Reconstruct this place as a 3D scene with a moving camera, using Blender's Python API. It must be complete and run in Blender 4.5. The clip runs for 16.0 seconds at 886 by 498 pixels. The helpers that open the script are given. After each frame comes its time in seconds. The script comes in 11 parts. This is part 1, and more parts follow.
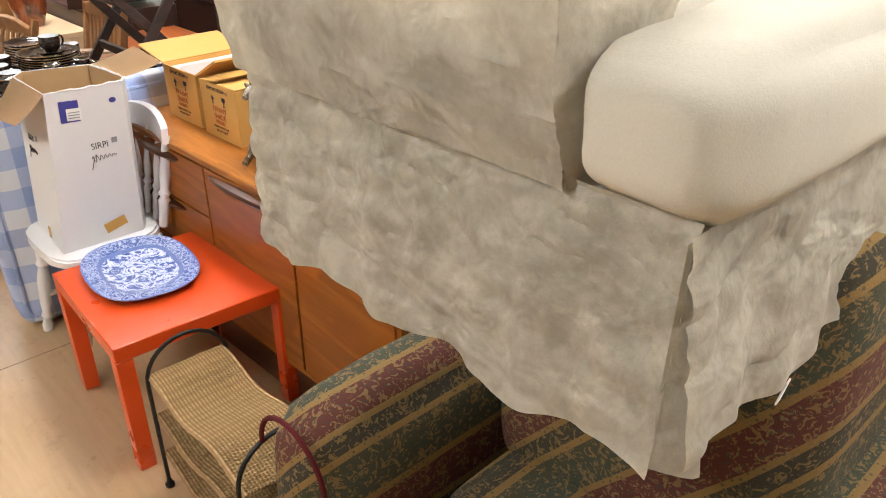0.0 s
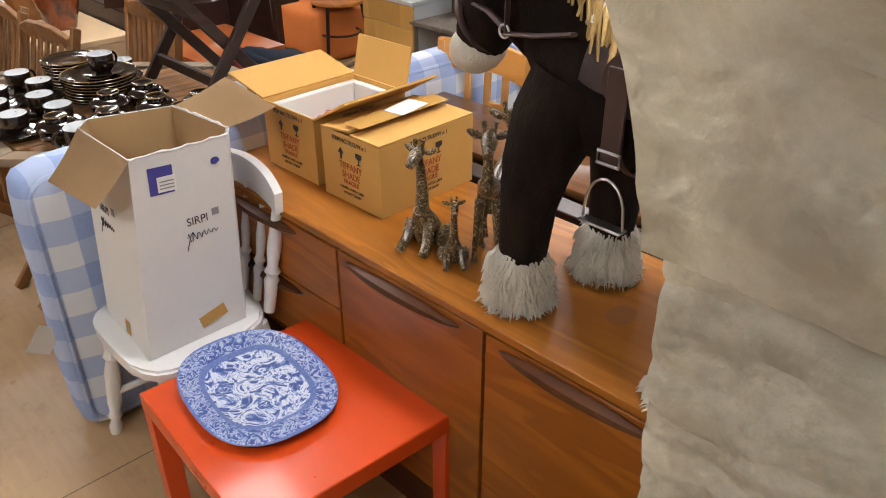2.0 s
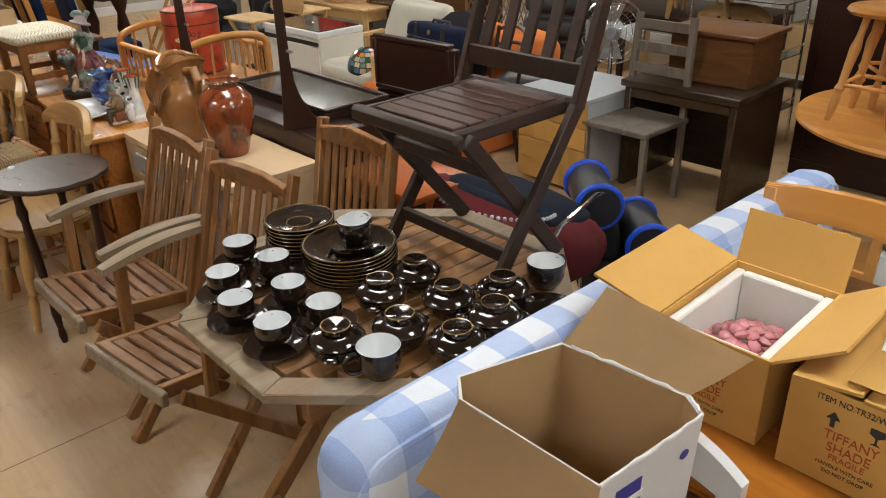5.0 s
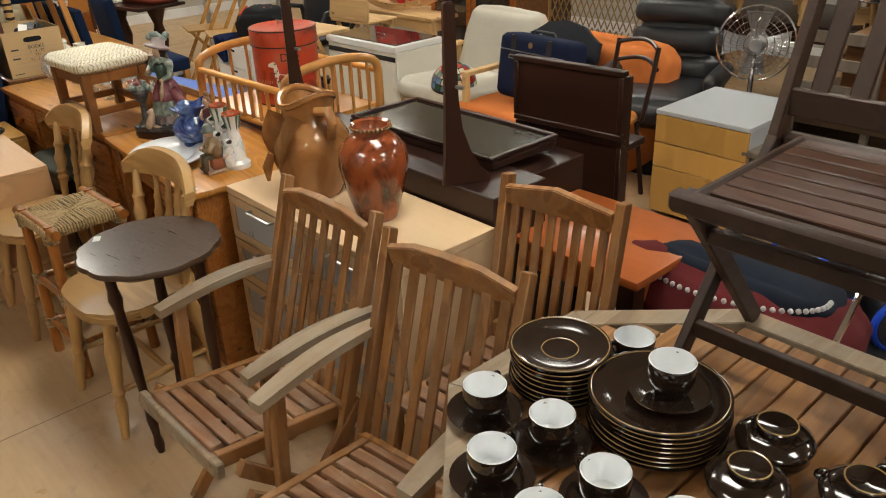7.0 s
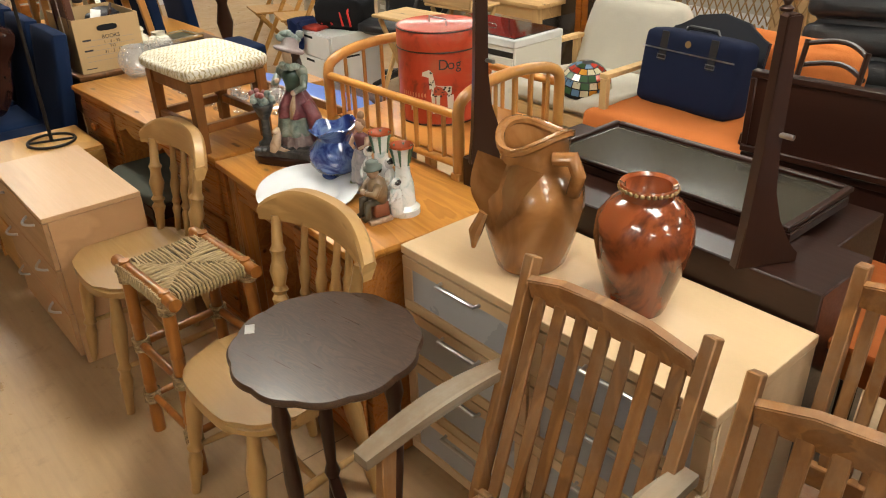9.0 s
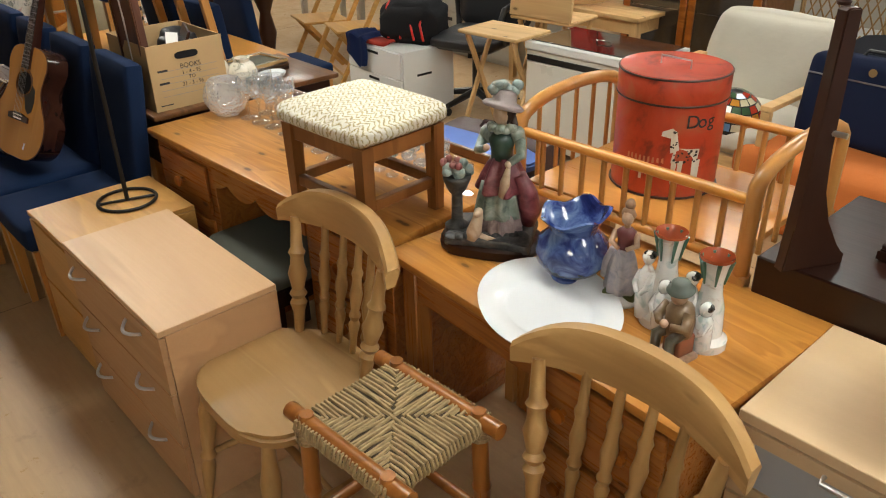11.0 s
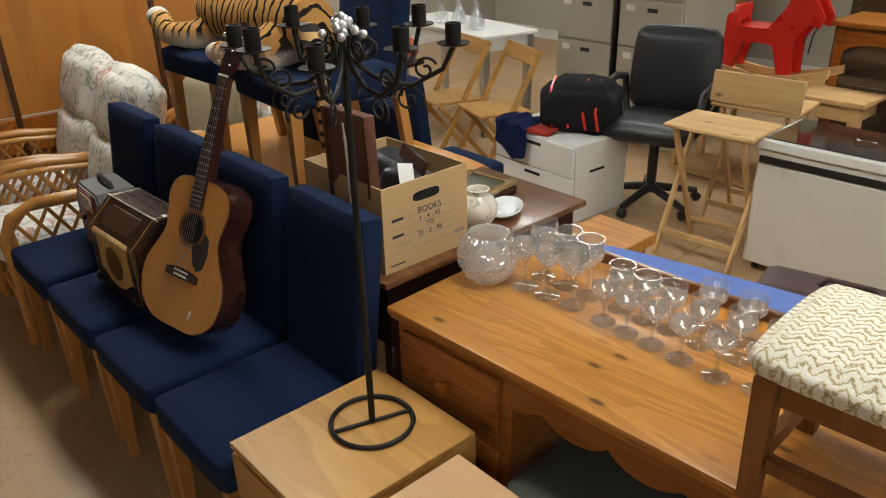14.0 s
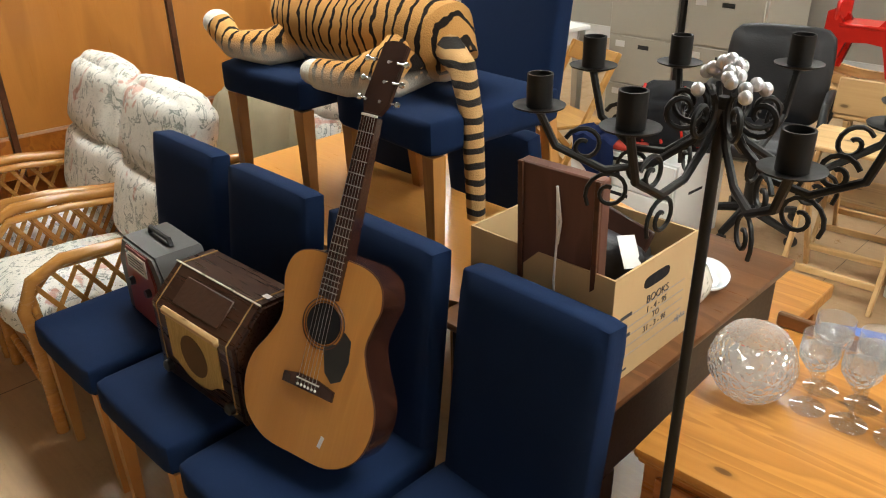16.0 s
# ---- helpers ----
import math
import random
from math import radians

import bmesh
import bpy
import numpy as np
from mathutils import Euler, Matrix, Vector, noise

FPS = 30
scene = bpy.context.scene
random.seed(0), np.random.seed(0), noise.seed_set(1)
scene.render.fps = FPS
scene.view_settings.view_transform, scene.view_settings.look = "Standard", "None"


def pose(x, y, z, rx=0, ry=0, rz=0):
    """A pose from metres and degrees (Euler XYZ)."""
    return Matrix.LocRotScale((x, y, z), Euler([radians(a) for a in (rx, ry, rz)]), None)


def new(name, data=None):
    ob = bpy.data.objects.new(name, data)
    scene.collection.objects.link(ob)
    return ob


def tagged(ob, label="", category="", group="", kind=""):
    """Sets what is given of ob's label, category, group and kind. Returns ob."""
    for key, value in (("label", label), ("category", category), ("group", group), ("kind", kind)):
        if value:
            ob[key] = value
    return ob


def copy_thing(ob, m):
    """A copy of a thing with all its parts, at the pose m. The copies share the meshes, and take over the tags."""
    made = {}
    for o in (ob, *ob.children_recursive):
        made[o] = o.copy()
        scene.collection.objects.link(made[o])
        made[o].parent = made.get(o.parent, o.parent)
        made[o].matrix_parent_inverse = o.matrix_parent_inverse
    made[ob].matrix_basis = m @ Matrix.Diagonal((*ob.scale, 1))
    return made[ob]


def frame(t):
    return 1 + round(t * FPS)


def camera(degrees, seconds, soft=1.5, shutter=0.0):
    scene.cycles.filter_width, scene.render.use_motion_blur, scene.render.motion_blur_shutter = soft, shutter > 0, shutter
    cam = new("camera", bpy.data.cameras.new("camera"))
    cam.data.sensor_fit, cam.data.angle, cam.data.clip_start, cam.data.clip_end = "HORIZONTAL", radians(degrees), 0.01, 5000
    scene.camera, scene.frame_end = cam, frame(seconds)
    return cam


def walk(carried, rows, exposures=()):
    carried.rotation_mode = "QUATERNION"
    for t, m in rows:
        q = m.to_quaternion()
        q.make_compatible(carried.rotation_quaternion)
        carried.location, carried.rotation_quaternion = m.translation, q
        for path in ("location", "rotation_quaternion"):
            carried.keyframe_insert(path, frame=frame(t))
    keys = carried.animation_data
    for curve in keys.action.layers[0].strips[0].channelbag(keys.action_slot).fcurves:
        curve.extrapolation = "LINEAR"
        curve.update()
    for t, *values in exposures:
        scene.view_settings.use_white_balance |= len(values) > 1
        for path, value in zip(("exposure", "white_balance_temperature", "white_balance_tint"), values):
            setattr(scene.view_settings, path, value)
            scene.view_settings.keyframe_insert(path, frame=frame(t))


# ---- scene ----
cam = camera(59.8, 16.0, soft=1.1)
METRES, EYE, TILT, LEAN, TURN = 7.3, 1.67, -28.0, 0.0, -43.0
ROWS = [
    (0.0, 0.0, 0.0, 0.0, 0.0, 0.0, -0.0),
    (0.5, -0.0168, 0.026, 0.0144, -0.56, 0.04, -0.04),
    (1.0, -0.0424, 0.0495, 0.0281, -1.45, -0.64, 1.77),
    (1.5, -0.0589, 0.0677, 0.0359, 0.85, -1.21, 0.16),
    (2.0, -0.0725, 0.0854, 0.046, -0.34, -2.24, 0.4),
    (2.5, -0.0968, 0.0927, 0.051, -4.87, -1.74, 3.65),
    (3.0, -0.1215, 0.0948, 0.0558, -7.79, -3.08, 5.64),
    (3.5, -0.1374, 0.1042, 0.0652, -4.92, -2.4, 3.22),
    (4.0, -0.1525, 0.1257, 0.0811, -0.27, 0.62, 0.09),
    (6.5, -0.2593, 0.2413, 0.138, 1.55, 2.01, 1.42),
    (7.0, -0.2806, 0.2618, 0.148, 1.33, 1.49, 1.76),
    (7.5, -0.2958, 0.287, 0.1617, 3.07, 1.52, 1.3),
    (8.0, -0.3161, 0.3114, 0.1713, 4.01, 0.8, -0.21),
    (10.5, -0.4425, 0.4122, 0.2214, 0.24, -0.73, 1.56),
    (11.0, -0.4629, 0.4372, 0.2336, 0.99, -0.5, 0.64),
    (11.5, -0.4802, 0.4573, 0.2444, 2.66, 0.12, -0.17),
    (12.0, -0.5114, 0.4798, 0.2551, 2.79, -0.44, -0.06),
    (12.5, -0.5308, 0.498, 0.2651, 1.23, -0.41, -0.46),
    (13.0, -0.546, 0.5205, 0.2802, 2.71, 0.85, -0.33),
    (13.5, -0.5632, 0.5374, 0.2902, 3.17, 1.82, -0.63),
    (14.0, -0.5907, 0.5526, 0.3002, 1.56, 2.62, 0.72),
    (14.5, -0.6072, 0.57, 0.3077, 0.91, 2.12, 0.3),
    (15.0, -0.6233, 0.5968, 0.3206, 2.04, 1.81, -0.93),
    (15.5, -0.6395, 0.6158, 0.3287, 1.59, 0.59, -1.17),
    (16.0, -0.6689, 0.6305, 0.3385, -1.39, 1.49, 1.75),
]
walk(cam, [(t, pose(0, 0, EYE, TILT, LEAN, TURN) @ pose(METRES * x, METRES * y, METRES * z, 90 + pitch, roll, yaw)) for t, x, y, z, yaw, pitch, roll in ROWS],
     ((0.0, 0.16, 6050, 17), (1.0, -0.36, 6050, 17), (3.0, -0.44, 6050, 17), (4.0, -0.60, 5950, 15), (6.5, -0.78, 6400, 11), (8.0, -0.26, 6500, 11),
      (10.5, -0.50, 6300, 10), (12.0, -0.55, 6100, 10), (13.0, -0.76, 6100, 10), (15.0, -0.56, 6050, 10), (16.0, -0.10, 6050, 10)))

# ---- light: a windowless hall under recessed fluorescent panels ----
scene.view_settings.exposure = 0.0
world = bpy.data.worlds.new("world")
scene.world = world
world.use_nodes = True
world.node_tree.nodes["Background"].inputs[0].default_value = (1.0, 0.93, 0.82, 1)
world.node_tree.nodes["Background"].inputs[1].default_value = 0.03
LAMP_GAIN = 29.0
CEIL = 2.75
X0, X1, Y0, Y1 = -1.9, 7.2, -2.6, 13.4

# ---- materials ----
class Nodes:
    """A small wrapper round one node material."""

    def __init__(self, name, rough=0.5, metal=0.0):
        self.m = bpy.data.materials.new(name)
        self.m.use_nodes = True
        self.t = self.m.node_tree
        self.b = self.t.nodes["Principled BSDF"]
        self.b.inputs["Roughness"].default_value = rough
        self.b.inputs["Metallic"].default_value = metal
        self.co = self.t.nodes.new("ShaderNodeTexCoord").outputs["Object"]

    def put(self, kind, **inputs):
        n = self.t.nodes.new(kind)
        for k, v in inputs.items():
            key = k.replace("_", " ")
            self.give(n.inputs[key], v)
        return n

    def give(self, socket, v):
        if isinstance(v, bpy.types.NodeSocket):
            self.t.links.new(v, socket)
        else:
            socket.default_value = v

    def space(self, sx=1, sy=1, sz=1, shift=True):
        n = self.put("ShaderNodeMapping", Vector=self.co, Scale=(sx, sy, sz))
        if shift:
            r = self.put("ShaderNodeObjectInfo").outputs["Random"]
            k = self.math("MULTIPLY", r, 7.3)
            c = self.put("ShaderNodeCombineXYZ", X=k, Y=k, Z=k)
            self.t.links.new(c.outputs[0], n.inputs["Location"])
        return n.outputs[0]

    def noise(self, scale, co=None, detail=3.0, rough=0.55, warp=0.0):
        n = self.put("ShaderNodeTexNoise", Scale=scale, Detail=detail, Roughness=rough, Distortion=warp)
        self.t.links.new(co or self.co, n.inputs["Vector"])
        return n.outputs[0]

    def voro(self, scale, co=None, feature="F1", out=0):
        n = self.t.nodes.new("ShaderNodeTexVoronoi")
        n.feature = feature
        n.inputs["Scale"].default_value = scale
        self.t.links.new(co or self.co, n.inputs["Vector"])
        return n.outputs[out]

    def wave(self, scale, co=None, warp=2.0, axis="X", detail=2.0):
        n = self.t.nodes.new("ShaderNodeTexWave")
        n.bands_direction = axis
        n.inputs["Scale"].default_value = scale
        n.inputs["Distortion"].default_value = warp
        n.inputs["Detail"].default_value = detail
        self.t.links.new(co or self.co, n.inputs["Vector"])
        return n.outputs[1]

    def math(self, op, a, b=0.0):
        n = self.t.nodes.new("ShaderNodeMath")
        n.operation = op
        self.give(n.inputs[0], a)
        self.give(n.inputs[1], b)
        return n.outputs[0]

    def axis(self, i):
        return self.put("ShaderNodeSeparateXYZ", Vector=self.co).outputs[i]

    def ramp(self, fac, stops, hard=False):
        n = self.put("ShaderNodeValToRGB", Fac=fac)
        e = n.color_ramp.elements
        while len(e) < len(stops):
            e.new(0.5)
        for x, (p, c) in zip(e, stops):
            x.position, x.color = p, (*c, 1)
        if hard:
            n.color_ramp.interpolation = "CONSTANT"
        return n.outputs[0]

    def mix(self, fac, a, b, how="MIX"):
        n = self.t.nodes.new("ShaderNodeMix")
        n.data_type, n.blend_type = "RGBA", how
        self.give(n.inputs[0], fac)
        for s, v in ((n.inputs[6], a), (n.inputs[7], b)):
            self.give(s, (*v, 1) if isinstance(v, tuple) and len(v) == 3 else v)
        return n.outputs[2]

    def colour(self, c):
        self.give(self.b.inputs["Base Color"], (*c, 1) if isinstance(c, tuple) else c)
        return self

    def rough(self, v):
        self.give(self.b.inputs["Roughness"], v)
        return self

    def bump(self, h, strength=0.3, dist=0.002):
        n = self.put("ShaderNodeBump", Strength=strength, Distance=dist, Height=h)
        self.t.links.new(n.outputs[0], self.b.inputs["Normal"])
        return self

    def set(self, **kw):
        for k, v in kw.items():
            self.b.inputs[k.replace("_", " ")].default_value = v
        return self


def shade(c, k):
    return tuple(min(1.0, v * k) for v in c)


def plain(name, c, rough=0.5, metal=0.0, var=0.18, scale=5.0, fine=70.0, bump=0.15, dist=0.001, coat=0.0):
    """Paint, plastic, metal or ceramic with faint blotches, grain and uneven gloss."""
    n = Nodes(name, rough, metal)
    co = n.space()
    big, small = n.noise(scale, co, 4), n.noise(fine, co, 2)
    col = n.mix(big, shade(c, 1 - var), shade(c, 1 + var))
    col = n.mix(n.math("MULTIPLY", small, var * 0.8), col, shade(c, 0.6))
    n.colour(col).bump(small, bump, dist)
    n.rough(n.math("ADD", n.math("MULTIPLY", big, 0.2), max(0.02, rough - 0.1)))
    n.set(Coat_Weight=coat, Coat_Roughness=0.08)
    return n.m


def wood(name, dark, light, along="Y", rough=0.38, rings=9.0, knots=False, coat=0.0, grime=0.0, bump=0.12):
    """Timber with the grain along one axis."""
    n = Nodes(name, rough)
    k = {"X": (0.35, 3, 3), "Y": (3, 0.35, 3), "Z": (3, 3, 0.35)}[along]
    co = n.space(*k)
    f = {"X": (2, 60, 60), "Y": (60, 2, 60), "Z": (60, 60, 2)}[along]
    fine = n.noise(2.2, n.space(*f), 4, 0.65)
    w = n.noise(rings * 0.35, co, 3, 0.5, 1.2)
    band = n.math("FRACT", n.math("MULTIPLY", w, rings * 0.7))
    mid = tuple((a + b) / 2 for a, b in zip(dark, light))
    col = n.ramp(band, [(0.0, light), (0.55, mid), (0.86, shade(mid, 0.88)), (1.0, light)])
    col = n.mix(n.math("MULTIPLY", fine, 0.55), col, dark)
    if knots:
        kn = n.voro(8.5, n.space(*[v ** 0.4 for v in k]))
        spot = n.ramp(kn, [(0.0, (1, 1, 1)), (0.085, (0.85, 0.85, 0.85)), (0.11, (0.30, 0.30, 0.30)), (0.19, (0, 0, 0))])
        col = n.mix(spot, col, shade(dark, 0.32))
    if grime:
        g = n.ramp(n.noise(7.0, n.space(), 5, 0.7), [(0.42, (0, 0, 0)), (0.7, (grime, grime, grime))])
        col = n.mix(g, col, (0.30, 0.27, 0.22))
    r = n.put("ShaderNodeObjectInfo").outputs["Random"]
    hue = n.put("ShaderNodeHueSaturation", Color=col, Value=n.math("ADD", n.math("MULTIPLY", r, 0.22), 0.89))
    n.colour(hue.outputs[0]).bump(n.math("ADD", fine, n.math("MULTIPLY", band, 0.4)), bump, 0.001)
    n.rough(n.math("ADD", n.math("MULTIPLY", fine, 0.22), max(0.03, rough - 0.1)))
    n.set(Coat_Weight=coat, Coat_Roughness=0.12, Specular_IOR_Level=0.32)
    return n.m


def cloth(name, c, weave=420.0, var=0.2, rough=0.92, crease=0.25, sheen=0.0):
    n = Nodes(name, rough)
    co = n.space()
    big, fold, thr = n.noise(3.5, co, 4), n.noise(22, co, 3), n.noise(weave, co, 1)
    col = n.mix(big, shade(c, 1 - var), shade(c, 1 + var))
    col = n.mix(n.math("MULTIPLY", thr, 0.35), col, shade(c, 0.6))
    n.colour(col).bump(n.math("ADD", n.math("MULTIPLY", fold, 1.0), n.math("MULTIPLY", thr, 0.25)), crease, 0.006)
    n.set(Sheen_Weight=sheen, Specular_IOR_Level=0.2)
    return n.m


def crumpled_linen(name, low, high):
    """Washed linen: soft nap in patches, small dents and long slack creases."""
    n = Nodes(name, 0.9)
    co = n.space()
    nap = n.noise(11, co, 5, 0.62, 0.3)
    dent = n.noise(19, co, 2, 0.5, 0.4)
    slack = n.noise(5, n.space(1.0, 1.5, 2.2), 2, 0.5, 0.8)
    col = n.mix(n.ramp(nap, [(0.38, (0, 0, 0)), (0.62, (1, 1, 1))]), low, high)
    col = n.mix(n.math("MULTIPLY", n.noise(420, co, 1), 0.2), col, shade(low, 0.75))
    h = n.math("ADD", n.math("ADD", n.math("MULTIPLY", dent, 0.7), n.math("MULTIPLY", n.noise(48, co, 3, 0.6), 0.09)), n.math("MULTIPLY", slack, 1.3))
    n.colour(col).bump(n.math("ADD", h, n.math("MULTIPLY", n.noise(300, co, 1), 0.02)), 0.8, 0.02).set(Specular_IOR_Level=0.2, Sheen_Weight=0.08)
    return n.m


def clear(name, cuts=0.0, veil=0.0, base=0.045):
    """Thin clear glass: see-through, with gloss by Fresnel; cuts give facets, veil a faint ground-glass bloom."""
    n = Nodes(name, 0.0)
    out = n.t.nodes["Material Output"]
    see = n.put("ShaderNodeBsdfTransparent", Color=(0.965, 0.975, 0.98, 1)).outputs[0]
    gloss = n.put("ShaderNodeBsdfGlossy", Roughness=0.03, Color=(1, 1, 1, 1))
    face = n.put("ShaderNodeLayerWeight", Blend=0.5)
    if cuts:
        b = n.put("ShaderNodeBump", Strength=1.0, Distance=0.012, Height=n.voro(cuts, None, "DISTANCE_TO_EDGE")).outputs[0]
        n.t.links.new(b, gloss.inputs["Normal"])
        n.t.links.new(b, face.inputs["Normal"])
    if veil:
        ground = n.put("ShaderNodeBsdfTranslucent", Color=(0.9, 0.92, 0.94, 1)).outputs[0]
        m0 = n.put("ShaderNodeMixShader", Fac=veil)
        n.t.links.new(see, m0.inputs[1])
        n.t.links.new(ground, m0.inputs[2])
        see = m0.outputs[0]
    fac = n.math("ADD", n.math("MULTIPLY", n.math("POWER", face.outputs["Facing"], 2.8), 0.62), base)
    m = n.put("ShaderNodeMixShader", Fac=fac)
    n.t.links.new(see, m.inputs[1])
    n.t.links.new(gloss.outputs[0], m.inputs[2])
    n.t.links.new(m.outputs[0], out.inputs["Surface"])
    return n.m


def floor_mat():
    n = Nodes("wood_effect_floor", 0.35)
    big = n.noise(0.7, None, 5, 0.6)
    fine = n.noise(2.0, n.put("ShaderNodeMapping", Vector=n.co, Scale=(26, 2.0, 1)).outputs[0], 4, 0.6)
    scuff = n.noise(6.5, None, 6, 0.75)
    col = n.mix(big, (0.42, 0.265, 0.13), (0.60, 0.42, 0.23))
    col = n.mix(n.math("MULTIPLY", fine, 0.5), col, (0.24, 0.145, 0.075))
    col = n.mix(n.ramp(scuff, [(0.56, (0, 0, 0)), (0.78, (0.55, 0.55, 0.55))]), col, (0.20, 0.125, 0.075))
    flecks = n.noise(16, None, 4, 0.8)
    col = n.mix(n.ramp(flecks, [(0.68, (0, 0, 0)), (0.72, (0.3, 0.3, 0.3))]), col, (0.60, 0.50, 0.38))
    n.colour(col).bump(n.math("ADD", fine, scuff), 0.06, 0.002)
    n.rough(n.ramp(scuff, [(0.3, (0.24,) * 3), (0.75, (0.52,) * 3)]))
    return n.m


def gingham_mat():
    n = Nodes("gingham_ticking", 0.9)
    hit = []
    for i in (0, 2):
        v = n.math("FRACT", n.math("ADD", n.math("DIVIDE", n.axis(i), 0.15), 10.2))
        hit.append(n.math("GREATER_THAN", v, 0.5))
    v = n.math("FRACT", n.math("ADD", n.math("DIVIDE", n.axis(1), 0.15), 10.2))
    s = n.math("MULTIPLY", n.math("ADD", hit[0], hit[1]), 0.5)
    col = n.ramp(s, [(0.0, (0.74, 0.77, 0.84)), (0.5, (0.40, 0.50, 0.76)), (1.0, (0.235, 0.345, 0.68))])
    thr = n.noise(300, None, 2)
    col = n.mix(n.math("MULTIPLY", thr, 0.4), col, (0.62, 0.66, 0.76))
    n.colour(col).bump(n.math("ADD", n.noise(9, None, 3), n.math("MULTIPLY", thr, 0.15)), 0.35, 0.01)
    return n.m


def tapestry_mat():
    n = Nodes("tapestry_upholstery", 0.95)
    co = n.space(1, 1, 1, False)
    v = n.math("ADD", n.axis(1), n.math("MULTIPLY", n.axis(2), 0.8))
    u = n.math("FRACT", n.math("ADD", n.math("MULTIPLY", v, 3.6), 5.2))
    base = n.ramp(u, [(0.0, (0.055, 0.055, 0.026)), (0.14, (0.27, 0.16, 0.040)), (0.20, (0.040, 0.034, 0.018)), (0.36, (0.26, 0.155, 0.040)), (0.42, (0.105, 0.022, 0.014)),
                      (0.72, (0.27, 0.16, 0.042)), (0.78, (0.050, 0.058, 0.034))], True)
    sc = n.noise(52, co, 3, 0.6, 1.6)
    col = n.mix(n.ramp(sc, [(0.54, (0, 0, 0)), (0.57, (0.8, 0.8, 0.8))]), base, (0.26, 0.165, 0.055))
    dots = n.voro(75, co)
    col = n.mix(n.ramp(dots, [(0.2, (0.7, 0.7, 0.7)), (0.26, (0, 0, 0))]), col, (0.045, 0.055, 0.045))
    thr = n.noise(260, co, 2)
    col = n.mix(n.math("MULTIPLY", thr, 0.5), col, (0.03, 0.025, 0.02))
    n.colour(col).bump(n.math("ADD", thr, sc), 0.4, 0.003)
    return n.m


def floral_mat():
    n = Nodes("floral_cotton", 0.9)
    co = n.space()
    base = n.mix(n.noise(6, co, 3), (0.68, 0.64, 0.56), (0.80, 0.77, 0.70))
    leaf = n.noise(15, co, 4, 0.65, 1.6)
    col = n.mix(n.ramp(leaf, [(0.555, (0, 0, 0)), (0.575, (0.9, 0.9, 0.9)), (0.66, (0, 0, 0))]), base, (0.13, 0.16, 0.13))
    pink = n.noise(7, n.put("ShaderNodeMapping", Vector=co, Location=(3, 1, 2)).outputs[0], 3, 0.6, 1.0)
    col = n.mix(n.ramp(pink, [(0.61, (0, 0, 0)), (0.66, (0.7, 0.7, 0.7))]), col, (0.50, 0.20, 0.13))
    line = n.noise(20, co, 3, 0.6, 3.0)
    col = n.mix(n.ramp(line, [(0.485, (0, 0, 0)), (0.5, (0.6, 0.6, 0.6)), (0.515, (0, 0, 0))]), col, (0.25, 0.24, 0.22))
    n.colour(col).bump(n.math("ADD", n.noise(12, co, 3), n.math("MULTIPLY", n.noise(300, co), 0.2)), 0.35, 0.008)
    return n.m


def plate_mat(ax, ay):
    """Blue transfer print on white ware: a scene in the well, a patterned band on the rim."""
    n = Nodes("blue_transfer_ware", 0.15)
    px, py = n.math("DIVIDE", n.axis(0), ax), n.math("DIVIDE", n.axis(1), ay)
    r4 = n.math("ADD", n.math("POWER", n.math("ABSOLUTE", px), 3.0), n.math("POWER", n.math("ABSOLUTE", py), 3.0))
    r = n.math("POWER", r4, 1 / 3)
    blue, white, pale = (0.045, 0.085, 0.34), (0.70, 0.74, 0.82), (0.20, 0.29, 0.60)
    scene_p = n.noise(20, None, 5, 0.65, 1.8)
    well = n.ramp(scene_p, [(0.42, blue), (0.46, pale), (0.50, white), (0.555, white), (0.58, pale), (0.64, blue)])
    rim_p = n.noise(32, None, 4, 0.6, 2.2)
    rim = n.ramp(rim_p, [(0.42, blue), (0.47, pale), (0.52, shade(white, 0.85)), (0.56, pale), (0.6, blue)])
    col = n.mix(n.ramp(r, [(0.66, (0, 0, 0)), (0.67, (1, 1, 1))]), well, rim)
    ring = n.ramp(r, [(0.63, (0, 0, 0)), (0.64, (1, 1, 1)), (0.70, (1, 1, 1)), (0.71, (0, 0, 0)), (0.95, (0, 0, 0)), (0.96, (1, 1, 1))])
    col = n.mix(ring, col, n.mix(n.noise(150), blue, pale))
    n.colour(col).set(Coat_Weight=0.08, Coat_Roughness=0.15, Roughness=0.32)
    return n.m


def tiger_mat():
    n = Nodes("tiger_plush", 0.95)
    co = n.space(1, 1, 1, False)
    w = n.wave(8.5, co, 7.0, "Y", 3)
    base = n.mix(n.noise(5, co, 3), (0.42, 0.19, 0.045), (0.62, 0.36, 0.13))
    col = n.mix(n.ramp(w, [(0.78, (0, 0, 0)), (0.86, (1, 1, 1))]), base, (0.018, 0.014, 0.012))
    low = n.ramp(n.axis(2), [(0.02, (1, 1, 1)), (0.07, (0, 0, 0))])
    col = n.mix(low, col, (0.68, 0.62, 0.52))
    h = n.noise(240, co, 2)
    n.colour(col).bump(h, 0.6, 0.006).set(Specular_IOR_Level=0.1)
    return n.m


def fur(name, c, tip, scale=220):
    n = Nodes(name, 0.85)
    co = n.space(1, 1, 0.35, False)
    h = n.noise(scale, co, 3)
    p = n.noise(14, co, 4, 0.6)
    n.colour(n.mix(n.ramp(p, [(0.4, (0, 0, 0)), (0.75, (1, 1, 1))]), c, tip)).bump(n.math("ADD", h, p), 0.7, 0.006).set(Specular_IOR_Level=0.1)
    return n.m


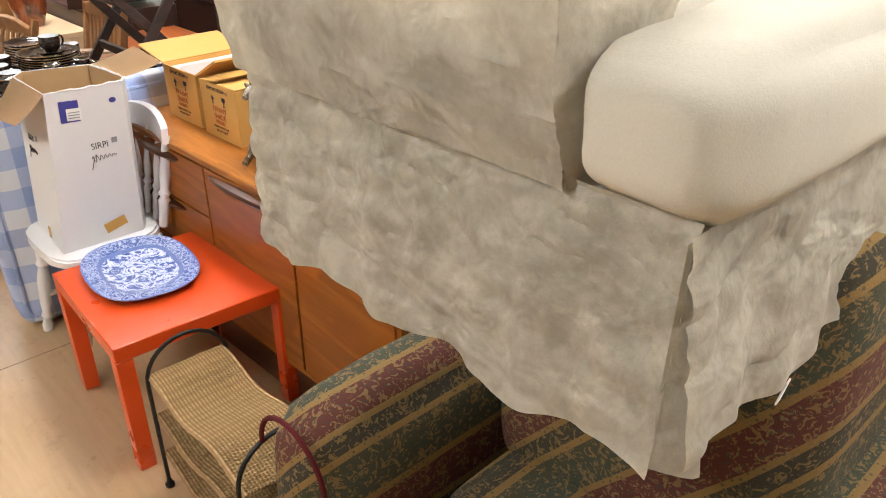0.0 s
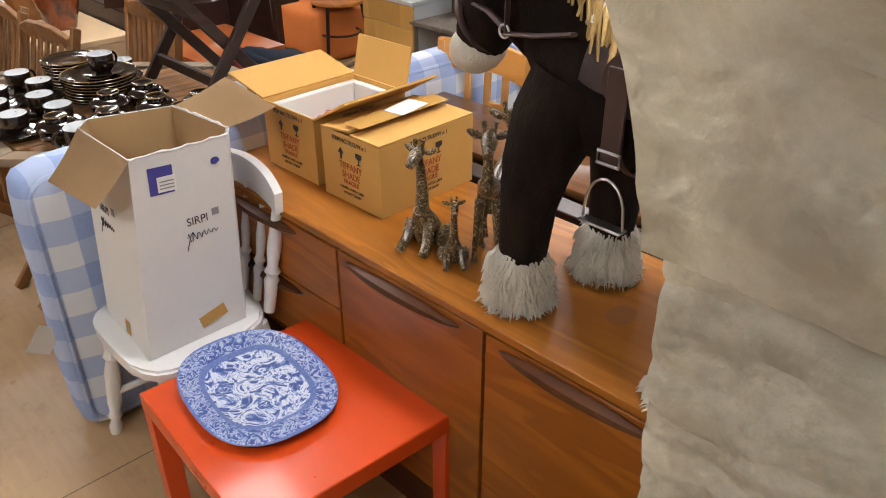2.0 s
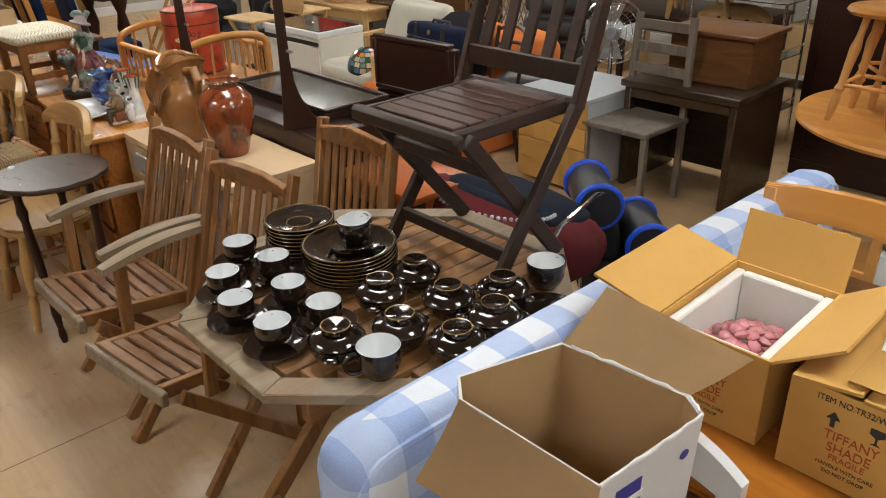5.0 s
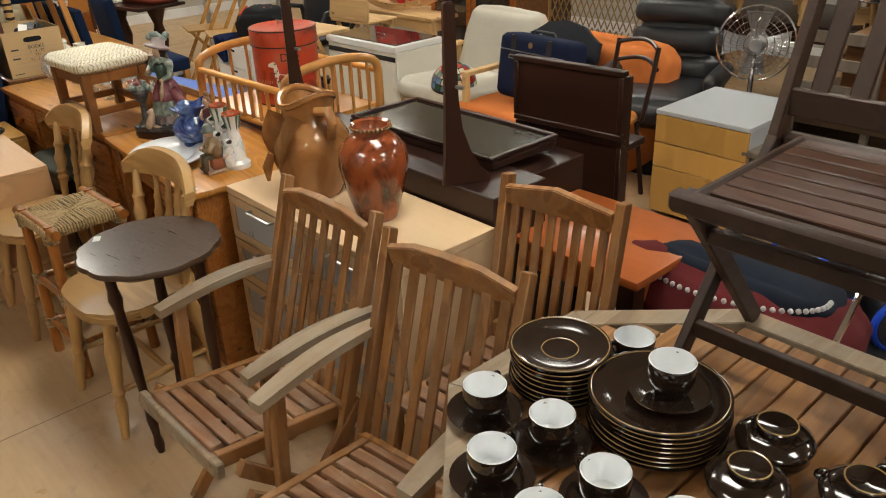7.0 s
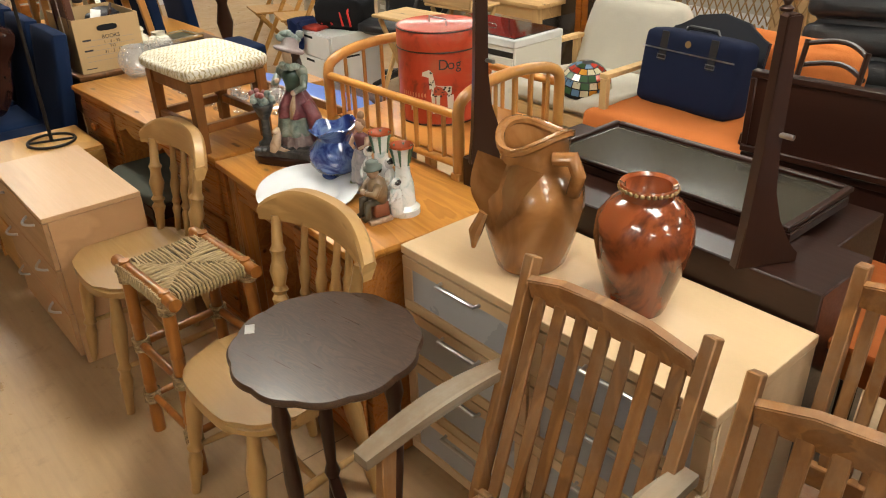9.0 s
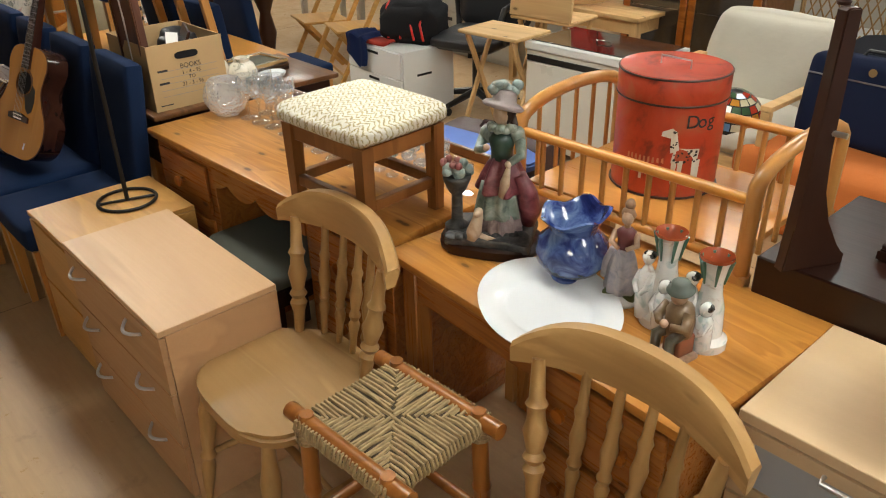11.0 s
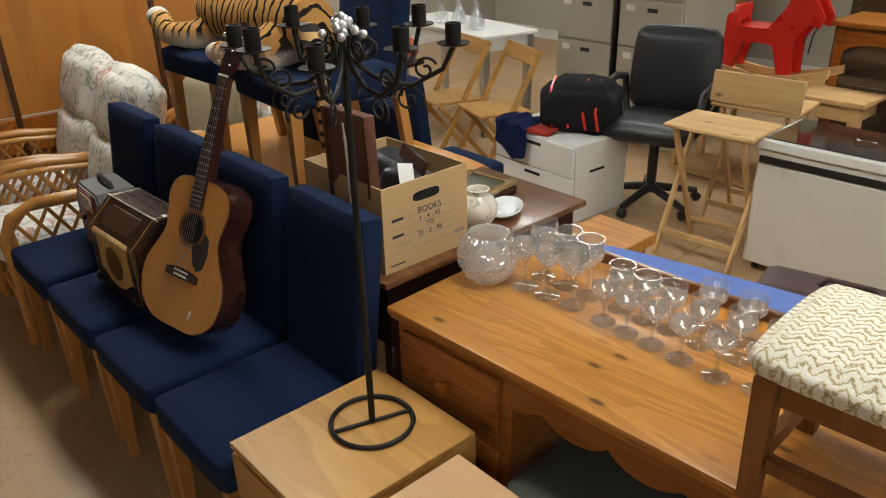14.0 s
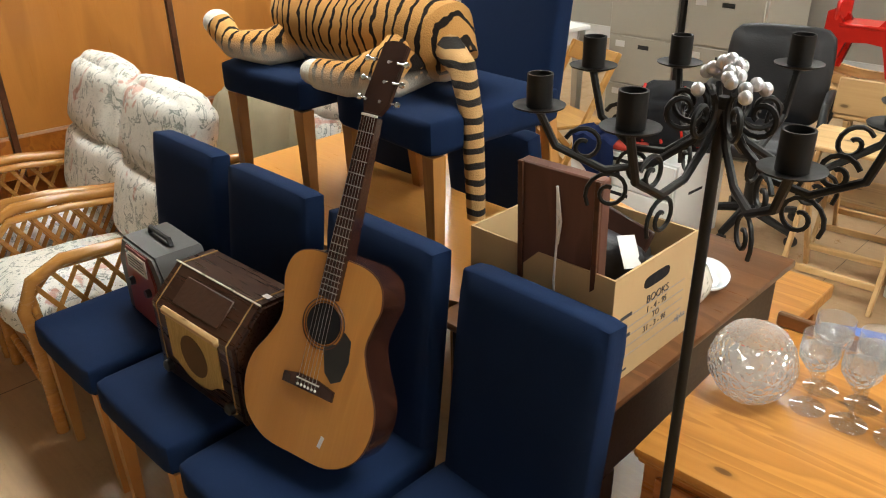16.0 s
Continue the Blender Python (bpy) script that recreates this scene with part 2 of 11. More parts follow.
def spun(name, colours, scale, warp=1.5, rough=0.3, coat=0.4):
    """Painted or glazed ware whose colours run in patches."""
    n = Nodes(name, rough)
    f = n.noise(scale, n.space(), 4, 0.6, warp)
    k = len(colours)
    col = n.ramp(f, [(0.32 + 0.36 * i / max(1, k - 1), c) for i, c in enumerate(colours)])
    n.colour(col).bump(f, 0.25, 0.003).set(Coat_Weight=coat, Coat_Roughness=0.08)
    return n.m


def checker_weave(name, a, b, scale, bump=0.6):
    """Woven seagrass or wicker: crossing strands in two tones."""
    n = Nodes(name, 0.75)
    wx, wy = n.wave(scale, None, 0.6, "X", 1), n.wave(scale * 0.32, None, 1.0, "Y", 1)
    f = n.math("MULTIPLY", wx, n.math("ADD", n.math("MULTIPLY", wy, 0.5), 0.5))
    col = n.mix(f, b, a)
    col = n.mix(n.math("MULTIPLY", n.noise(40, None, 3), 0.5), col, shade(b, 0.9))
    n.colour(col).bump(f, bump, 0.004)
    return n.m


def tweed_mat():
    n = Nodes("flecked_wool", 0.95)
    co = n.space(1, 1, 1, False)
    zig = n.math("PINGPONG", n.axis(1), 0.016)
    v = n.math("FRACT", n.math("MULTIPLY", n.math("ADD", n.axis(0), zig), 58))
    nz = n.noise(75, co, 4, 0.75)
    col = n.ramp(n.math("FRACT", n.math("ADD", v, n.math("MULTIPLY", n.noise(80, co, 3, 0.75), 2.0))),
                 [(0.0, (0.70, 0.66, 0.55)), (0.5, (0.74, 0.71, 0.63)), (0.60, (0.44, 0.33, 0.09)), (0.72, (0.24, 0.22, 0.19)), (0.80, (0.56, 0.45, 0.18)), (0.95, (0.68, 0.64, 0.53))])
    n.colour(col).bump(n.math("ADD", v, nz), 0.6, 0.004)
    return n.m


FLOOR = floor_mat()
# wall and unseen ceiling colours held low to cut bounced light
WALL = plain("painted_wall", (0.45, 0.43, 0.37), 0.7, var=0.06, scale=1.2, bump=0.1)
CEILING = plain("ceiling_tile", (0.40, 0.39, 0.37), 0.85, var=0.05)
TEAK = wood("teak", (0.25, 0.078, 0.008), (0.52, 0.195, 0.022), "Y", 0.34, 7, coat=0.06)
# teak again, darkened in colour as if turned away from the ceiling light
TEAK_SHADED = wood("teak_shaded", (0.20, 0.055, 0.006), (0.42, 0.135, 0.015), "Y", 0.36, 6, coat=0.05)
TEAK_DARK = wood("teak_pull", (0.05, 0.018, 0.008), (0.11, 0.04, 0.015), "Y", 0.3, 6)
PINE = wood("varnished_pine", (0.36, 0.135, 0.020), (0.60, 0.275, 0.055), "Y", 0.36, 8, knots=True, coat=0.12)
# same pine for upright faces, their shade mixed into darker colours
PINE_SHADED = wood("varnished_pine_shaded", (0.27, 0.085, 0.016), (0.46, 0.18, 0.042), "Y", 0.28, 8, knots=True, coat=0.3)
PINE_LEG_SHADED = wood("shaded_pine_upright", (0.27, 0.095, 0.018), (0.46, 0.19, 0.045), "Z", 0.28, 6, coat=0.3)
PALE_PINE = wood("raw_pine", (0.50, 0.30, 0.12), (0.70, 0.47, 0.22), "Y", 0.5, 6, knots=True)
PALE_PINE_UP = wood("raw_pine_upright", (0.50, 0.30, 0.12), (0.70, 0.47, 0.22), "Z", 0.5, 6)
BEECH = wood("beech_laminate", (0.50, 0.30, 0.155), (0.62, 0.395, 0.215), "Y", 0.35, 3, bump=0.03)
# the same laminate with the shade of the chest front in its colour
BEECH_SHADED = wood("beech_laminate_shaded", (0.42, 0.24, 0.115), (0.52, 0.31, 0.16), "Y", 0.4, 3, bump=0.03)
OAK_VENEER = wood("oak_veneer", (0.40, 0.20, 0.05), (0.56, 0.31, 0.09), "Y", 0.35, 5, bump=0.04)
BIRCH = wood("birch_laminate", (0.60, 0.42, 0.24), (0.72, 0.53, 0.33), "Y", 0.35, 2, bump=0.03)
ELM = wood("blond_elm", (0.32, 0.175, 0.06), (0.50, 0.305, 0.12), "Y", 0.4, 5, coat=0.1)
ELM_UP = wood("blond_elm_upright", (0.32, 0.175, 0.06), (0.50, 0.305, 0.12), "Z", 0.4, 5, coat=0.1)
GARDEN = wood("weathered_teak", (0.135, 0.053, 0.014), (0.36, 0.165, 0.050), "X", 0.55, 6, grime=0.22)
GARDEN_UP = wood("weathered_teak_upright", (0.135, 0.053, 0.014), (0.35, 0.160, 0.048), "Z", 0.55, 6, grime=0.22)
GREYED = wood("greyed_teak", (0.16, 0.105, 0.06), (0.34, 0.25, 0.165), "X", 0.7, 6, grime=0.6)
BROWNPAINT = wood("brown_stained_wood", (0.026, 0.014, 0.010), (0.052, 0.029, 0.020), "X", 0.5, 5)
MAHOGANY = wood("mahogany", (0.016, 0.006, 0.004), (0.036, 0.012, 0.007), "Y", 0.36, 4, coat=0.08, bump=0.05)
MAHOGANY_UP = wood("mahogany_upright", (0.022, 0.008, 0.005), (0.045, 0.016, 0.008), "Z", 0.36, 4, coat=0.1, bump=0.05)
DARKOAK = wood("dark_oak", (0.028, 0.016, 0.009), (0.075, 0.042, 0.02), "Y", 0.3, 7, coat=0.2)
WALNUT = wood("walnut", (0.10, 0.040, 0.014), (0.22, 0.095, 0.035), "Y", 0.3, 7, coat=0.3)
REDWOOD = wood("reddish_veneer", (0.28, 0.065, 0.014), (0.44, 0.125, 0.026), "Y", 0.35, 4, coat=0.15)
MAPLE = wood("honey_maple", (0.50, 0.20, 0.035), (0.66, 0.31, 0.07), "Y", 0.3, 3, coat=0.3, bump=0.04)
MAPLE_UP = wood("honey_maple_upright", (0.42, 0.18, 0.045), (0.58, 0.29, 0.085), "Z", 0.3, 4, coat=0.3)
PANEL = wood("honey_panel", (0.36, 0.13, 0.022), (0.46, 0.19, 0.036), "Z", 0.3, 3, coat=0.2, bump=0.03)
CANE = wood("polished_cane", (0.40, 0.17, 0.035), (0.60, 0.30, 0.075), "X", 0.25, 5, coat=0.5)
BAMBOO = wood("brown_bamboo", (0.19, 0.062, 0.012), (0.36, 0.138, 0.028), "Z", 0.3, 5, coat=0.15)
REDPAINT = plain("red_lacquer", (0.70, 0.075, 0.008), 0.3, var=0.05, bump=0.03, coat=0.2)
REDTOY = plain("red_toy_paint", (0.60, 0.022, 0.012), 0.3, var=0.06, bump=0.05, coat=0.3)
TINRED = spun("worn_red_tin", [(0.20, 0.03, 0.014), (0.42, 0.045, 0.016), (0.46, 0.055, 0.02), (0.40, 0.09, 0.04)], 6, 2.0, 0.4, 0.2)
WHITEPAINT = plain("white_gloss_paint", (0.78, 0.78, 0.78), 0.3, var=0.06, bump=0.2, coat=0.3)
WHITEBOX = plain("scuffed_white_card", (0.66, 0.65, 0.64), 0.7, var=0.08, scale=4, bump=0.3)
WHITELAM = plain("white_laminate", (0.74, 0.74, 0.72), 0.35, var=0.04, bump=0.03)
CARD = plain("brown_cardboard", (0.44, 0.285, 0.135), 0.85, var=0.1, scale=9, bump=0.25)
CARD2 = plain("kraft_cardboard", (0.60, 0.34, 0.085), 0.75, var=0.08, scale=9, bump=0.2)
ARCHIVE = plain("buff_archive_board", (0.50, 0.34, 0.165), 0.8, var=0.06, scale=9, bump=0.2)
SLIP = crumpled_linen("cream_linen", (0.56, 0.51, 0.41), (0.76, 0.71, 0.60))
CREAM = cloth("cream_cotton", (0.60, 0.56, 0.47), var=0.12, crease=0.35)
NAVY = cloth("navy_wool_felt", (0.0055, 0.0167, 0.0536), var=0.35, crease=0.12, sheen=0.0)
ORANGE = cloth("orange_throw", (0.66, 0.20, 0.05), var=0.15, crease=0.5)
GREENSEAT = cloth("grey_green_fabric", (0.115, 0.125, 0.105), var=0.15)
MAROON = cloth("maroon_nylon", (0.10, 0.014, 0.016), var=0.2, crease=0.4)
BLACKCLOTH = cloth("black_nylon", (0.014, 0.014, 0.016), var=0.3, crease=0.4)
BLUECLOTH = cloth("powder_blue_cloth", (0.13, 0.20, 0.50), var=0.12, crease=0.3)
PINKSTUFF = cloth("salmon_vinyl", (0.46, 0.12, 0.07), var=0.1, crease=0.1)
BLACKLEATHER = plain("black_leather", (0.016, 0.016, 0.018), 0.42, var=0.25, fine=130, bump=0.5, dist=0.002)
BLUELEATHER = plain("navy_leather", (0.012, 0.015, 0.026), 0.45, var=0.25, fine=130, bump=0.5, dist=0.002)
BROWNLEATHER = plain("brown_leather", (0.062, 0.034, 0.031), 0.45, var=0.3, scale=20, fine=160, bump=0.5, dist=0.002)
BLACKIRON = plain("black_iron", (0.012, 0.011, 0.010), 0.5, 0.4, var=0.3, bump=0.4)
BLACKPLASTIC = plain("black_plastic", (0.016, 0.016, 0.016), 0.4, var=0.15, bump=0.1)
BLUEPLASTIC = plain("blue_plastic", (0.012, 0.07, 0.55), 0.4, var=0.1)
CHROME = plain("chrome", (0.75, 0.75, 0.75), 0.15, 1.0, var=0.05, bump=0.02)
STEEL = plain("brushed_steel", (0.55, 0.55, 0.56), 0.32, 1.0, var=0.08, bump=0.05)
SATIN = plain("satin_aluminium", (0.58, 0.60, 0.66), 0.4, 0.3, var=0.05, bump=0.03)
SILVER = plain("silver_bead", (0.72, 0.72, 0.74), 0.25, 0.6, var=0.1, bump=0.02)
GREYLAM = plain("grey_laminate", (0.42, 0.44, 0.46), 0.4, var=0.05, bump=0.03)
GREYSTEEL = plain("beige_grey_steel", (0.44, 0.415, 0.345), 0.42, var=0.05, bump=0.04)
CREAMSTEEL = plain("cream_enamel", (0.68, 0.65, 0.57), 0.3, var=0.04, bump=0.03)
FROST = plain("frosted_pane", (0.38, 0.40, 0.43), 0.3, var=0.06, bump=0.05)
GLAZE = plain("dark_brown_glaze", (0.016, 0.009, 0.006), 0.1, var=0.35, bump=0.03, coat=0.8)
GLAZERING = plain("tan_glaze", (0.30, 0.19, 0.08), 0.15, var=0.2, coat=0.6)
WHITEGLAZE = plain("white_glaze", (0.76, 0.78, 0.80), 0.12, var=0.03, bump=0.02, coat=0.6)
CREAMWARE = spun("creamware_sprays", [(0.70, 0.66, 0.54), (0.72, 0.68, 0.57), (0.70, 0.66, 0.55), (0.16, 0.19, 0.12)], 22, 1.2, 0.15, 0.6)
TERRACOTTA = spun("tan_stoneware", [(0.19, 0.074, 0.02), (0.31, 0.135, 0.042), (0.38, 0.185, 0.068)], 5, 1.0, 0.22, 0.4)
LUSTRE = spun("red_brown_lustre", [(0.018, 0.008, 0.006), (0.12, 0.028, 0.010), (0.26, 0.060, 0.018), (0.24, 0.062, 0.020)], 6, 1.2, 0.18, 0.7)
BLUEWARE = spun("flow_blue", [(0.006, 0.010, 0.065), (0.018, 0.034, 0.15), (0.075, 0.125, 0.30), (0.16, 0.235, 0.42)], 16, 0.9, 0.15, 0.5)
BRONZE = spun("antiqued_bronze", [(0.010, 0.007, 0.004), (0.06, 0.04, 0.018), (0.18, 0.12, 0.05), (0.62, 0.55, 0.42)], 60, 3.0, 0.3, 0.3)
ROSE = spun("plum_glaze", [(0.12, 0.025, 0.045), (0.22, 0.06, 0.085), (0.30, 0.12, 0.13)], 22, 1, 0.35, 0.3)
SAGE = spun("sage_glaze", [(0.08, 0.11, 0.09), (0.20, 0.24, 0.20), (0.32, 0.34, 0.29)], 22, 1, 0.35, 0.3)
BISQUE = spun("bisque", [(0.30, 0.17, 0.10), (0.46, 0.30, 0.2), (0.52, 0.38, 0.27)], 22, 1, 0.4, 0.2)
PORCELAIN = spun("painted_porcelain", [(0.45, 0.36, 0.30), (0.72, 0.72, 0.70), (0.76, 0.76, 0.74), (0.74, 0.75, 0.74), (0.45, 0.55, 0.55)], 16, 1, 0.15, 0.6)
ORANGEGLAZE = plain("orange_glaze", (0.36, 0.075, 0.025), 0.25, var=0.2, coat=0.4)
GINGHAM = gingham_mat()
TAPESTRY = tapestry_mat()
FLORAL = floral_mat()
TIGER = tiger_mat()
TWEED = tweed_mat()
SEAGRASS = checker_weave("seagrass", (0.42, 0.30, 0.16), (0.13, 0.085, 0.04), 24)
CORD = spun("seagrass_cord", [(0.09, 0.055, 0.025), (0.27, 0.18, 0.085), (0.42, 0.30, 0.16)], 45, 1, 0.8, 0.0)
WICKER = checker_weave("pale_wicker", (0.56, 0.37, 0.16), (0.25, 0.145, 0.055), 34)
HORSEFUR = fur("dark_brown_plush", (0.010, 0.007, 0.006), (0.028, 0.018, 0.014))
WHITEFUR = fur("white_plush", (0.62, 0.58, 0.50), (0.78, 0.75, 0.68))
BLONDFUR = fur("blond_mane", (0.40, 0.26, 0.10), (0.55, 0.38, 0.16))
SPRUCE = wood("spruce_top", (0.40, 0.16, 0.028), (0.58, 0.27, 0.055), "Z", 0.18, 4, coat=0.5)
ROSEWOOD = wood("rosewood", (0.022, 0.008, 0.006), (0.06, 0.022, 0.014), "Z", 0.2, 6, coat=0.5)
GLASS = clear("clear_glass", 0.0, 0.07, 0.09)
CUTGLASS = clear("cut_crystal", 75, 0.34, 0.18)
SMOKED = plain("smoked_glass", (0.030, 0.022, 0.018), 0.06, var=0.1, bump=0.0, coat=1.0)
INK = plain("black_print", (0.03, 0.028, 0.03), 0.7, var=0.1)
REDINK = plain("red_print", (0.40, 0.06, 0.02), 0.7, var=0.1)
BLUEINK = plain("blue_print", (0.05, 0.05, 0.26), 0.6, var=0.1)
GREYINK = plain("grey_print", (0.25, 0.25, 0.26), 0.7, var=0.1)
PAPER = plain("white_paper", (0.74, 0.73, 0.70), 0.7, var=0.04)
TAPE = plain("parcel_tape", (0.52, 0.30, 0.085), 0.25, var=0.1)
PINKGLASS = plain("pink_leaded_glass", (0.55, 0.20, 0.22), 0.2, var=0.3, scale=20, coat=0.5)

# ---- shapes ----
def xf(v, at=(0, 0, 0), rot=(0, 0, 0)):
    return pose(*at, *rot) @ Vector(v)


def box(bm, size, at=(0, 0, 0), rot=(0, 0, 0), bev=0.003, seg=1):
    """A bevelled block centred on at."""
    m = pose(*at, *rot) @ Matrix.Diagonal((*size, 1))
    vs = bmesh.ops.create_cube(bm, size=1, matrix=m)["verts"]
    bev = min(bev, min(size) * 0.45)
    if bev > 0:
        es = list({e for v in vs for e in v.link_edges})
        bmesh.ops.bevel(bm, geom=es, offset=bev, segments=seg, affect="EDGES", profile=0.5)
    return bm


def slab(bm, x0, x1, y0, y1, z0, z1, bev=0.003, seg=1):
    return box(bm, (x1 - x0, y1 - y0, z1 - z0), ((x0 + x1) / 2, (y0 + y1) / 2, (z0 + z1) / 2), bev=bev, seg=seg)


def beam(bm, p, q, w, h, up=(0, 0, 1), bev=0.003):
    """A squared bar from p to q, w wide and h high."""
    p, q = Vector(p), Vector(q)
    d = (q - p).normalized()
    s = d.cross(Vector(up))
    s = s.normalized() if s.length > 1e-4 else Vector((1, 0, 0))
    u = s.cross(d)
    m = Matrix((s, d, u)).transposed().to_4x4()
    m.translation = (p + q) / 2
    vs = bmesh.ops.create_cube(bm, size=1, matrix=m @ Matrix.Diagonal((w, (q - p).length, h, 1)))["verts"]
    if bev:
        bmesh.ops.bevel(bm, geom=list({e for v in vs for e in v.link_edges}), offset=min(bev, w * 0.4, h * 0.4), segments=1, affect="EDGES")
    return bm


def rings(bm, loops, caps=True, closed=False):
    """Skins a row of equal loops of points."""
    vs = [[bm.verts.new(p) for p in l] for l in loops]
    n = len(vs[0])
    pairs = list(zip(vs, vs[1:])) + ([(vs[-1], vs[0])] if closed else [])
    for a, b in pairs:
        for i in range(n):
            f = bm.faces.new((a[i], a[(i + 1) % n], b[(i + 1) % n], b[i]))
            f.smooth = True
    if caps and not closed:
        bm.faces.new(list(reversed(vs[0])))
        bm.faces.new(vs[-1])
    return bm


def tube(bm, pts, r, seg=8, closed=False, flat=1.0):
    """A bent rod through pts; r a number or one per point."""
    pts = [Vector(p) for p in pts]
    k = len(pts)
    rs = r if isinstance(r, (list, tuple)) else [r] * k
    loops, s = [], None
    for i, p in enumerate(pts):
        a = pts[(i - 1) % k] if closed or i else p
        b = pts[(i + 1) % k] if closed or i < k - 1 else p
        d = (b - a).normalized()
        if s is None:
            s = d.cross(Vector((0, 0, 1)))
            s = s.normalized() if s.length > 1e-3 else Vector((1, 0, 0))
        s = (s - d * s.dot(d)).normalized()
        u = d.cross(s)
        loops.append([p + rs[i] * (math.cos(t) * s + flat * math.sin(t) * u) for t in (2 * math.pi * j / seg for j in range(seg))])
    return rings(bm, loops, True, closed)


def rod(bm, p, q, r, r2=None, seg=10):
    return tube(bm, [p, q], [r, r if r2 is None else r2], seg)


def arc(c, r, a0, a1, n=12, plane="xz", ry=None):
    out = []
    for i in range(n + 1):
        t = radians(a0 + (a1 - a0) * i / n)
        u, v = r * math.cos(t), (ry or r) * math.sin(t)
        out.append({"xz": (c[0] + u, c[1], c[2] + v), "xy": (c[0] + u, c[1] + v, c[2]), "yz": (c[0], c[1] + u, c[2] + v)}[plane])
    return out


def lathe(bm, prof, at=(0, 0, 0), seg=24, rot=(0, 0, 0), sx=1.0, sy=1.0, caps=True):
    """A turned shape: prof is (radius, height) from the bottom up."""
    m = pose(*at, *rot)
    loops = [[m @ Vector((sx * max(r, 1e-4) * math.cos(t), sy * max(r, 1e-4) * math.sin(t), z)) for t in (2 * math.pi * j / seg for j in range(seg))] for r, z in prof]
    return rings(bm, loops, caps)


def turned(bm, p, q, prof, seg=10):
    """A turned spindle from p to q; prof is (place 0..1, radius)."""
    p, q = Vector(p), Vector(q)
    return tube(bm, [p.lerp(q, t) for t, _ in prof], [r for _, r in prof], seg)


def prism(bm, outline, depth, at=(0, 0, 0), rot=(0, 0, 0), bev=0.0):
    """An outline in x and y, extruded upwards in z."""
    m = pose(*at, *rot)
    lo = [bm.verts.new(m @ Vector((x, y, 0))) for x, y in outline]
    hi = [bm.verts.new(m @ Vector((x, y, depth))) for x, y in outline]
    n = len(lo)
    fs = [bm.faces.new(list(reversed(lo))), bm.faces.new(hi)]
    fs += [bm.faces.new((lo[i], lo[(i + 1) % n], hi[(i + 1) % n], hi[i])) for i in range(n)]
    if bev:
        es = list({e for f in fs[:2] for e in f.edges})
        bmesh.ops.bevel(bm, geom=es, offset=bev, segments=2, affect="EDGES")
    return bm


def pad(bm, size, at=(0, 0, 0), rot=(0, 0, 0), r=0.03, puff=0.0, n=8, crumple=0.0, seed=0):
    """A soft block: rounded edges of radius r, faces swelling by puff, surface uneven by crumple."""
    m = pose(*at, *rot)
    sx, sy, sz = [s / 2 for s in size]
    r = min(r, sx, sy, sz)
    n += 1
    found, fs = {}, []

    def vert(i, j, k):
        if (i, j, k) not in found:
            found[i, j, k] = bm.verts.new((2 * i / n - 1, 2 * j / n - 1, 2 * k / n - 1))
        return found[i, j, k]

    for ax in range(3):
        for end in (0, n):
            for i in range(n):
                for j in range(n):
                    quad = []
                    for u, w in ((i, j), (i + 1, j), (i + 1, j + 1), (i, j + 1)):
                        key = [u, w]
                        key.insert(ax, end)
                        quad.append(vert(*key))
                    fs.append(bm.faces.new(quad))
    vs = list(found.values())
    for v in vs:
        q = v.co.copy()
        e = Vector([math.copysign(abs(c) ** 0.6, c) for c in q])
        p = Vector((e.x * sx, e.y * sy, e.z * sz))
        inner = Vector((max(-sx + r, min(sx - r, p.x)), max(-sy + r, min(sy - r, p.y)), max(-sz + r, min(sz - r, p.z))))
        d = p - inner
        if d.length > 1e-6:
            p = inner + d.normalized() * r
        if puff:
            p += Vector((math.copysign(1, q.x) * (abs(q.x) > 0.99) * (1 - q.y ** 2) * (1 - q.z ** 2), math.copysign(1, q.y) * (abs(q.y) > 0.99) * (1 - q.x ** 2) * (1 - q.z ** 2),
                         math.copysign(1, q.z) * (abs(q.z) > 0.99) * (1 - q.x ** 2) * (1 - q.y ** 2))) * puff
        if crumple:
            p += noise.noise_vector((p + Vector((seed, seed, 0))) * 7) * crumple + noise.noise_vector((p + Vector((seed, 0, seed))) * 18) * crumple * 0.4
        v.co = m @ p
    for f in fs:
        f.smooth = True
    return bm


def skin(bm, fn, nu, nv, thick=0.004, wrap=False):
    """A sheet from fn(u, v) with u and v in 0..1, given thickness."""
    g = [[bm.verts.new(fn(i / nu, j / nv)) for j in range(nv + 1)] for i in range(nu + (0 if wrap else 1))]
    fs = []
    k = len(g)
    for i in range(nu):
        for j in range(nv):
            f = bm.faces.new((g[i][j], g[(i + 1) % k][j], g[(i + 1) % k][j + 1], g[i][j + 1]))
            f.smooth = True
            fs.append(f)
    if thick:
        bmesh.ops.solidify(bm, geom=fs, thickness=thick)
    return bm


def blob(bm, c, r, seg=12, sq=(1, 1, 1), rot=(0, 0, 0), lump=0.0):
    m = pose(*c, *rot) @ Matrix.Diagonal((r * sq[0], r * sq[1], r * sq[2], 1))
    vs = bmesh.ops.create_uvsphere(bm, u_segments=seg, v_segments=max(6, seg * 2 // 3), radius=1, matrix=m)["verts"]
    for v in vs:
        if lump:
            v.co += noise.noise_vector(v.co * 25) * lump
        for f in v.link_faces:
            f.smooth = True
    return bm


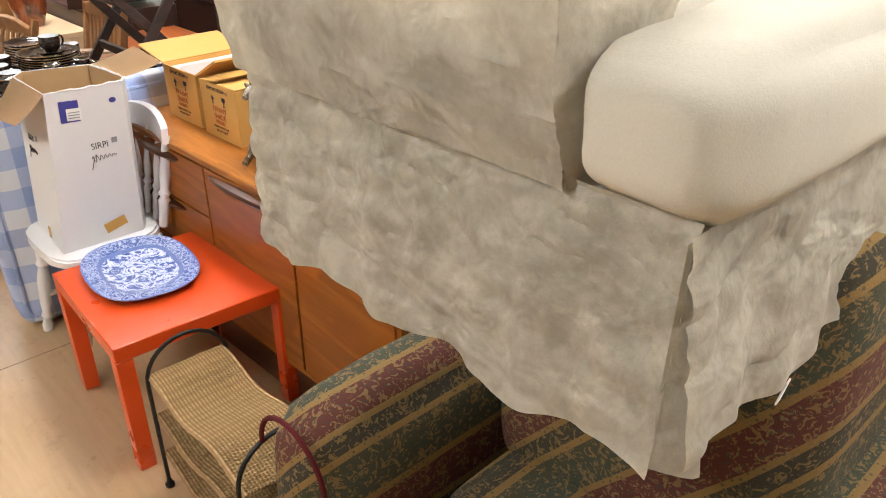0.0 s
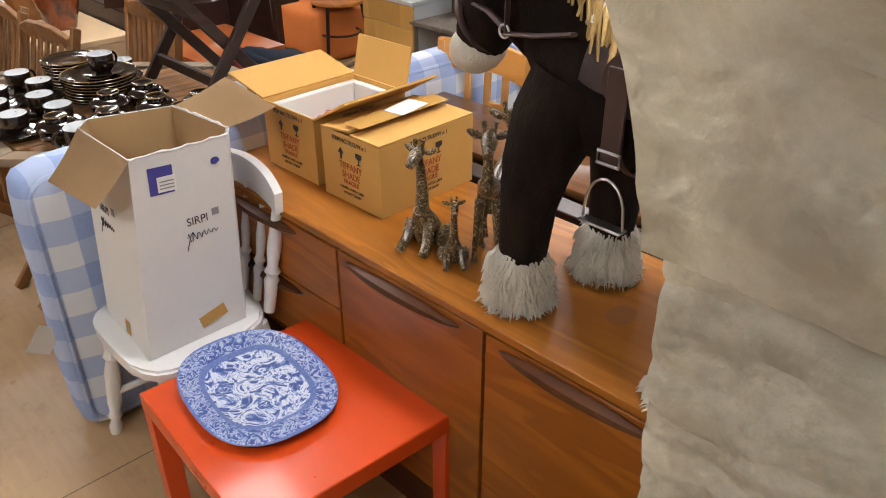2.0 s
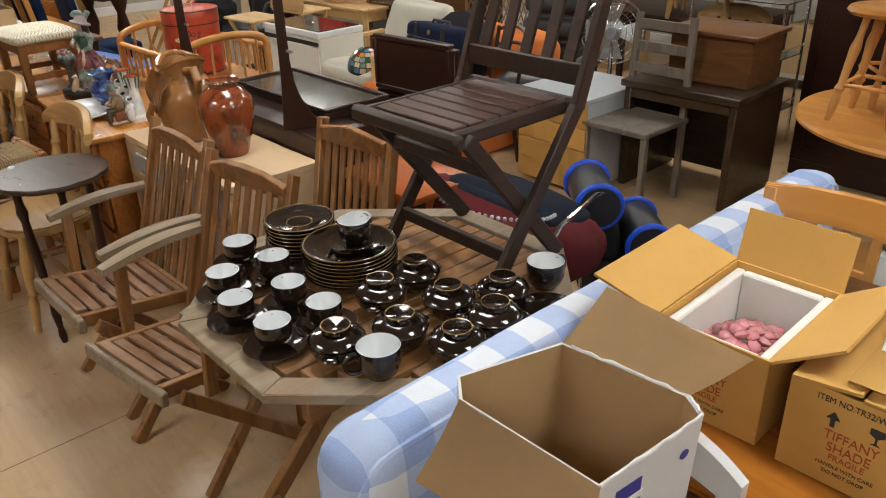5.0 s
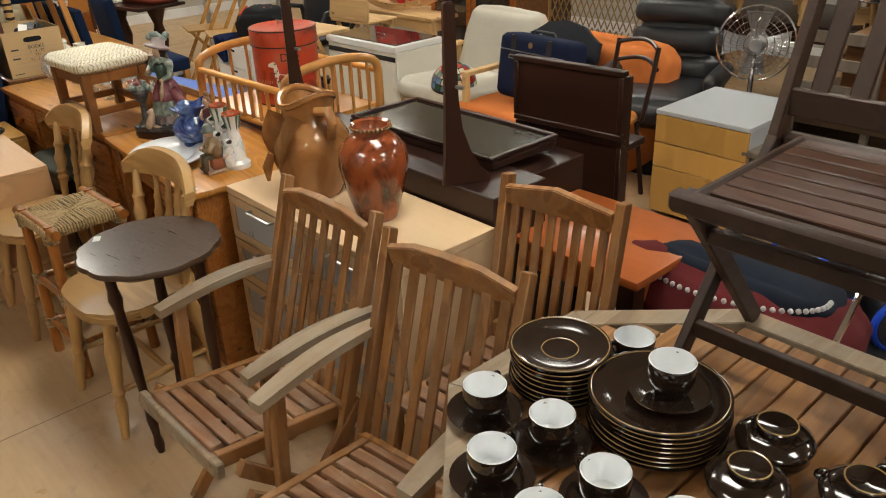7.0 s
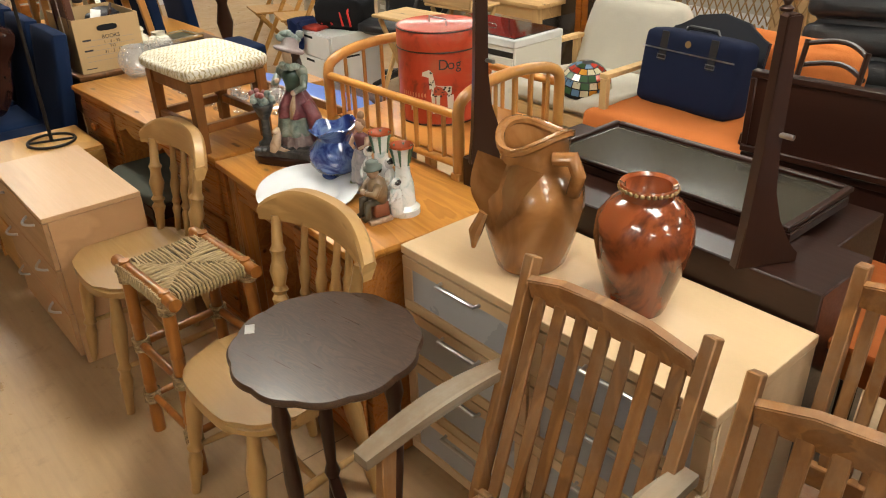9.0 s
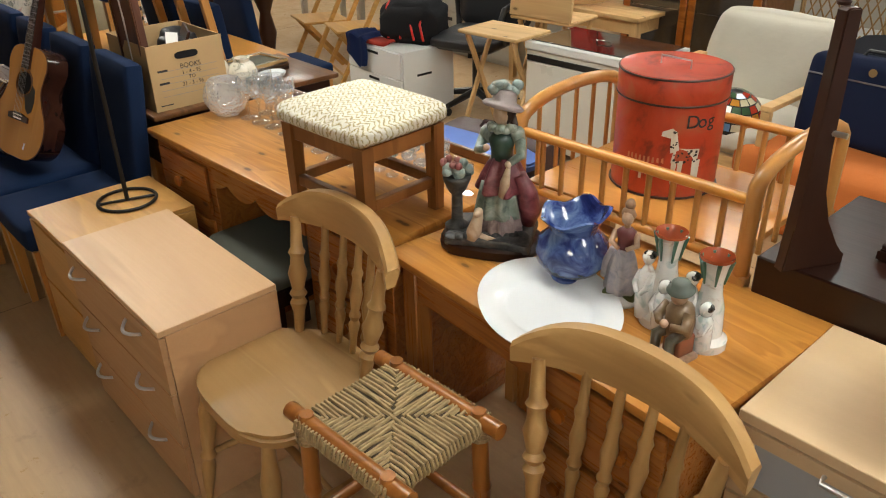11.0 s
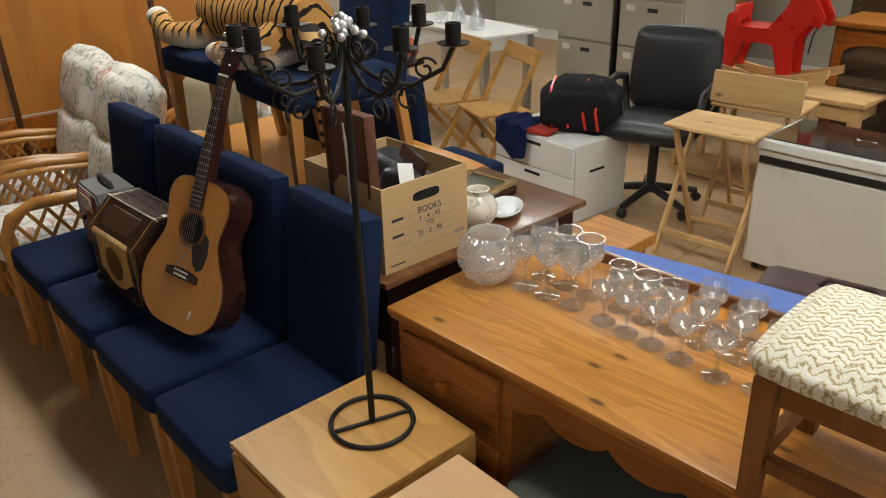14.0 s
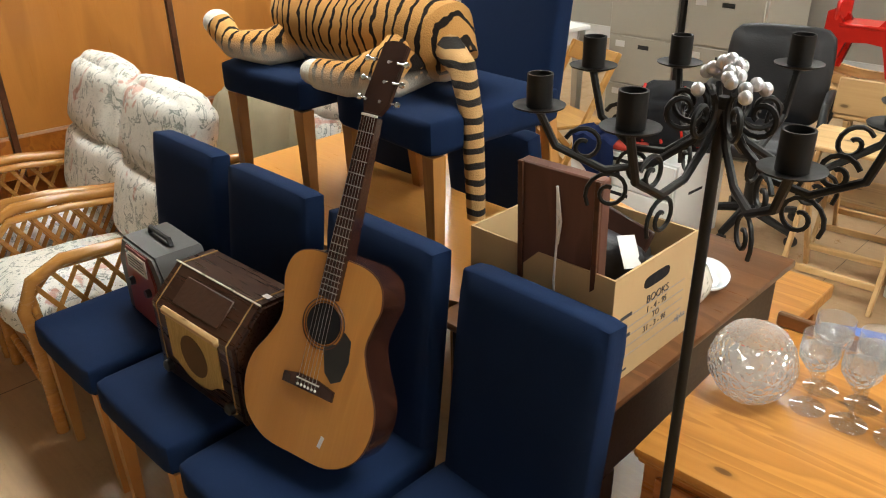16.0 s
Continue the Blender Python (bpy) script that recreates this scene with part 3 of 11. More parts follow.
def tufts(bm, c, r0, r1, h, count, length, seed=0):
    """Shaggy hair that hangs round a leg, as slim wedges."""
    rnd = random.Random(seed)
    for _ in range(count):
        a, t = rnd.uniform(0, 6.283), rnd.random()
        rr = r0 + (r1 - r0) * t
        out = Vector((math.cos(a), math.sin(a), 0))
        side = Vector((-out.y, out.x, 0)) * rnd.uniform(0.002, 0.004)
        top = Vector(c) + out * rr + Vector((0, 0, h * (1 - t)))
        tip = top + out * rnd.uniform(0.004, 0.02) + Vector((rnd.uniform(-0.012, 0.012), rnd.uniform(-0.012, 0.012), -length * rnd.uniform(0.6, 1.1)))
        tip.z = max(tip.z, Vector(c).z + 0.002)
        a1, b1, c1 = bm.verts.new(top - side), bm.verts.new(top + side), bm.verts.new(tip)
        d1 = bm.verts.new((top + tip) / 2 + out * 0.008)
        for tri in ((a1, b1, d1), (b1, c1, d1), (c1, a1, d1)):
            bm.faces.new(tri).smooth = True
    return bm


def M():
    return bmesh.new()


def mesh_of(name, bm, material, angle=38):
    bmesh.ops.recalc_face_normals(bm, faces=bm.faces[:])
    me = bpy.data.meshes.new(name)
    bm.to_mesh(me)
    bm.free()
    me.materials.append(material)
    me.shade_smooth()
    me.set_sharp_from_angle(angle=radians(angle))
    return me


def part(name, bm, material, parent, label=""):
    """Links a bmesh as one mesh object under a thing or a part."""
    ob = new(name, mesh_of(name, bm, material))
    ob.parent = parent
    return tagged(ob, label)


def thing(name, label, category, at=(0, 0, 0), turn=0.0, group="", tilt=(0, 0)):
    ob = new(name)
    ob.matrix_basis = pose(*at, tilt[0], tilt[1], turn)
    ob.empty_display_size = 0.1
    return tagged(ob, label, category, group)


def solo(name, bm, material, label, category, at=(0, 0, 0), turn=0.0, group="", tilt=(0, 0), kind=""):
    ob = new(name, mesh_of(name, bm, material))
    ob.matrix_basis = pose(*at, tilt[0], tilt[1], turn)
    return tagged(ob, label, category, group, kind)


def piece(name, me, parent, at, rot=(0, 0, 0)):
    """A further object on a mesh already made, under the same thing."""
    ob = new(name, me)
    ob.parent = parent
    ob.matrix_basis = pose(*at, *rot)
    return ob


def words(text, size, material, parent, m, name="lettering", squeeze=1.0, align="CENTER"):
    """Printed words as a thin mesh, lying in the pose's x and y."""
    cu = bpy.data.curves.new(name, "FONT")
    cu.body, cu.size, cu.align_x, cu.align_y, cu.extrude = text, size, align, "CENTER", 0.0004
    tmp = bpy.data.objects.new(name, cu)
    scene.collection.objects.link(tmp)
    me = bpy.data.meshes.new_from_object(tmp.evaluated_get(bpy.context.evaluated_depsgraph_get()))
    bpy.data.objects.remove(tmp)
    me.materials.clear()
    me.materials.append(material)
    ob = new(name, me)
    ob.parent = parent
    ob.matrix_basis = m @ Matrix.Diagonal((squeeze, 1, 1, 1))
    return ob


FACE_NX = (90, 0, -90)  # upright print that reads from -x
FACE_NY = (90, 0, 0)  # upright print that reads from -y

# ---- the hall ----
T = 0.15
bm = M(); slab(bm, X0 - T, X1 + T, Y0 - T, Y1 + T, -0.1, 0, 0)
solo("floor", bm, FLOOR, "scuffed wood-effect vinyl floor, warm tan", "floor", kind="structure")
bm = M(); slab(bm, X0 - T, X1 + T, Y0 - T, Y1 + T, CEIL, CEIL + 0.1, 0)
solo("ceiling", bm, CEILING, "unseen plain suspended ceiling, greyed to cut bounced light", "ceiling", kind="structure")
for nm, a in (("wall_west", (X0 - T, X0, Y0, Y1)), ("wall_east", (X1, X1 + T, Y0, Y1)), ("wall_south", (X0 - T, X1 + T, Y0 - T, Y0)), ("wall_north", (X0 - T, X1 + T, Y1, Y1 + T))):
    bm = M(); slab(bm, *a, 0, CEIL, 0)
    solo(nm, bm, WALL, "plain cream painted hall wall", "wall", kind="structure")
for nm, a in (("baseboard", (X1 - 0.018, X1, Y0, Y1)), ("baseboard", (X0, X1 - 0.02, Y1 - 0.018, Y1))):
    bm = M(); slab(bm, *a, 0.001, 0.12, 0.003)
    solo(nm, bm, WHITEPAINT, "white painted skirting board", "baseboard", kind="structure")

# floor joints: thin dark seams between the sheets
bm = M()
for y in (-0.9, 0.9, 2.7, 4.5, 5.62, 8.1, 9.9, 11.7):
    slab(bm, X0, X1, y - 0.001, y + 0.001, 0.0005, 0.0012, 0)
for x in (-0.62, 2.9):
    slab(bm, x - 0.001, x + 0.001, Y0, Y1, 0.0006, 0.0013, 0)
solo("floor_seam", bm, DARKOAK, "thin dark joints between floor sheets", "trim", kind="structure")

LAMP = bpy.data.materials.new("lit_diffuser")
LAMP.use_nodes = True
lb = LAMP.node_tree.nodes["Principled BSDF"]
lb.inputs["Base Color"].default_value = (0.9, 0.9, 0.88, 1)
lb.inputs["Emission Color"].default_value = (1.0, 0.98, 0.86, 1)
lb.inputs["Emission Strength"].default_value = LAMP_GAIN


def ceiling_light():
    t = thing("ceiling_light", "recessed fluorescent ceiling panel with prismatic diffuser", "light", group="ceiling panels")
    bm = M()
    for x0, x1, y0, y1 in ((-0.3, 0.3, 0.57, 0.6), (-0.3, 0.3, -0.6, -0.57), (-0.3, -0.27, -0.57, 0.57), (0.27, 0.3, -0.57, 0.57)):
        slab(bm, x0, x1, y0, y1, -0.03, 0, 0.004)
    part("frame", bm, WHITELAM, t)
    bm = M(); slab(bm, -0.27, 0.27, -0.57, 0.57, -0.018, -0.004, 0)
    part("diffuser", bm, LAMP, t, "glowing prismatic diffuser")
    return t


cl = ceiling_light()
# last two panels are added, unseen, to brighten goods from the aisle side
spots = [(x, y) for y in (-0.9, 1.7, 4.3, 6.9, 9.5, 12.1) for x in (1.4, 4.7)] + [(-1.3, 1.0), (-1.3, 4.3)]
for i, (x, y) in enumerate(spots):
    m = pose(x, y, CEIL - 0.001)
    if i == 0:
        cl.matrix_basis = m
    else:
        copy_thing(cl, m)

# ---- start of the aisle: stacked armchairs, wicker shelf, red table ----
def slip_armchair():
    """Loose-covered armchair, lifted on to the tapestry one; local x inward, y along the aisle, origin under its centre."""
    t = thing("slipcovered_armchair", "cream linen slipcovered armchair stacked on a tapestry armchair", "armchair", (1.04, 0.70, 0))
    W, D0, D1, DA = 0.40, -0.385, 0.44, -0.225  # half width, front, back, front of the arms
    zt, zs, zb = 1.62, 1.342, 1.035

    def fold(u, k, amp):
        return amp * (math.sin(u * 23 + k) + 0.6 * math.sin(u * 51 + 2 * k))

    def rumple(a, b, amp):
        """Creases that run slantwise through the linen."""
        p = Vector((a * 5 + b * 9, b * 16 - a * 4, 2.0))
        ridge = 1 - abs(noise.noise(p)) * 2.2
        return amp * (0.8 * noise.noise(Vector((a * 7, b * 7, 1))) + 0.7 * max(0, ridge) ** 2 - 0.3 + 0.35 * noise.noise(Vector((a * 30, b * 30, 5))))

    def side(sgn):
        def fn(u, v):
            y = D0 + (D1 + 0.03 * v - D0) * u
            z = zb + (zs - zb) * v + 0.012 * math.sin(u * 19) * (1 - v)
            x = sgn * (W + 0.035 * (1 - v) + fold(u, 1.3, 0.005) * (1.1 - v)) + rumple(y, z, 0.010)
            return Vector((x, y, z))
        return fn

    for sgn in (-1, 1):
        bm = M(); skin(bm, side(sgn), 110, 44, 0.005)
        part("skirt_side", bm, SLIP, t)
        bm = M()
        skin(bm, lambda u, v: Vector((sgn * (W + 0.015 + 0.042 * math.sin(v * 1.7) - 0.012 * math.cos(v * 9 + 3 * u) * v + rumple(u * 0.8, v * 0.4 + 3 * sgn, 0.008)),
                                      DA + (D1 + 0.045 - DA + 0.22 * v * v) * u, zs - 0.012 + (zt + 0.28 * max(0, u - 0.35) - zs) * v)), 90, 40, 0.006)
        part("arm_cover", bm, SLIP, t)
        bm = M(); pad(bm, (0.15, D1 - DA, 0.26), (sgn * (W - 0.075), (D1 + DA) / 2 + 0.02, zs + 0.12), r=0.06, puff=0.01, crumple=0.008, seed=sgn)
        part("arm", bm, SLIP, t)
        bm = M()
        skin(bm, lambda u, v: Vector((sgn * ((W + 0.015 + 0.042 * math.sin(v * 1.7) - 0.012 * math.cos(v * 9) * v) * (1 - u) + (W - 0.16) * u) + rumple(0.0, v * 0.4 + 3 * sgn, 0.008) * (1 - u),
                                      DA - 0.016 * math.sin(math.pi * u) + rumple(u * 0.3, v * 0.5, 0.006) * u, zs - 0.012 + (zt - zs) * v)), 24, 40, 0.005)
        part("arm_front", bm, SLIP, t)
    for nm, y, s in (("skirt_front", D0, -1), ("skirt_back", D1, 1)):
        bm = M()
        skin(bm, lambda u, v: Vector(((W + (0.025 if s < 0 else -0.02)) * (2 * u - 1), y + s * ((0.03 if s < 0 else -0.02) * (1 - v) + fold(u, 0.4, 0.008) * (1.1 - v)) + rumple(u * 0.9, v * 0.3, 0.009), zb + 0.025 + (zs - 0.03 - zb) * v + 0.012 * math.sin(u * 17) * (1 - v))), 90, 34, 0.005)
        part(nm, bm, SLIP, t)
    # corner pleats
    for sgn in (-1, 1):
        for y, s in ((D0, -1),):
            bm = M()
            skin(bm, lambda u, v: Vector((sgn * (W - 0.03 + 0.062 * u - 0.015 * v), y + s * (-0.015 + 0.05 * math.sin(u * 3.14) * (1 - v) + 0.01), zb + 0.012 + (zs - 0.03 - zb) * v)), 8, 10, 0.004)
            part("corner_pleat", bm, SLIP, t)
    bm = M(); pad(bm, (2 * W + 0.035, 0.195, 0.168), (0, D0 + 0.066, zs + 0.074), r=0.05, puff=0.018, crumple=0.006, seed=4, n=12)
    pad(bm, (2 * W - 0.30, 0.50, 0.145), (0, D0 + 0.30, zs + 0.087), r=0.045, puff=0.02, crumple=0.004, seed=6, n=10)
    part("seat_cushion", bm, CREAM, t, "plump cream seat cushion")
    bm = M(); pad(bm, (2 * W - 0.02, 0.22, 0.72), (0, D1 - 0.06, zs + 0.30), (-14, 0, 0), r=0.08, puff=0.03, crumple=0.012, seed=9)
    part("backrest", bm, SLIP, t)
    bm = M(); pad(bm, (0.77, 0.80, 0.18), (0, 0.02, 1.245), r=0.03)
    part("deck", bm, SLIP, t)
    bm = M(); box(bm, (0.03, 0.002, 0.03), (-W + 0.16, D0 - 0.055, zb + 0.05), (10, 20, 12), 0)
    part("tag", bm, PAPER, t, "small white paper tag")
    return t


slip_armchair()


def tapestry_armchair():
    t = thing("tapestry_armchair", "armchair in ochre, red and green tapestry, another armchair stacked on it", "armchair", (1.04, 0.62, 0))
    W = 0.47
    bm = M(); pad(bm, (0.86, 0.92, 0.22), (0, 0, 0.20), r=0.04, puff=0.01)
    part("base", bm, TAPESTRY, t)
    bm = M(); pad(bm, (0.56, 0.62, 0.18), (0, -0.08, 0.40), r=0.06, puff=0.025, n=10)
    part("seat_cushion", bm, TAPESTRY, t)
    for y in (-0.40, 0.44):
        bm = M(); pad(bm, (0.94, 0.24, 0.62), (0, y, 0.36), r=0.11, puff=0.02, n=10, crumple=0.006)
        a = part("arm", bm, TAPESTRY, t, "rounded tapestry arm")
        bm = M(); tube(bm, [(-0.468, y + 0.115 * math.cos(k), 0.545 + 0.115 * math.sin(k)) for k in (math.pi * i / 14 for i in range(15))], 0.006, 6)
        part("piping", bm, MAROON, a, "maroon corded piping")
    bm = M(); pad(bm, (0.44, 0.66, 0.80), (0.18, -0.02, 0.80), (0, 0, 0), r=0.09, puff=0.02, n=10)
    part("backrest", bm, TAPESTRY, t)
    for x in (-0.38, 0.38):
        for y in (-0.38, 0.38):
            bm = M(); lathe(bm, [(0.018, 0), (0.03, 0.03), (0.026, 0.06), (0.02, 0.10)], (x, y, 0), 12)
            part("foot", bm, MAHOGANY, t, "turned dark foot")
    return t


tapestry_armchair()

# pale painted frame standing between the armchair and the sideboard
bm = M(); slab(bm, -0.012, 0.012, -0.03, 0.03, 0, 0.52, 0.003)
slab(bm, 0.012, 0.35, -0.03, -0.008, 0.44, 0.50, 0.003)
solo("white_trestle", bm, WHITEPAINT, "white painted wooden trestle leg beside the sideboard", "trestle", (1.05, 1.24, 0), 4)


def wicker_shelf():
    t = thing("wicker_shelf", "three-tier wavy wicker shelf rack with black iron hoops", "shelf rack", (0.66, 1.50, 0), -2)
    L, Wd = 0.27, 0.105
    for i, z in enumerate((0.37, 0.235, 0.10)):
        def fn(u, v, z=z):
            return Vector((-Wd + 2 * Wd * v, L - 2 * L * u, z + 0.016 * math.sin(u * 9.4 + 1.2)))
        bm = M(); skin(bm, fn, 60, 10, 0.008)
        sh = part("tier", bm, WICKER, t)
        for s in (-1, 1):
            bm = M(); tube(bm, [(s * (Wd + 0.002), L - 2 * L * u, z + 0.002 + 0.016 * math.sin(u * 9.4 + 1.2)) for u in (k / 30 for k in range(31))], 0.007, 6)
            part("rim", bm, WICKER, sh)
        bm = M()
        for k in range(58):
            u = (k + 0.5) / 58
            rod(bm, (-Wd, L - 2 * L * u, z + 0.005 + 0.016 * math.sin(u * 9.4 + 1.2)), (Wd, L - 2 * L * u, z + 0.005 + 0.016 * math.sin(u * 9.4 + 1.2)), 0.0042, seg=5)
        part("weave", bm, WICKER, sh)
    for y in (L - 0.015, -L + 0.015):
        bm = M()
        r = Wd + 0.012
        tube(bm, [(-r, y, 0.02), (-r, y, 0.36)] + arc((0, y, 0.37), r, 180, 0, 14, "xz", 0.115) + [(r, y, 0.36), (r, y, 0.02)], 0.006, 8)
        hp = part("hoop", bm, BLACKIRON, t, "black iron hoop handle")
        for x in (-r, r):
            bm = M(); lathe(bm, [(0.006, 0), (0.013, 0.004), (0.014, 0.014), (0.008, 0.022), (0.007, 0.03)], (x, y, 0), 10)
            part("foot", bm, BLACKIRON, hp)
    return t


wicker_shelf()


def red_table():
    t = thing("side_table", "glossy orange-red square side table with block legs", "table", (0.804, 2.133, 0), -3)
    bm = M(); box(bm, (0.55, 0.55, 0.05), (0, 0, 0.418), bev=0.003)
    part("tabletop", bm, REDPAINT, t)
    for x in (-0.25, 0.25):
        for y in (-0.25, 0.25):
            bm = M(); box(bm, (0.049, 0.049, 0.392), (x, y, 0.196), bev=0.002)
            part("leg", bm, REDPAINT, t)
    return t


red_table()
bm = M(); box(bm, (0.03, 0.012, 0.0012), (0, 0, 0.0006), bev=0)
solo("price_label", bm, PAPER, "small white price sticker on the red table", "label", (1.045, 2.375, 0.4435), 30)


def oval(a, b, n=48, k=2.6):
    out = []
    for i in range(n):
        th = 2 * math.pi * i / n
        c, s = math.cos(th), math.sin(th)
        out.append((math.copysign(abs(c) ** (2 / k), c) * a, math.copysign(abs(s) ** (2 / k), s) * b))
    return out


def platter(name, a, b, material, label, at, turn, k=2.6, tilt=(0, 0)):
    bm = M()
    loops = []
    for f, z in ((0.0, 0.006), (0.55, 0.006), (0.62, 0.010), (0.70, 0.018), (0.97, 0.026), (1.0, 0.025), (0.985, 0.020), (0.70, 0.009), (0.55, 0.0), (0.0, 0.0)):
        loops.append([(max(f, 1e-3) * x, max(f, 1e-3) * y, z) for x, y in oval(a, b, 48, k)])
    rings(bm, loops)
    return solo(name, bm, material, label, "platter", at, turn, tilt=tilt)


platter("willow_platter", 0.217, 0.166, plate_mat(0.217, 0.166), "large blue and white transfer-printed platter lying on the red table", (0.757, 2.232, 0.4435), 84)


def white_chair():
    t = thing("kitchen_chair", "white painted wooden kitchen chair with turned legs", "chair", (0.78, 2.64, 0), 0)
    bm = M()
    pts = [(-0.20, 0.215), (-0.215, 0.0), (-0.20, -0.215), (0.0, -0.205), (0.19, -0.165), (0.2, 0.165), (0.0, 0.205)]
    fine = []
    for i in range(len(pts)):
        p0, p1, p2 = Vector(pts[i - 1]), Vector(pts[i]), Vector(pts[(i + 1) % len(pts)])
        for s in (0.0, 0.25, 0.5, 0.75):
            a, b = (p0 + p1) / 2, (p1 + p2) / 2
            fine.append(tuple(a * (1 - s) ** 2 + p1 * 2 * s * (1 - s) + b * s * s))
    prism(bm, fine, 0.035, (0, 0, 0.415), bev=0.008)
    part("seat", bm, WHITEPAINT, t)
    prof = [(0, 0.017), (0.06, 0.02), (0.12, 0.013), (0.16, 0.021), (0.2, 0.015), (0.3, 0.021), (0.55, 0.024), (0.66, 0.017), (0.69, 0.025), (0.73, 0.017), (0.8, 0.022), (1, 0.018)]
    for x, y in ((-0.15, 0.17), (-0.15, -0.17), (0.15, 0.14), (0.15, -0.14)):
        bm = M(); turned(bm, (x * 1.35, y * 1.25, 0.0), (x, y, 0.42), prof, 12)
        part("leg", bm, WHITEPAINT, t)
    for y in (-0.17, 0.17):
        bm = M(); rod(bm, (-0.185, y * 1.1, 0.16), (0.185, y * 1.0, 0.16), 0.011)
        part("stretcher", bm, WHITEPAINT, t)
    rail = [(0.215 + 0.035 * (1 - (i / 8 - 1) ** 2), 0.20 * (i / 8 - 1), 0.76) for i in range(17)]
    bm = M()
    rings(bm, [[(x - 0.012, y, z), (x + 0.012, y, z), (x + 0.016, y, z + 0.085 - 0.03 * (y / 0.2) ** 2), (x - 0.008, y, z + 0.085 - 0.03 * (y / 0.2) ** 2)] for x, y, z in rail])
    part("top_rail", bm, WHITEPAINT, t)
    pr2 = [(0, 0.012), (0.2, 0.013), (0.3, 0.016), (0.34, 0.011), (0.38, 0.017), (0.42, 0.011), (0.6, 0.015), (0.8, 0.012), (1, 0.010)]
    for y in (-0.165, 0.165):
        bm = M(); turned(bm, (0.18, y * 0.85, 0.445), (0.235, y, 0.775), [(a, r * 1.35) for a, r in pr2], 12)
        part("back_post", bm, WHITEPAINT, t)
    for y in (-0.085, 0.0, 0.085):
        bm = M(); turned(bm, (0.185, y * 0.8, 0.445), (0.245, y, 0.775), pr2, 10)
        part("spindle", bm, WHITEPAINT, t)
    return t


white_chair()


def tray(bm, x, y, h, t):
    """An open-topped box of wall thickness t, one closed shell."""
    def ring(a, b, z):
        return [bm.verts.new(v) for v in ((-a, -b, z), (a, -b, z), (a, b, z), (-a, b, z))]
    rows = [ring(x, y, 0), ring(x, y, h), ring(x - t, y - t, h), ring(x - t, y - t, t)]
    for a, b in zip(rows, rows[1:]):
        for i in range(4):
            bm.faces.new((a[i], a[(i + 1) % 4], b[(i + 1) % 4], b[i]))
    bm.faces.new(list(reversed(rows[0])))
    bm.faces.new(rows[-1])
    return bm


def flap(bm, p, q, out, length, thick=0.006, taper=0.0):
    """A box flap hinged on p-q, reaching along the vector out."""
    p, q, o = Vector(p), Vector(q), Vector(out).normalized() * length
    d = (q - p) * taper
    nrm = (q - p).cross(o).normalized() * thick
    quad = [p, q, q + o - d, p + o + d]
    lo = [bm.verts.new(v) for v in quad]
    hi = [bm.verts.new(v + nrm) for v in quad]
    bm.faces.new(lo)
    bm.faces.new(list(reversed(hi)))
    for i in range(4):
        bm.faces.new((lo[i], hi[i], hi[(i + 1) % 4], lo[(i + 1) % 4]))


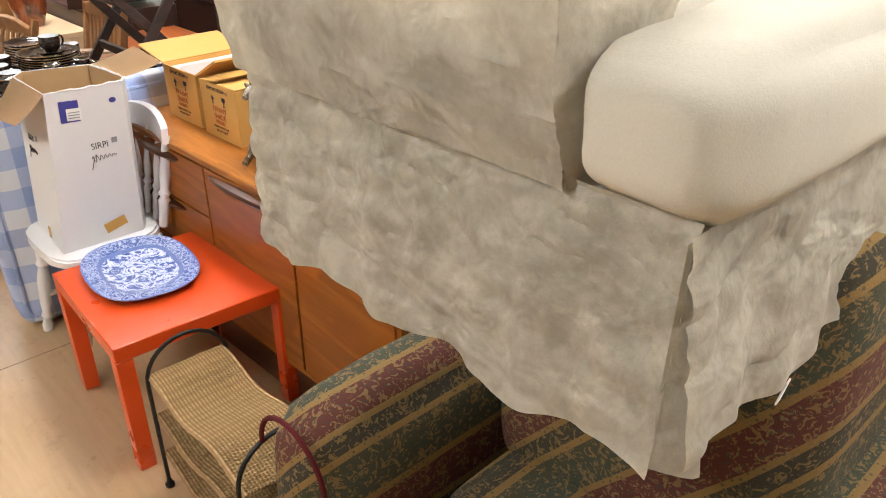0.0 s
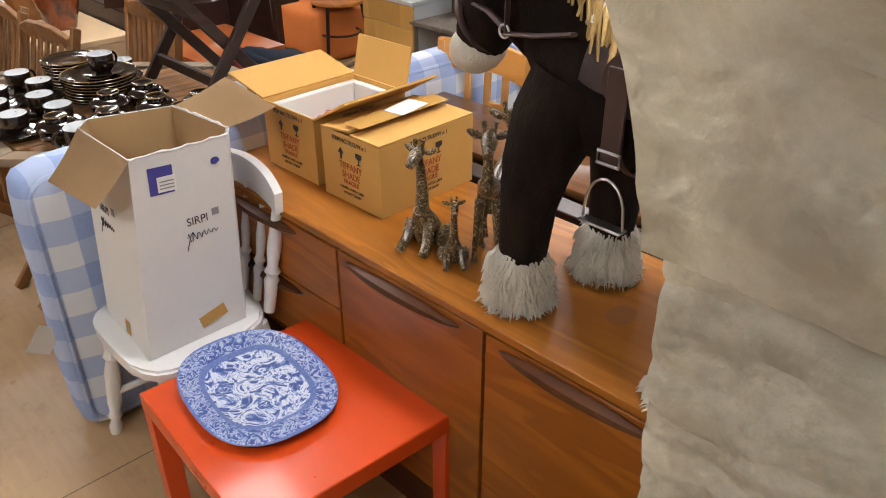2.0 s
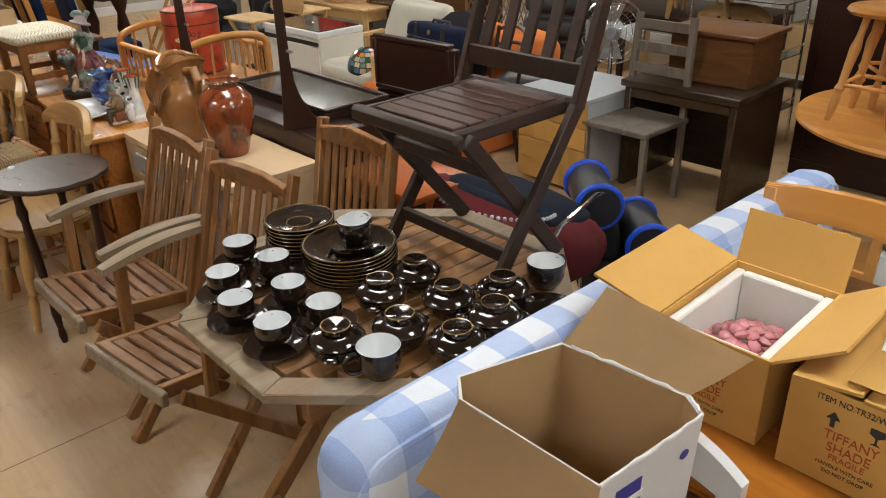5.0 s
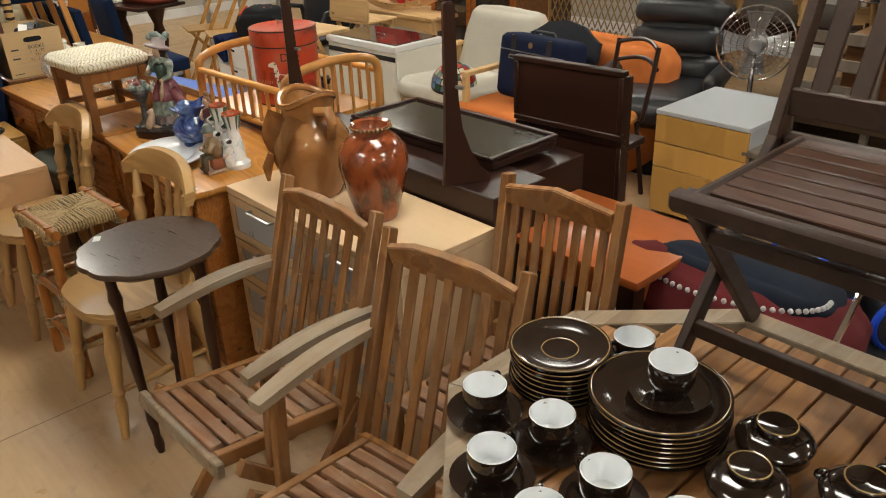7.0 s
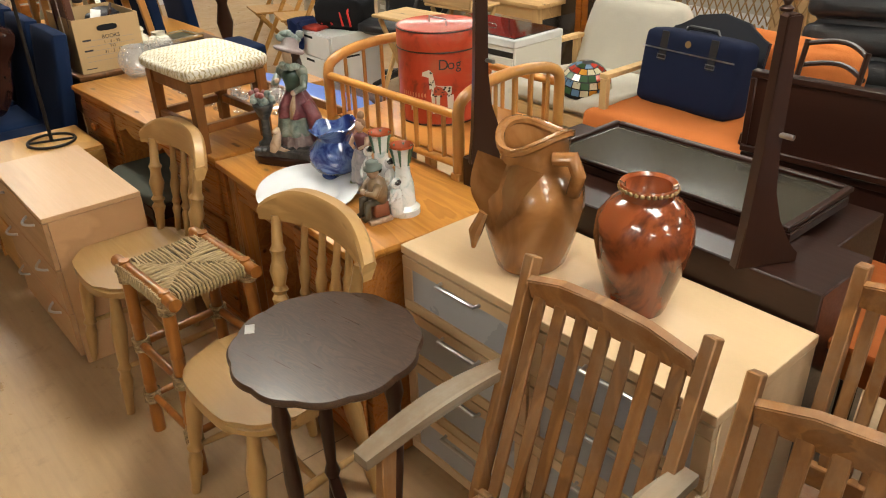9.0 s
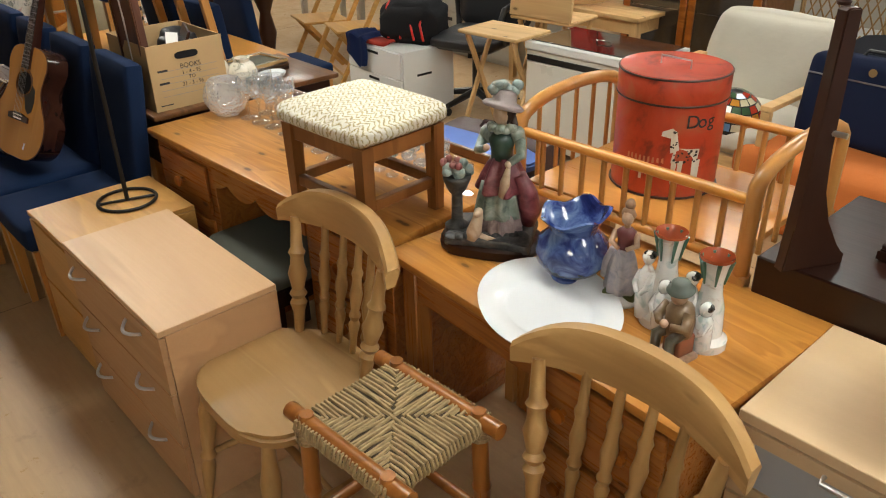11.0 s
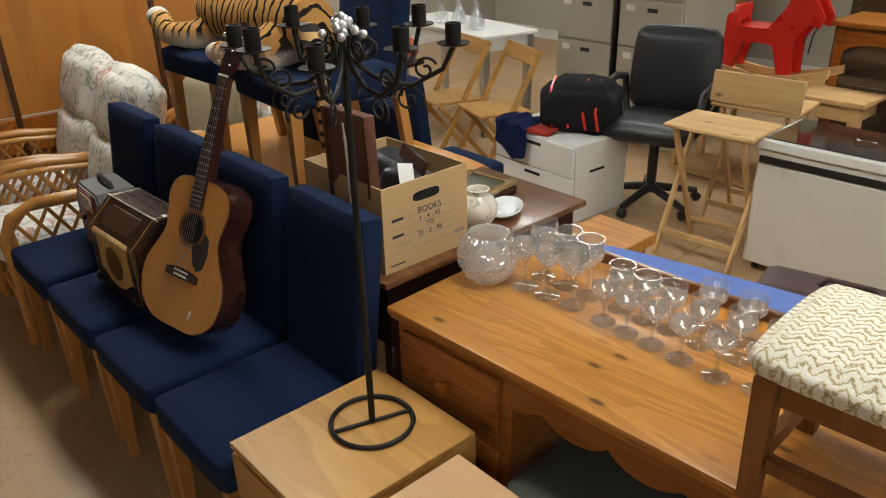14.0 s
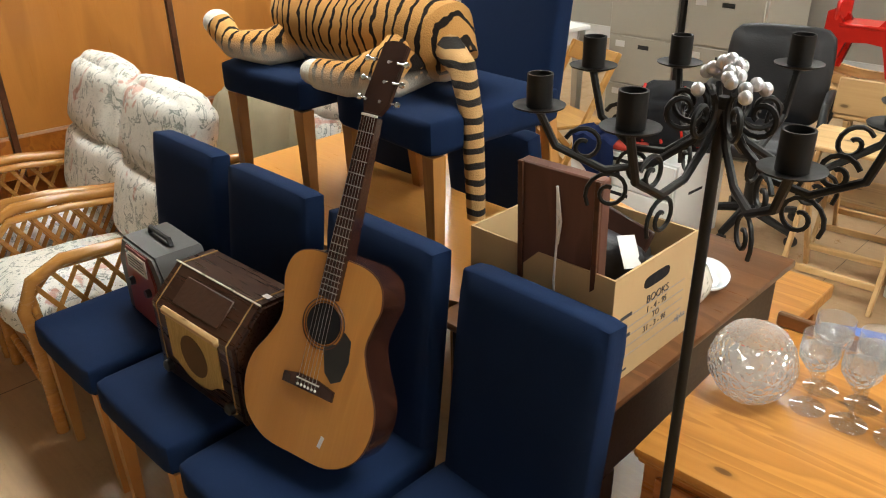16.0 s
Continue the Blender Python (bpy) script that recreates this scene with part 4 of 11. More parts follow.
def white_carton():
    t = thing("tall_carton", "tall open white hexagonal cardboard carton on the chair seat", "box", (0.765, 2.64, 0.4525), 0)
    H = 0.532
    low = [(-0.150, -0.135), (0.125, -0.135), (0.155, -0.085), (0.140, 0.135), (-0.065, 0.190), (-0.135, 0.160)]
    top = [(-0.094, -0.135), (0.143, -0.152), (0.171, -0.110), (0.146, 0.132), (-0.058, 0.190), (-0.098, 0.142)]
    n = len(low)

    def at(i, v, grow=1.0):
        (a, b), (c, d) = low[i % n], top[i % n]
        return Vector(((a + (c - a) * v) * grow, (b + (d - b) * v) * grow, H * v))

    def shell(bm, grow, z0):
        rows = [[bm.verts.new(at(i, v, grow) + Vector((0, 0, z0 if v == 0 else 0))) for i in range(n)] for v in (0, 0.25, 0.5, 0.75, 1.0)]
        for a, b in zip(rows, rows[1:]):
            for i in range(n):
                bm.faces.new((a[i], a[(i + 1) % n], b[(i + 1) % n], b[i]))
        bm.faces.new(list(reversed(rows[0])))
        return rows[-1]

    bm = M(); outer = shell(bm, 1.0, 0)
    inner = [bm.verts.new(at(i, 1.0, 0.97)) for i in range(n)]
    for i in range(n):
        bm.faces.new((outer[i], outer[(i + 1) % n], inner[(i + 1) % n], inner[i]))
    part("body", bm, WHITEBOX, t)
    bm = M(); shell(bm, 0.965, 0.006)
    part("lining", bm, CARD, t, "bare brown cardboard inside")
    # torn white edge along the rim
    rnd = random.Random(3)
    bm = M()
    pts = []
    for i in range(0, 3):
        for j in range(12):
            q = at(i, 1.0).lerp(at(i + 1, 1.0), j / 12)
            pts.append(q * 0.992 + Vector((0, 0, H * 0.008 + rnd.uniform(-0.003, 0.003))))
    tube(bm, pts, [rnd.uniform(0.0018, 0.0042) for _ in pts], 6)
    part("torn_rim", bm, WHITEBOX, t)

    def leaf(a, b, c, d, label):
        bm = M()
        q = [Vector(v) for v in (a, b, c, d)]
        nrm = (q[1] - q[0]).cross(q[3] - q[0]).normalized() * 0.005
        m = 6
        grid = [[q[0].lerp(q[1], i / m).lerp(q[3].lerp(q[2], i / m), j / m) + nrm * (0.9 * math.sin(j / m * 3.1) + 0.4 * math.sin(i * 1.3)) for j in range(m + 1)] for i in range(m + 1)]
        skin(bm, lambda u, v: grid[round(u * m)][round(v * m)], m, m, 0.005)
        part("flap", bm, CARD, t, label)

    leaf(at(5, 1), at(0, 1), (-0.205, -0.190, H - 0.060), (-0.196, 0.145, H - 0.112), "flap folded down outside")
    leaf(at(2, 1), at(3, 1), (0.325, 0.170, H + 0.030), (0.282, -0.155, H + 0.038), "flap standing out")

    def on_face(i, j, u, v, out=0.002):
        """A frame on the wall from corner i to corner j: x along it, y up, z out of the card."""
        o = at(i, v).lerp(at(j, v), u)
        ex = (at(j, v) - at(i, v)).normalized()
        ez = ex.cross(at(i, 1).lerp(at(j, 1), u) - at(i, 0).lerp(at(j, 0), u)).normalized()
        ey = ez.cross(ex)
        o = o + ez * out
        return Matrix(((ex.x, ey.x, ez.x, o.x), (ex.y, ey.y, ez.y, o.y), (ex.z, ey.z, ez.z, o.z), (0, 0, 0, 1)))

    def patch(name, i, j, u, v, w, h, mt, label="", turn=0, out=0.002):
        bm = M(); box(bm, (w, h, 0.0012), (0, 0, 0), (0, 0, turn), 0)
        bmesh.ops.transform(bm, matrix=on_face(i, j, u, v, out), verts=bm.verts)
        part(name, bm, mt, t, label)

    for i, j, u, v in ((0, 1, 0.60, 0.635), (5, 0, 0.36, 0.66)):
        words("SIRPI", 0.030, INK, t, on_face(i, j, u, v), squeeze=0.9)
        patch("printed_mark", i, j, u + 0.19, v + 0.018, 0.018, 0.018, GREYINK)
        bm = M(); tube(bm, [(-0.035 + 0.08 * k / 20, 0.014 * math.sin(k * 1.9) * (1 - k / 30) - 0.002 * k * (k < 4), 0) for k in range(21)], 0.0011, 4)
        tube(bm, [(-0.04, -0.035, 0), (-0.028, 0.0, 0), (-0.02, 0.012, 0)], 0.0011, 4)
        bmesh.ops.transform(bm, matrix=on_face(i, j, u + 0.02, v - 0.075), verts=bm.verts)
        part("signature", bm, INK, t, "handwritten-style signature print")
    patch("blue_label", 0, 1, 0.285, 0.875, 0.058, 0.068, BLUEINK, "blue printed address label", -3, 0.0022)
    patch("white_label", 0, 1, 0.335, 0.855, 0.044, 0.038, PAPER, "", -3, 0.0035)
    for k in range(3):
        patch("label_print", 0, 1, 0.335, 0.868 - 0.016 * k, 0.034, 0.0028, GREYINK, "", -3, 0.0045)
    bm = M(); lathe(bm, [(0.0085, 0), (0.0085, 0.0012)], (0, 0, 0), 16, sx=1.3)
    bmesh.ops.transform(bm, matrix=on_face(0, 1, 0.84, 0.90), verts=bm.verts)
    part("printed_logo", bm, BLUEINK, t)
    patch("tape_scar", 0, 1, 0.66, 0.10, 0.075, 0.035, TAPE, "peeling strip of old tape", 14)
    patch("tape_scar", 5, 0, 0.55, 0.06, 0.028, 0.04, TAPE, "peeling strip of old tape", 4)
    return t


white_carton()


def mattress():
    t = thing("mattress", "blue and white gingham mattress standing on its long edge", "mattress", (1.48, 2.955, 0), 0)
    bm = M(); pad(bm, (1.92, 0.15, 0.865), (0, 0, 0.4325), r=0.06, puff=0.012, n=14, crumple=0.006)
    b = part("cover", bm, GINGHAM, t)
    for y in (-0.062, 0.062):
        bm = M()
        x, z, r = 0.945, 0.405, 0.07
        pts = []
        for cx, cz, a0 in ((x - r, z - r, 0), (-x + r, z - r, 90), (-x + r, -z + r, 180), (x - r, -z + r, 270)):
            pts += [(cx + r * math.cos(radians(a0 + 18 * i)), y, 0.4325 + cz + r * math.sin(radians(a0 + 18 * i))) for i in range(6)]
        tube(bm, pts, 0.008, 6, True)
        part("piping", bm, GINGHAM, b, "rolled piped edge")
    bm = M(); box(bm, (0.075, 0.0015, 0.085), (-1.0, -0.03, 0.36), (8, 38, 12), 0)
    part("care_label", bm, PAPER, t, "white sewn-in care label")
    return t


mattress()

# ---- the sideboard and what stands on it ----
def sideboard():
    t = thing("sideboard", "long mid-century teak sideboard with drawers and lipped doors", "sideboard", (1.255, 2.07, 0), 1.6)
    L, Dp, H = 0.79, 0.235, 0.76
    bm = M(); slab(bm, -Dp, Dp, -L, L, H - 0.022, H, 0.003)
    part("top", bm, TEAK, t)
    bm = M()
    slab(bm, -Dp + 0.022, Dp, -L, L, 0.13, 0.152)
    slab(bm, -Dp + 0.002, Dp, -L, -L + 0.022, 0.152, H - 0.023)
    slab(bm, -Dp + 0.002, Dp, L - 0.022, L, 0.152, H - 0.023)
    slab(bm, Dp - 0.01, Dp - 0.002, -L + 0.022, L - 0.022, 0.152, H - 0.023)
    part("carcass", bm, TEAK_SHADED, t)
    bm = M(); slab(bm, -Dp + 0.03, Dp - 0.03, -L + 0.05, L - 0.05, 0.0, 0.13); part("plinth", bm, TEAK_DARK, t)
    bm = M(); slab(bm, -Dp + 0.004, -Dp + 0.022, -L + 0.024, L - 0.024, 0.155, 0.175); part("bottom_rail", bm, TEAK, t)

    def pull(y0, y1, z):
        bm = M()
        n = 22
        loops = []
        for i in range(n + 1):
            u = i / n
            w = math.sin(math.pi * u) ** 0.55 if 0 < u < 1 else 0.02
            y = y0 + (y1 - y0) * u
            x = -Dp - 0.002
            loops.append([(x, y, z + 0.014 * w), (x - 0.026 * w, y, z + 0.010 * w), (x - 0.030 * w, y, z - 0.002), (x - 0.014 * w, y, z - 0.016 * w), (x, y, z - 0.030 * w)])
        return rings(bm, loops)

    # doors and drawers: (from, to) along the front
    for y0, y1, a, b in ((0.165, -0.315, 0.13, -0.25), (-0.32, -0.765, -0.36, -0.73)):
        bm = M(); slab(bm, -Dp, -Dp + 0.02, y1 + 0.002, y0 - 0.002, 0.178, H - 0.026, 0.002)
        d = part("door", bm, TEAK_SHADED, t)
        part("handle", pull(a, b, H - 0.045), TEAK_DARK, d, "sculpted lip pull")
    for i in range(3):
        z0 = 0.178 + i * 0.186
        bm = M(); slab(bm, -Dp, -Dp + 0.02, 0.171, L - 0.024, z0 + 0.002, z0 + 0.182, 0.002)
        d = part("drawer", bm, TEAK_SHADED, t)
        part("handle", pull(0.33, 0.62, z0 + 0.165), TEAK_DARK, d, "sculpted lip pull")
    bm = M()
    lathe(bm, [(0.036, 0), (0.036, 0.0005)], (-0.02, -0.50, H + 0.0004), 20, sx=1.1, sy=0.8)
    part("stain", bm, plain("old_watermark", (0.25, 0.085, 0.018), 0.35, var=0.3, scale=30), t, "darker ring-shaped water stain")
    return t


sideboard()


def lamp_carton(open_top, at, turn, sx, sy, label):
    """Kraft carton; its front faces -x and its side -y; open_top shows what is packed in it."""
    t = thing("carton", label, "box", at, turn, "cartons on the sideboard")
    H = 0.19
    x, y = sx / 2, sy / 2
    bm = M()
    tray(bm, x, y, H, 0.005)
    part("body", bm, CARD2, t)
    if open_top:
        bm = M()
        for a in ((-x + 0.008, x - 0.008, -y + 0.008, -y + 0.03), (-x + 0.008, x - 0.008, y - 0.03, y - 0.008), (-x + 0.008, -x + 0.03, -y + 0.03, y - 0.03), (x - 0.03, x - 0.008, -y + 0.03, y - 0.03)):
            slab(bm, *a, 0.01, H - 0.012, 0.004)
        part("foam_liner", bm, PAPER, t, "white foam packing")
        bm = M()
        rnd = random.Random(8)
        for r in range(5):
            k = 6 + 4 * (r % 4)
            for j in range(k):
                a = 6.283 * j / k + r
                rr = 0.018 + 0.020 * r
                p = Vector((rr * 1.25 * math.cos(a), rr * 0.95 * math.sin(a), 0.13 - 0.014 * r))
                blob(bm, p, 0.019, 6, (1, 0.9, 0.5), (rnd.uniform(-30, 30), rnd.uniform(-30, 30), math.degrees(a)))
        part("shade", bm, PINKGLASS, t, "pink petalled leaded-glass lampshade")
        bm = M(); flap(bm, (-x, y, H), (x, y, H), (-0.1, 0.9, 0.28), 0.15); part("flap", bm, CARD2, t)
        bm = M(); flap(bm, (x, -y, H), (x, y, H), (0.25, 0.0, 1.0), 0.12); part("flap", bm, CARD2, t)
        bm = M(); flap(bm, (-x, -y, H), (x, -y, H), (0.12, -0.7, 0.42), 0.13); part("flap", bm, CARD2, t)
    else:
        bm = M(); slab(bm, -x, x, -y, -0.002, H + 0.001, H + 0.006, 0.001); part("flap", bm, CARD2, t)
        bm = M(); flap(bm, (-x, y, H), (x, y, H), (0, -1, 0.13), y); part("flap", bm, CARD2, t)
        bm = M(); slab(bm, -x + 0.01, x - 0.01, -0.035, 0.03, H + 0.0245, H + 0.0255, 0); part("tape", bm, TAPE, t, "brown parcel tape strip")
        bm = M(); box(bm, (0.11, 0.065, 0.001), (0.03, 0.0, H + 0.0275), (0, 0, 10), 0); part("label", bm, PAPER, t, "white delivery label")
    for face in ("x", "y"):
        m0 = pose(-x - 0.001, 0, 0, *FACE_NX) if face == "x" else pose(0, -y - 0.001, 0, *FACE_NY)
        words("ITEM NO.TR32/W x 1", 0.017, INK, t, m0 @ pose(0.0, 0.172, 0), squeeze=0.85)
        for i, (w, sz, mt, z) in enumerate((("TIFFANY", 0.026, REDINK, 0.104), ("SHADE", 0.026, REDINK, 0.080), ("FRAGILE", 0.018, REDINK, 0.060))):
            words(w, sz, mt, t, m0 @ pose(0, z, 0), squeeze=0.9)
        words("HANDLE WITH CARE", 0.010, INK, t, m0 @ pose(0.0, 0.042, 0))
        words("DO NOT DROP", 0.010, INK, t, m0 @ pose(0, 0.028, 0))
        for dx in (-0.035, 0.035):
            bm = M()
            c = m0 @ pose(dx, 0.137, 0)
            o = [(-0.004, -0.016), (0.004, -0.016), (0.004, 0.0), (0.012, 0.0), (0, 0.016), (-0.012, 0.0), (-0.004, 0.0)] if dx < 0 else \
                [(-0.010, -0.016), (0.010, -0.016), (0.002, -0.012), (0.002, -0.002), (0.012, 0.004), (0.012, 0.016), (-0.012, 0.016), (-0.012, 0.004), (-0.002, -0.002), (-0.002, -0.012)]
            vs = [bm.verts.new(c @ Vector((a, b, 0.0006))) for a, b in o]
            bm.faces.new(vs)
            part("printed_symbol", bm, INK, t)
    return t


lamp_carton(False, (1.325, 2.35, 0.761), 1.5, 0.33, 0.23, "closed kraft carton of a leaded lampshade on the sideboard")
lamp_carton(True, (1.325, 2.625, 0.761), 2, 0.33, 0.23, "open kraft carton with a pink glass lampshade inside")


def giraffe(at, turn, h, sit, label):
    """A cast giraffe figure, one plain shape."""
    bm = M()
    k = h / 0.30
    if sit:
        tube(bm, [(0.02 * k, 0, 0.015 * k), (0.01 * k, 0, 0.05 * k), (-0.01 * k, 0, 0.085 * k), (-0.02 * k, 0, 0.11 * k)], [0.036 * k, 0.038 * k, 0.03 * k, 0.02 * k], 12)
        tube(bm, [(-0.015 * k, 0, 0.10 * k), (-0.012 * k, 0, 0.16 * k), (-0.02 * k, 0, 0.235 * k), (-0.028 * k, 0, 0.262 * k)], [0.02 * k, 0.015 * k, 0.011 * k, 0.010 * k], 10)
        for s in (-1, 1):
            tube(bm, [(-0.02 * k, s * 0.025 * k, 0.08 * k), (-0.045 * k, s * 0.03 * k, 0.035 * k), (-0.075 * k, s * 0.034 * k, 0.013 * k)], [0.016 * k, 0.013 * k, 0.012 * k], 8)
            blob(bm, (0.02 * k, s * 0.045 * k, 0.03 * k), 0.03 * k, 8, (1.2, 0.7, 1))
    else:
        tube(bm, [(0.05 * k, 0, 0.135 * k), (0.0, 0, 0.15 * k), (-0.035 * k, 0, 0.17 * k), (-0.05 * k, 0, 0.185 * k)], [0.015 * k, 0.024 * k, 0.021 * k, 0.014 * k], 12)
        tube(bm, [(-0.045 * k, 0, 0.17 * k), (-0.048 * k, 0, 0.22 * k), (-0.035 * k, 0, 0.262 * k)], [0.015 * k, 0.010 * k, 0.009 * k], 10)
        for x in (-0.04, 0.045):
            for s in (-1, 1):
                tube(bm, [(x * k, s * 0.016 * k, 0.14 * k), (x * k - 0.004, s * 0.022 * k, 0.06 * k), (x * k, s * 0.024 * k, 0.012 * k), (x * k - 0.006, s * 0.024 * k, 0.0)], [0.010 * k, 0.006 * k, 0.0055 * k, 0.008 * k], 8)
        tube(bm, [(0.07 * k, 0, 0.14 * k), (0.085 * k, 0, 0.09 * k), (0.08 * k, 0, 0.05 * k)], [0.006 * k, 0.004 * k, 0.007 * k], 6)
    hx = -0.03 * k if sit else -0.035 * k
    tube(bm, [(hx + 0.012 * k, 0, 0.270 * k), (hx - 0.012 * k, 0, 0.265 * k), (hx - 0.042 * k, 0, 0.248 * k)], [0.014 * k, 0.016 * k, 0.010 * k], 10)
    for s in (-1, 1):
        rod(bm, (hx + 0.006 * k, s * 0.008 * k, 0.275 * k), (hx + 0.008 * k, s * 0.012 * k, 0.30 * k), 0.004 * k, 0.005 * k, 6)
        blob(bm, (hx + 0.012 * k, s * 0.028 * k, 0.272 * k), 0.014 * k, 8, (0.5, 1.3, 0.6), (s * 25, 0, 0))
    return solo("giraffe_figure", bm, BRONZE, label, "figurine", at, turn, "giraffe figures")


giraffe((1.155, 2.06, 0.761), 18, 0.275, True, "bronzed resin giraffe figure sitting upright on the sideboard")
giraffe((1.145, 1.955, 0.761), 50, 0.175, True, "small bronzed resin giraffe calf figure sitting on the sideboard")
giraffe((1.235, 1.935, 0.761), 40, 0.335, False, "bronzed resin giraffe figure standing on the sideboard")
giraffe((1.30, 1.955, 0.761), 200, 0.335, False, "bronzed resin giraffe figure standing with its neck turned away")


def plush_horse():
    """Large toy pony; its nose points along +y."""
    t = thing("plush_horse", "large dark brown plush toy horse with white feathered feet", "toy horse", (1.25, 1.55, 0.7615), 0)
    bm = M()
    tube(bm, [(0, -0.33, 0.39), (0, -0.29, 0.43), (0, -0.20, 0.445), (0, -0.02, 0.44), (0, 0.09, 0.44), (0, 0.18, 0.46), (0, 0.235, 0.47)],
         [0.03, 0.105, 0.122, 0.104, 0.114, 0.115, 0.05], 20)
    tube(bm, [(0, 0.11, 0.45), (0, 0.19, 0.55), (0, 0.25, 0.67), (0, 0.295, 0.76)], [0.115, 0.105, 0.085, 0.07], 18)
    tube(bm, [(0, 0.25, 0.75), (0, 0.30, 0.715), (0, 0.37, 0.61), (0, 0.425, 0.50), (0, 0.445, 0.455)], [0.05, 0.08, 0.078, 0.06, 0.045], 18)
    for s in (-1, 1):
        tube(bm, [(s * 0.045, 0.255, 0.80), (s * 0.055, 0.25, 0.85), (s * 0.05, 0.255, 0.885)], [0.022, 0.026, 0.006], 8, flat=0.5)
    for x, y in ((-0.105, 0.195), (0.108, 0.135), (-0.135, -0.225), (0.105, -0.215)):
        k = 1 if y > 0 else -1
        tube(bm, [(x * 0.45, y - 0.05 * k, 0.47), (x * 0.72, y - 0.03 * k, 0.40), (x * 0.92, y - 0.01 * k, 0.31), (x, y, 0.22), (x * 1.03, y + 0.005, 0.11), (x * 1.05, y + 0.01, 0.03)], [0.088, 0.085, 0.069, 0.056, 0.049, 0.052], 14)
    part("body", bm, HORSEFUR, t)
    bm = M(); blob(bm, (0, 0.44, 0.468), 0.064, 14, (1.0, 1.0, 0.85), (-35, 0, 0))
    part("muzzle", bm, WHITEFUR, t, "cream plush muzzle")
    bm = M(); tube(bm, [(0, 0.372, 0.69), (0, 0.43, 0.60), (0, 0.475, 0.51)], [0.014, 0.022, 0.02], 8, flat=0.6)
    part("blaze", bm, WHITEFUR, t, "white plush blaze")
    for x, y in ((-0.11, 0.205), (0.113, 0.145), (-0.14, -0.22), (0.11, -0.21)):
        bm = M(); lathe(bm, [(0.045, 0.005), (0.066, 0.01), (0.068, 0.04), (0.056, 0.10), (0.046, 0.125)], (x, y, 0), 16)
        tufts(bm, (x, y, 0.0), 0.048, 0.066, 0.13, 950, 0.05, int(abs(x * 100 + y * 1000)))
        f = part("feather", bm, WHITEFUR, t, "shaggy white feather")
        bm = M(); lathe(bm, [(0.046, 0), (0.058, 0.006), (0.055, 0.03), (0.04, 0.034)], (x - 0.002, y + 0.018, 0), 16)
        part("hoof", bm, BLACKCLOTH, f, "dark felt hoof")
    bm = M()
    rnd = random.Random(5)
    for i in range(150):
        u = rnd.random()
        p = Vector((0, 0.05 + 0.22 * u, 0.53 + 0.27 * u))
        s = rnd.choice((-1, 1))
        tube(bm, [p + Vector((0, 0, 0.02)), p + Vector((s * 0.06, -0.03, 0.0)), p + Vector((s * rnd.uniform(0.08, 0.11), -0.05 + rnd.uniform(-0.03, 0.03), -rnd.uniform(0.03, 0.10)))], [0.006, 0.007, 0.002], 5)
    part("mane", bm, BLONDFUR, t, "blond plush mane")
    bm = M()
    for i in range(90):
        p = Vector((rnd.uniform(-0.02, 0.02), -0.345, 0.47))
        tube(bm, [p, p + Vector((rnd.uniform(-0.05, 0.05), -0.07, -0.06)), p + Vector((rnd.uniform(-0.07, 0.07), -0.09 + rnd.uniform(-0.03, 0.03), -rnd.uniform(0.22, 0.34)))], [0.008, 0.010, 0.003], 5)
    part("tail", bm, BLONDFUR, t, "blond plush tail")
    bm = M()
    skin(bm, lambda u, v: Vector((0.122 * math.sin((v - 0.5) * 2.5), -0.168 + 0.262 * u, 0.450 + 0.112 * math.cos((v - 0.5) * 2.5) + (0.030 * (2 * u - 1) ** 2 + 0.028 * (2 * u - 1) ** 6) * math.cos((v - 0.5) * 2.5))), 20, 20, 0.014)
    sd = part("saddle", bm, BROWNLEATHER, t, "padded brown leatherette saddle")
    bm = M()
    skin(bm, lambda u, v: Vector((0.112 * math.sin((v - 0.5) * 2.0), -0.140 + 0.208 * u, 0.452 + (0.126 + 0.030 * (2 * u - 1) ** 2 - 0.012 * (2 * u - 1) ** 8) * math.cos((v - 0.5) * 2.0) + 0.003 * math.sin(u * 17 + v * 5))), 22, 18, 0.022)
    part("seat_padding", bm, BROWNLEATHER, sd)
    for u in (0, 1):
        bm = M(); tube(bm, [(0.128 * math.sin((v - 0.5) * 2.5), -0.174 + 0.276 * u, 0.455 + 0.118 * math.cos((v - 0.5) * 2.5) + 0.055 * math.cos((v - 0.5) * 2.5)) for v in (0.22 + 0.56 * i / 16 for i in range(17))], 0.011, 8)
        part("fleece_trim", bm, WHITEFUR, sd, "white fleece trim")
    for s in (-1, 1):
        bm = M(); prism(bm, [(0.062 * math.cos(a), 0.055 * math.sin(a)) for a in (2 * math.pi * i / 24 for i in range(24))], 0.008, (s * 0.117, -0.015, 0.515), (90, 0, 90), 0.002)
        part("flap", bm, BROWNLEATHER, sd)
        bm = M(); slab(bm, s * 0.129 - 0.003, s * 0.129 + 0.003, -0.016, 0.024, 0.375, 0.545, 0.001)
        part("strap", bm, BROWNLEATHER, sd)
        bm = M(); tube(bm, [(s * 0.135, -0.018, 0.380), (s * 0.135, 0.026, 0.380), (s * 0.135, 0.026, 0.402), (s * 0.135, -0.018, 0.402)], 0.003, 6, True)
        part("buckle", bm, STEEL, sd, "steel buckle")
        bm = M(); tube(bm, [(s * 0.137, -0.042, 0.272)] + arc((s * 0.137, 0.0, 0.295), 0.040, 180, 0, 10, "yz", 0.060) + [(s * 0.137, 0.042, 0.272)], 0.0026, 6)
        box(bm, (0.026, 0.09, 0.006), (s * 0.137, 0.0, 0.268))
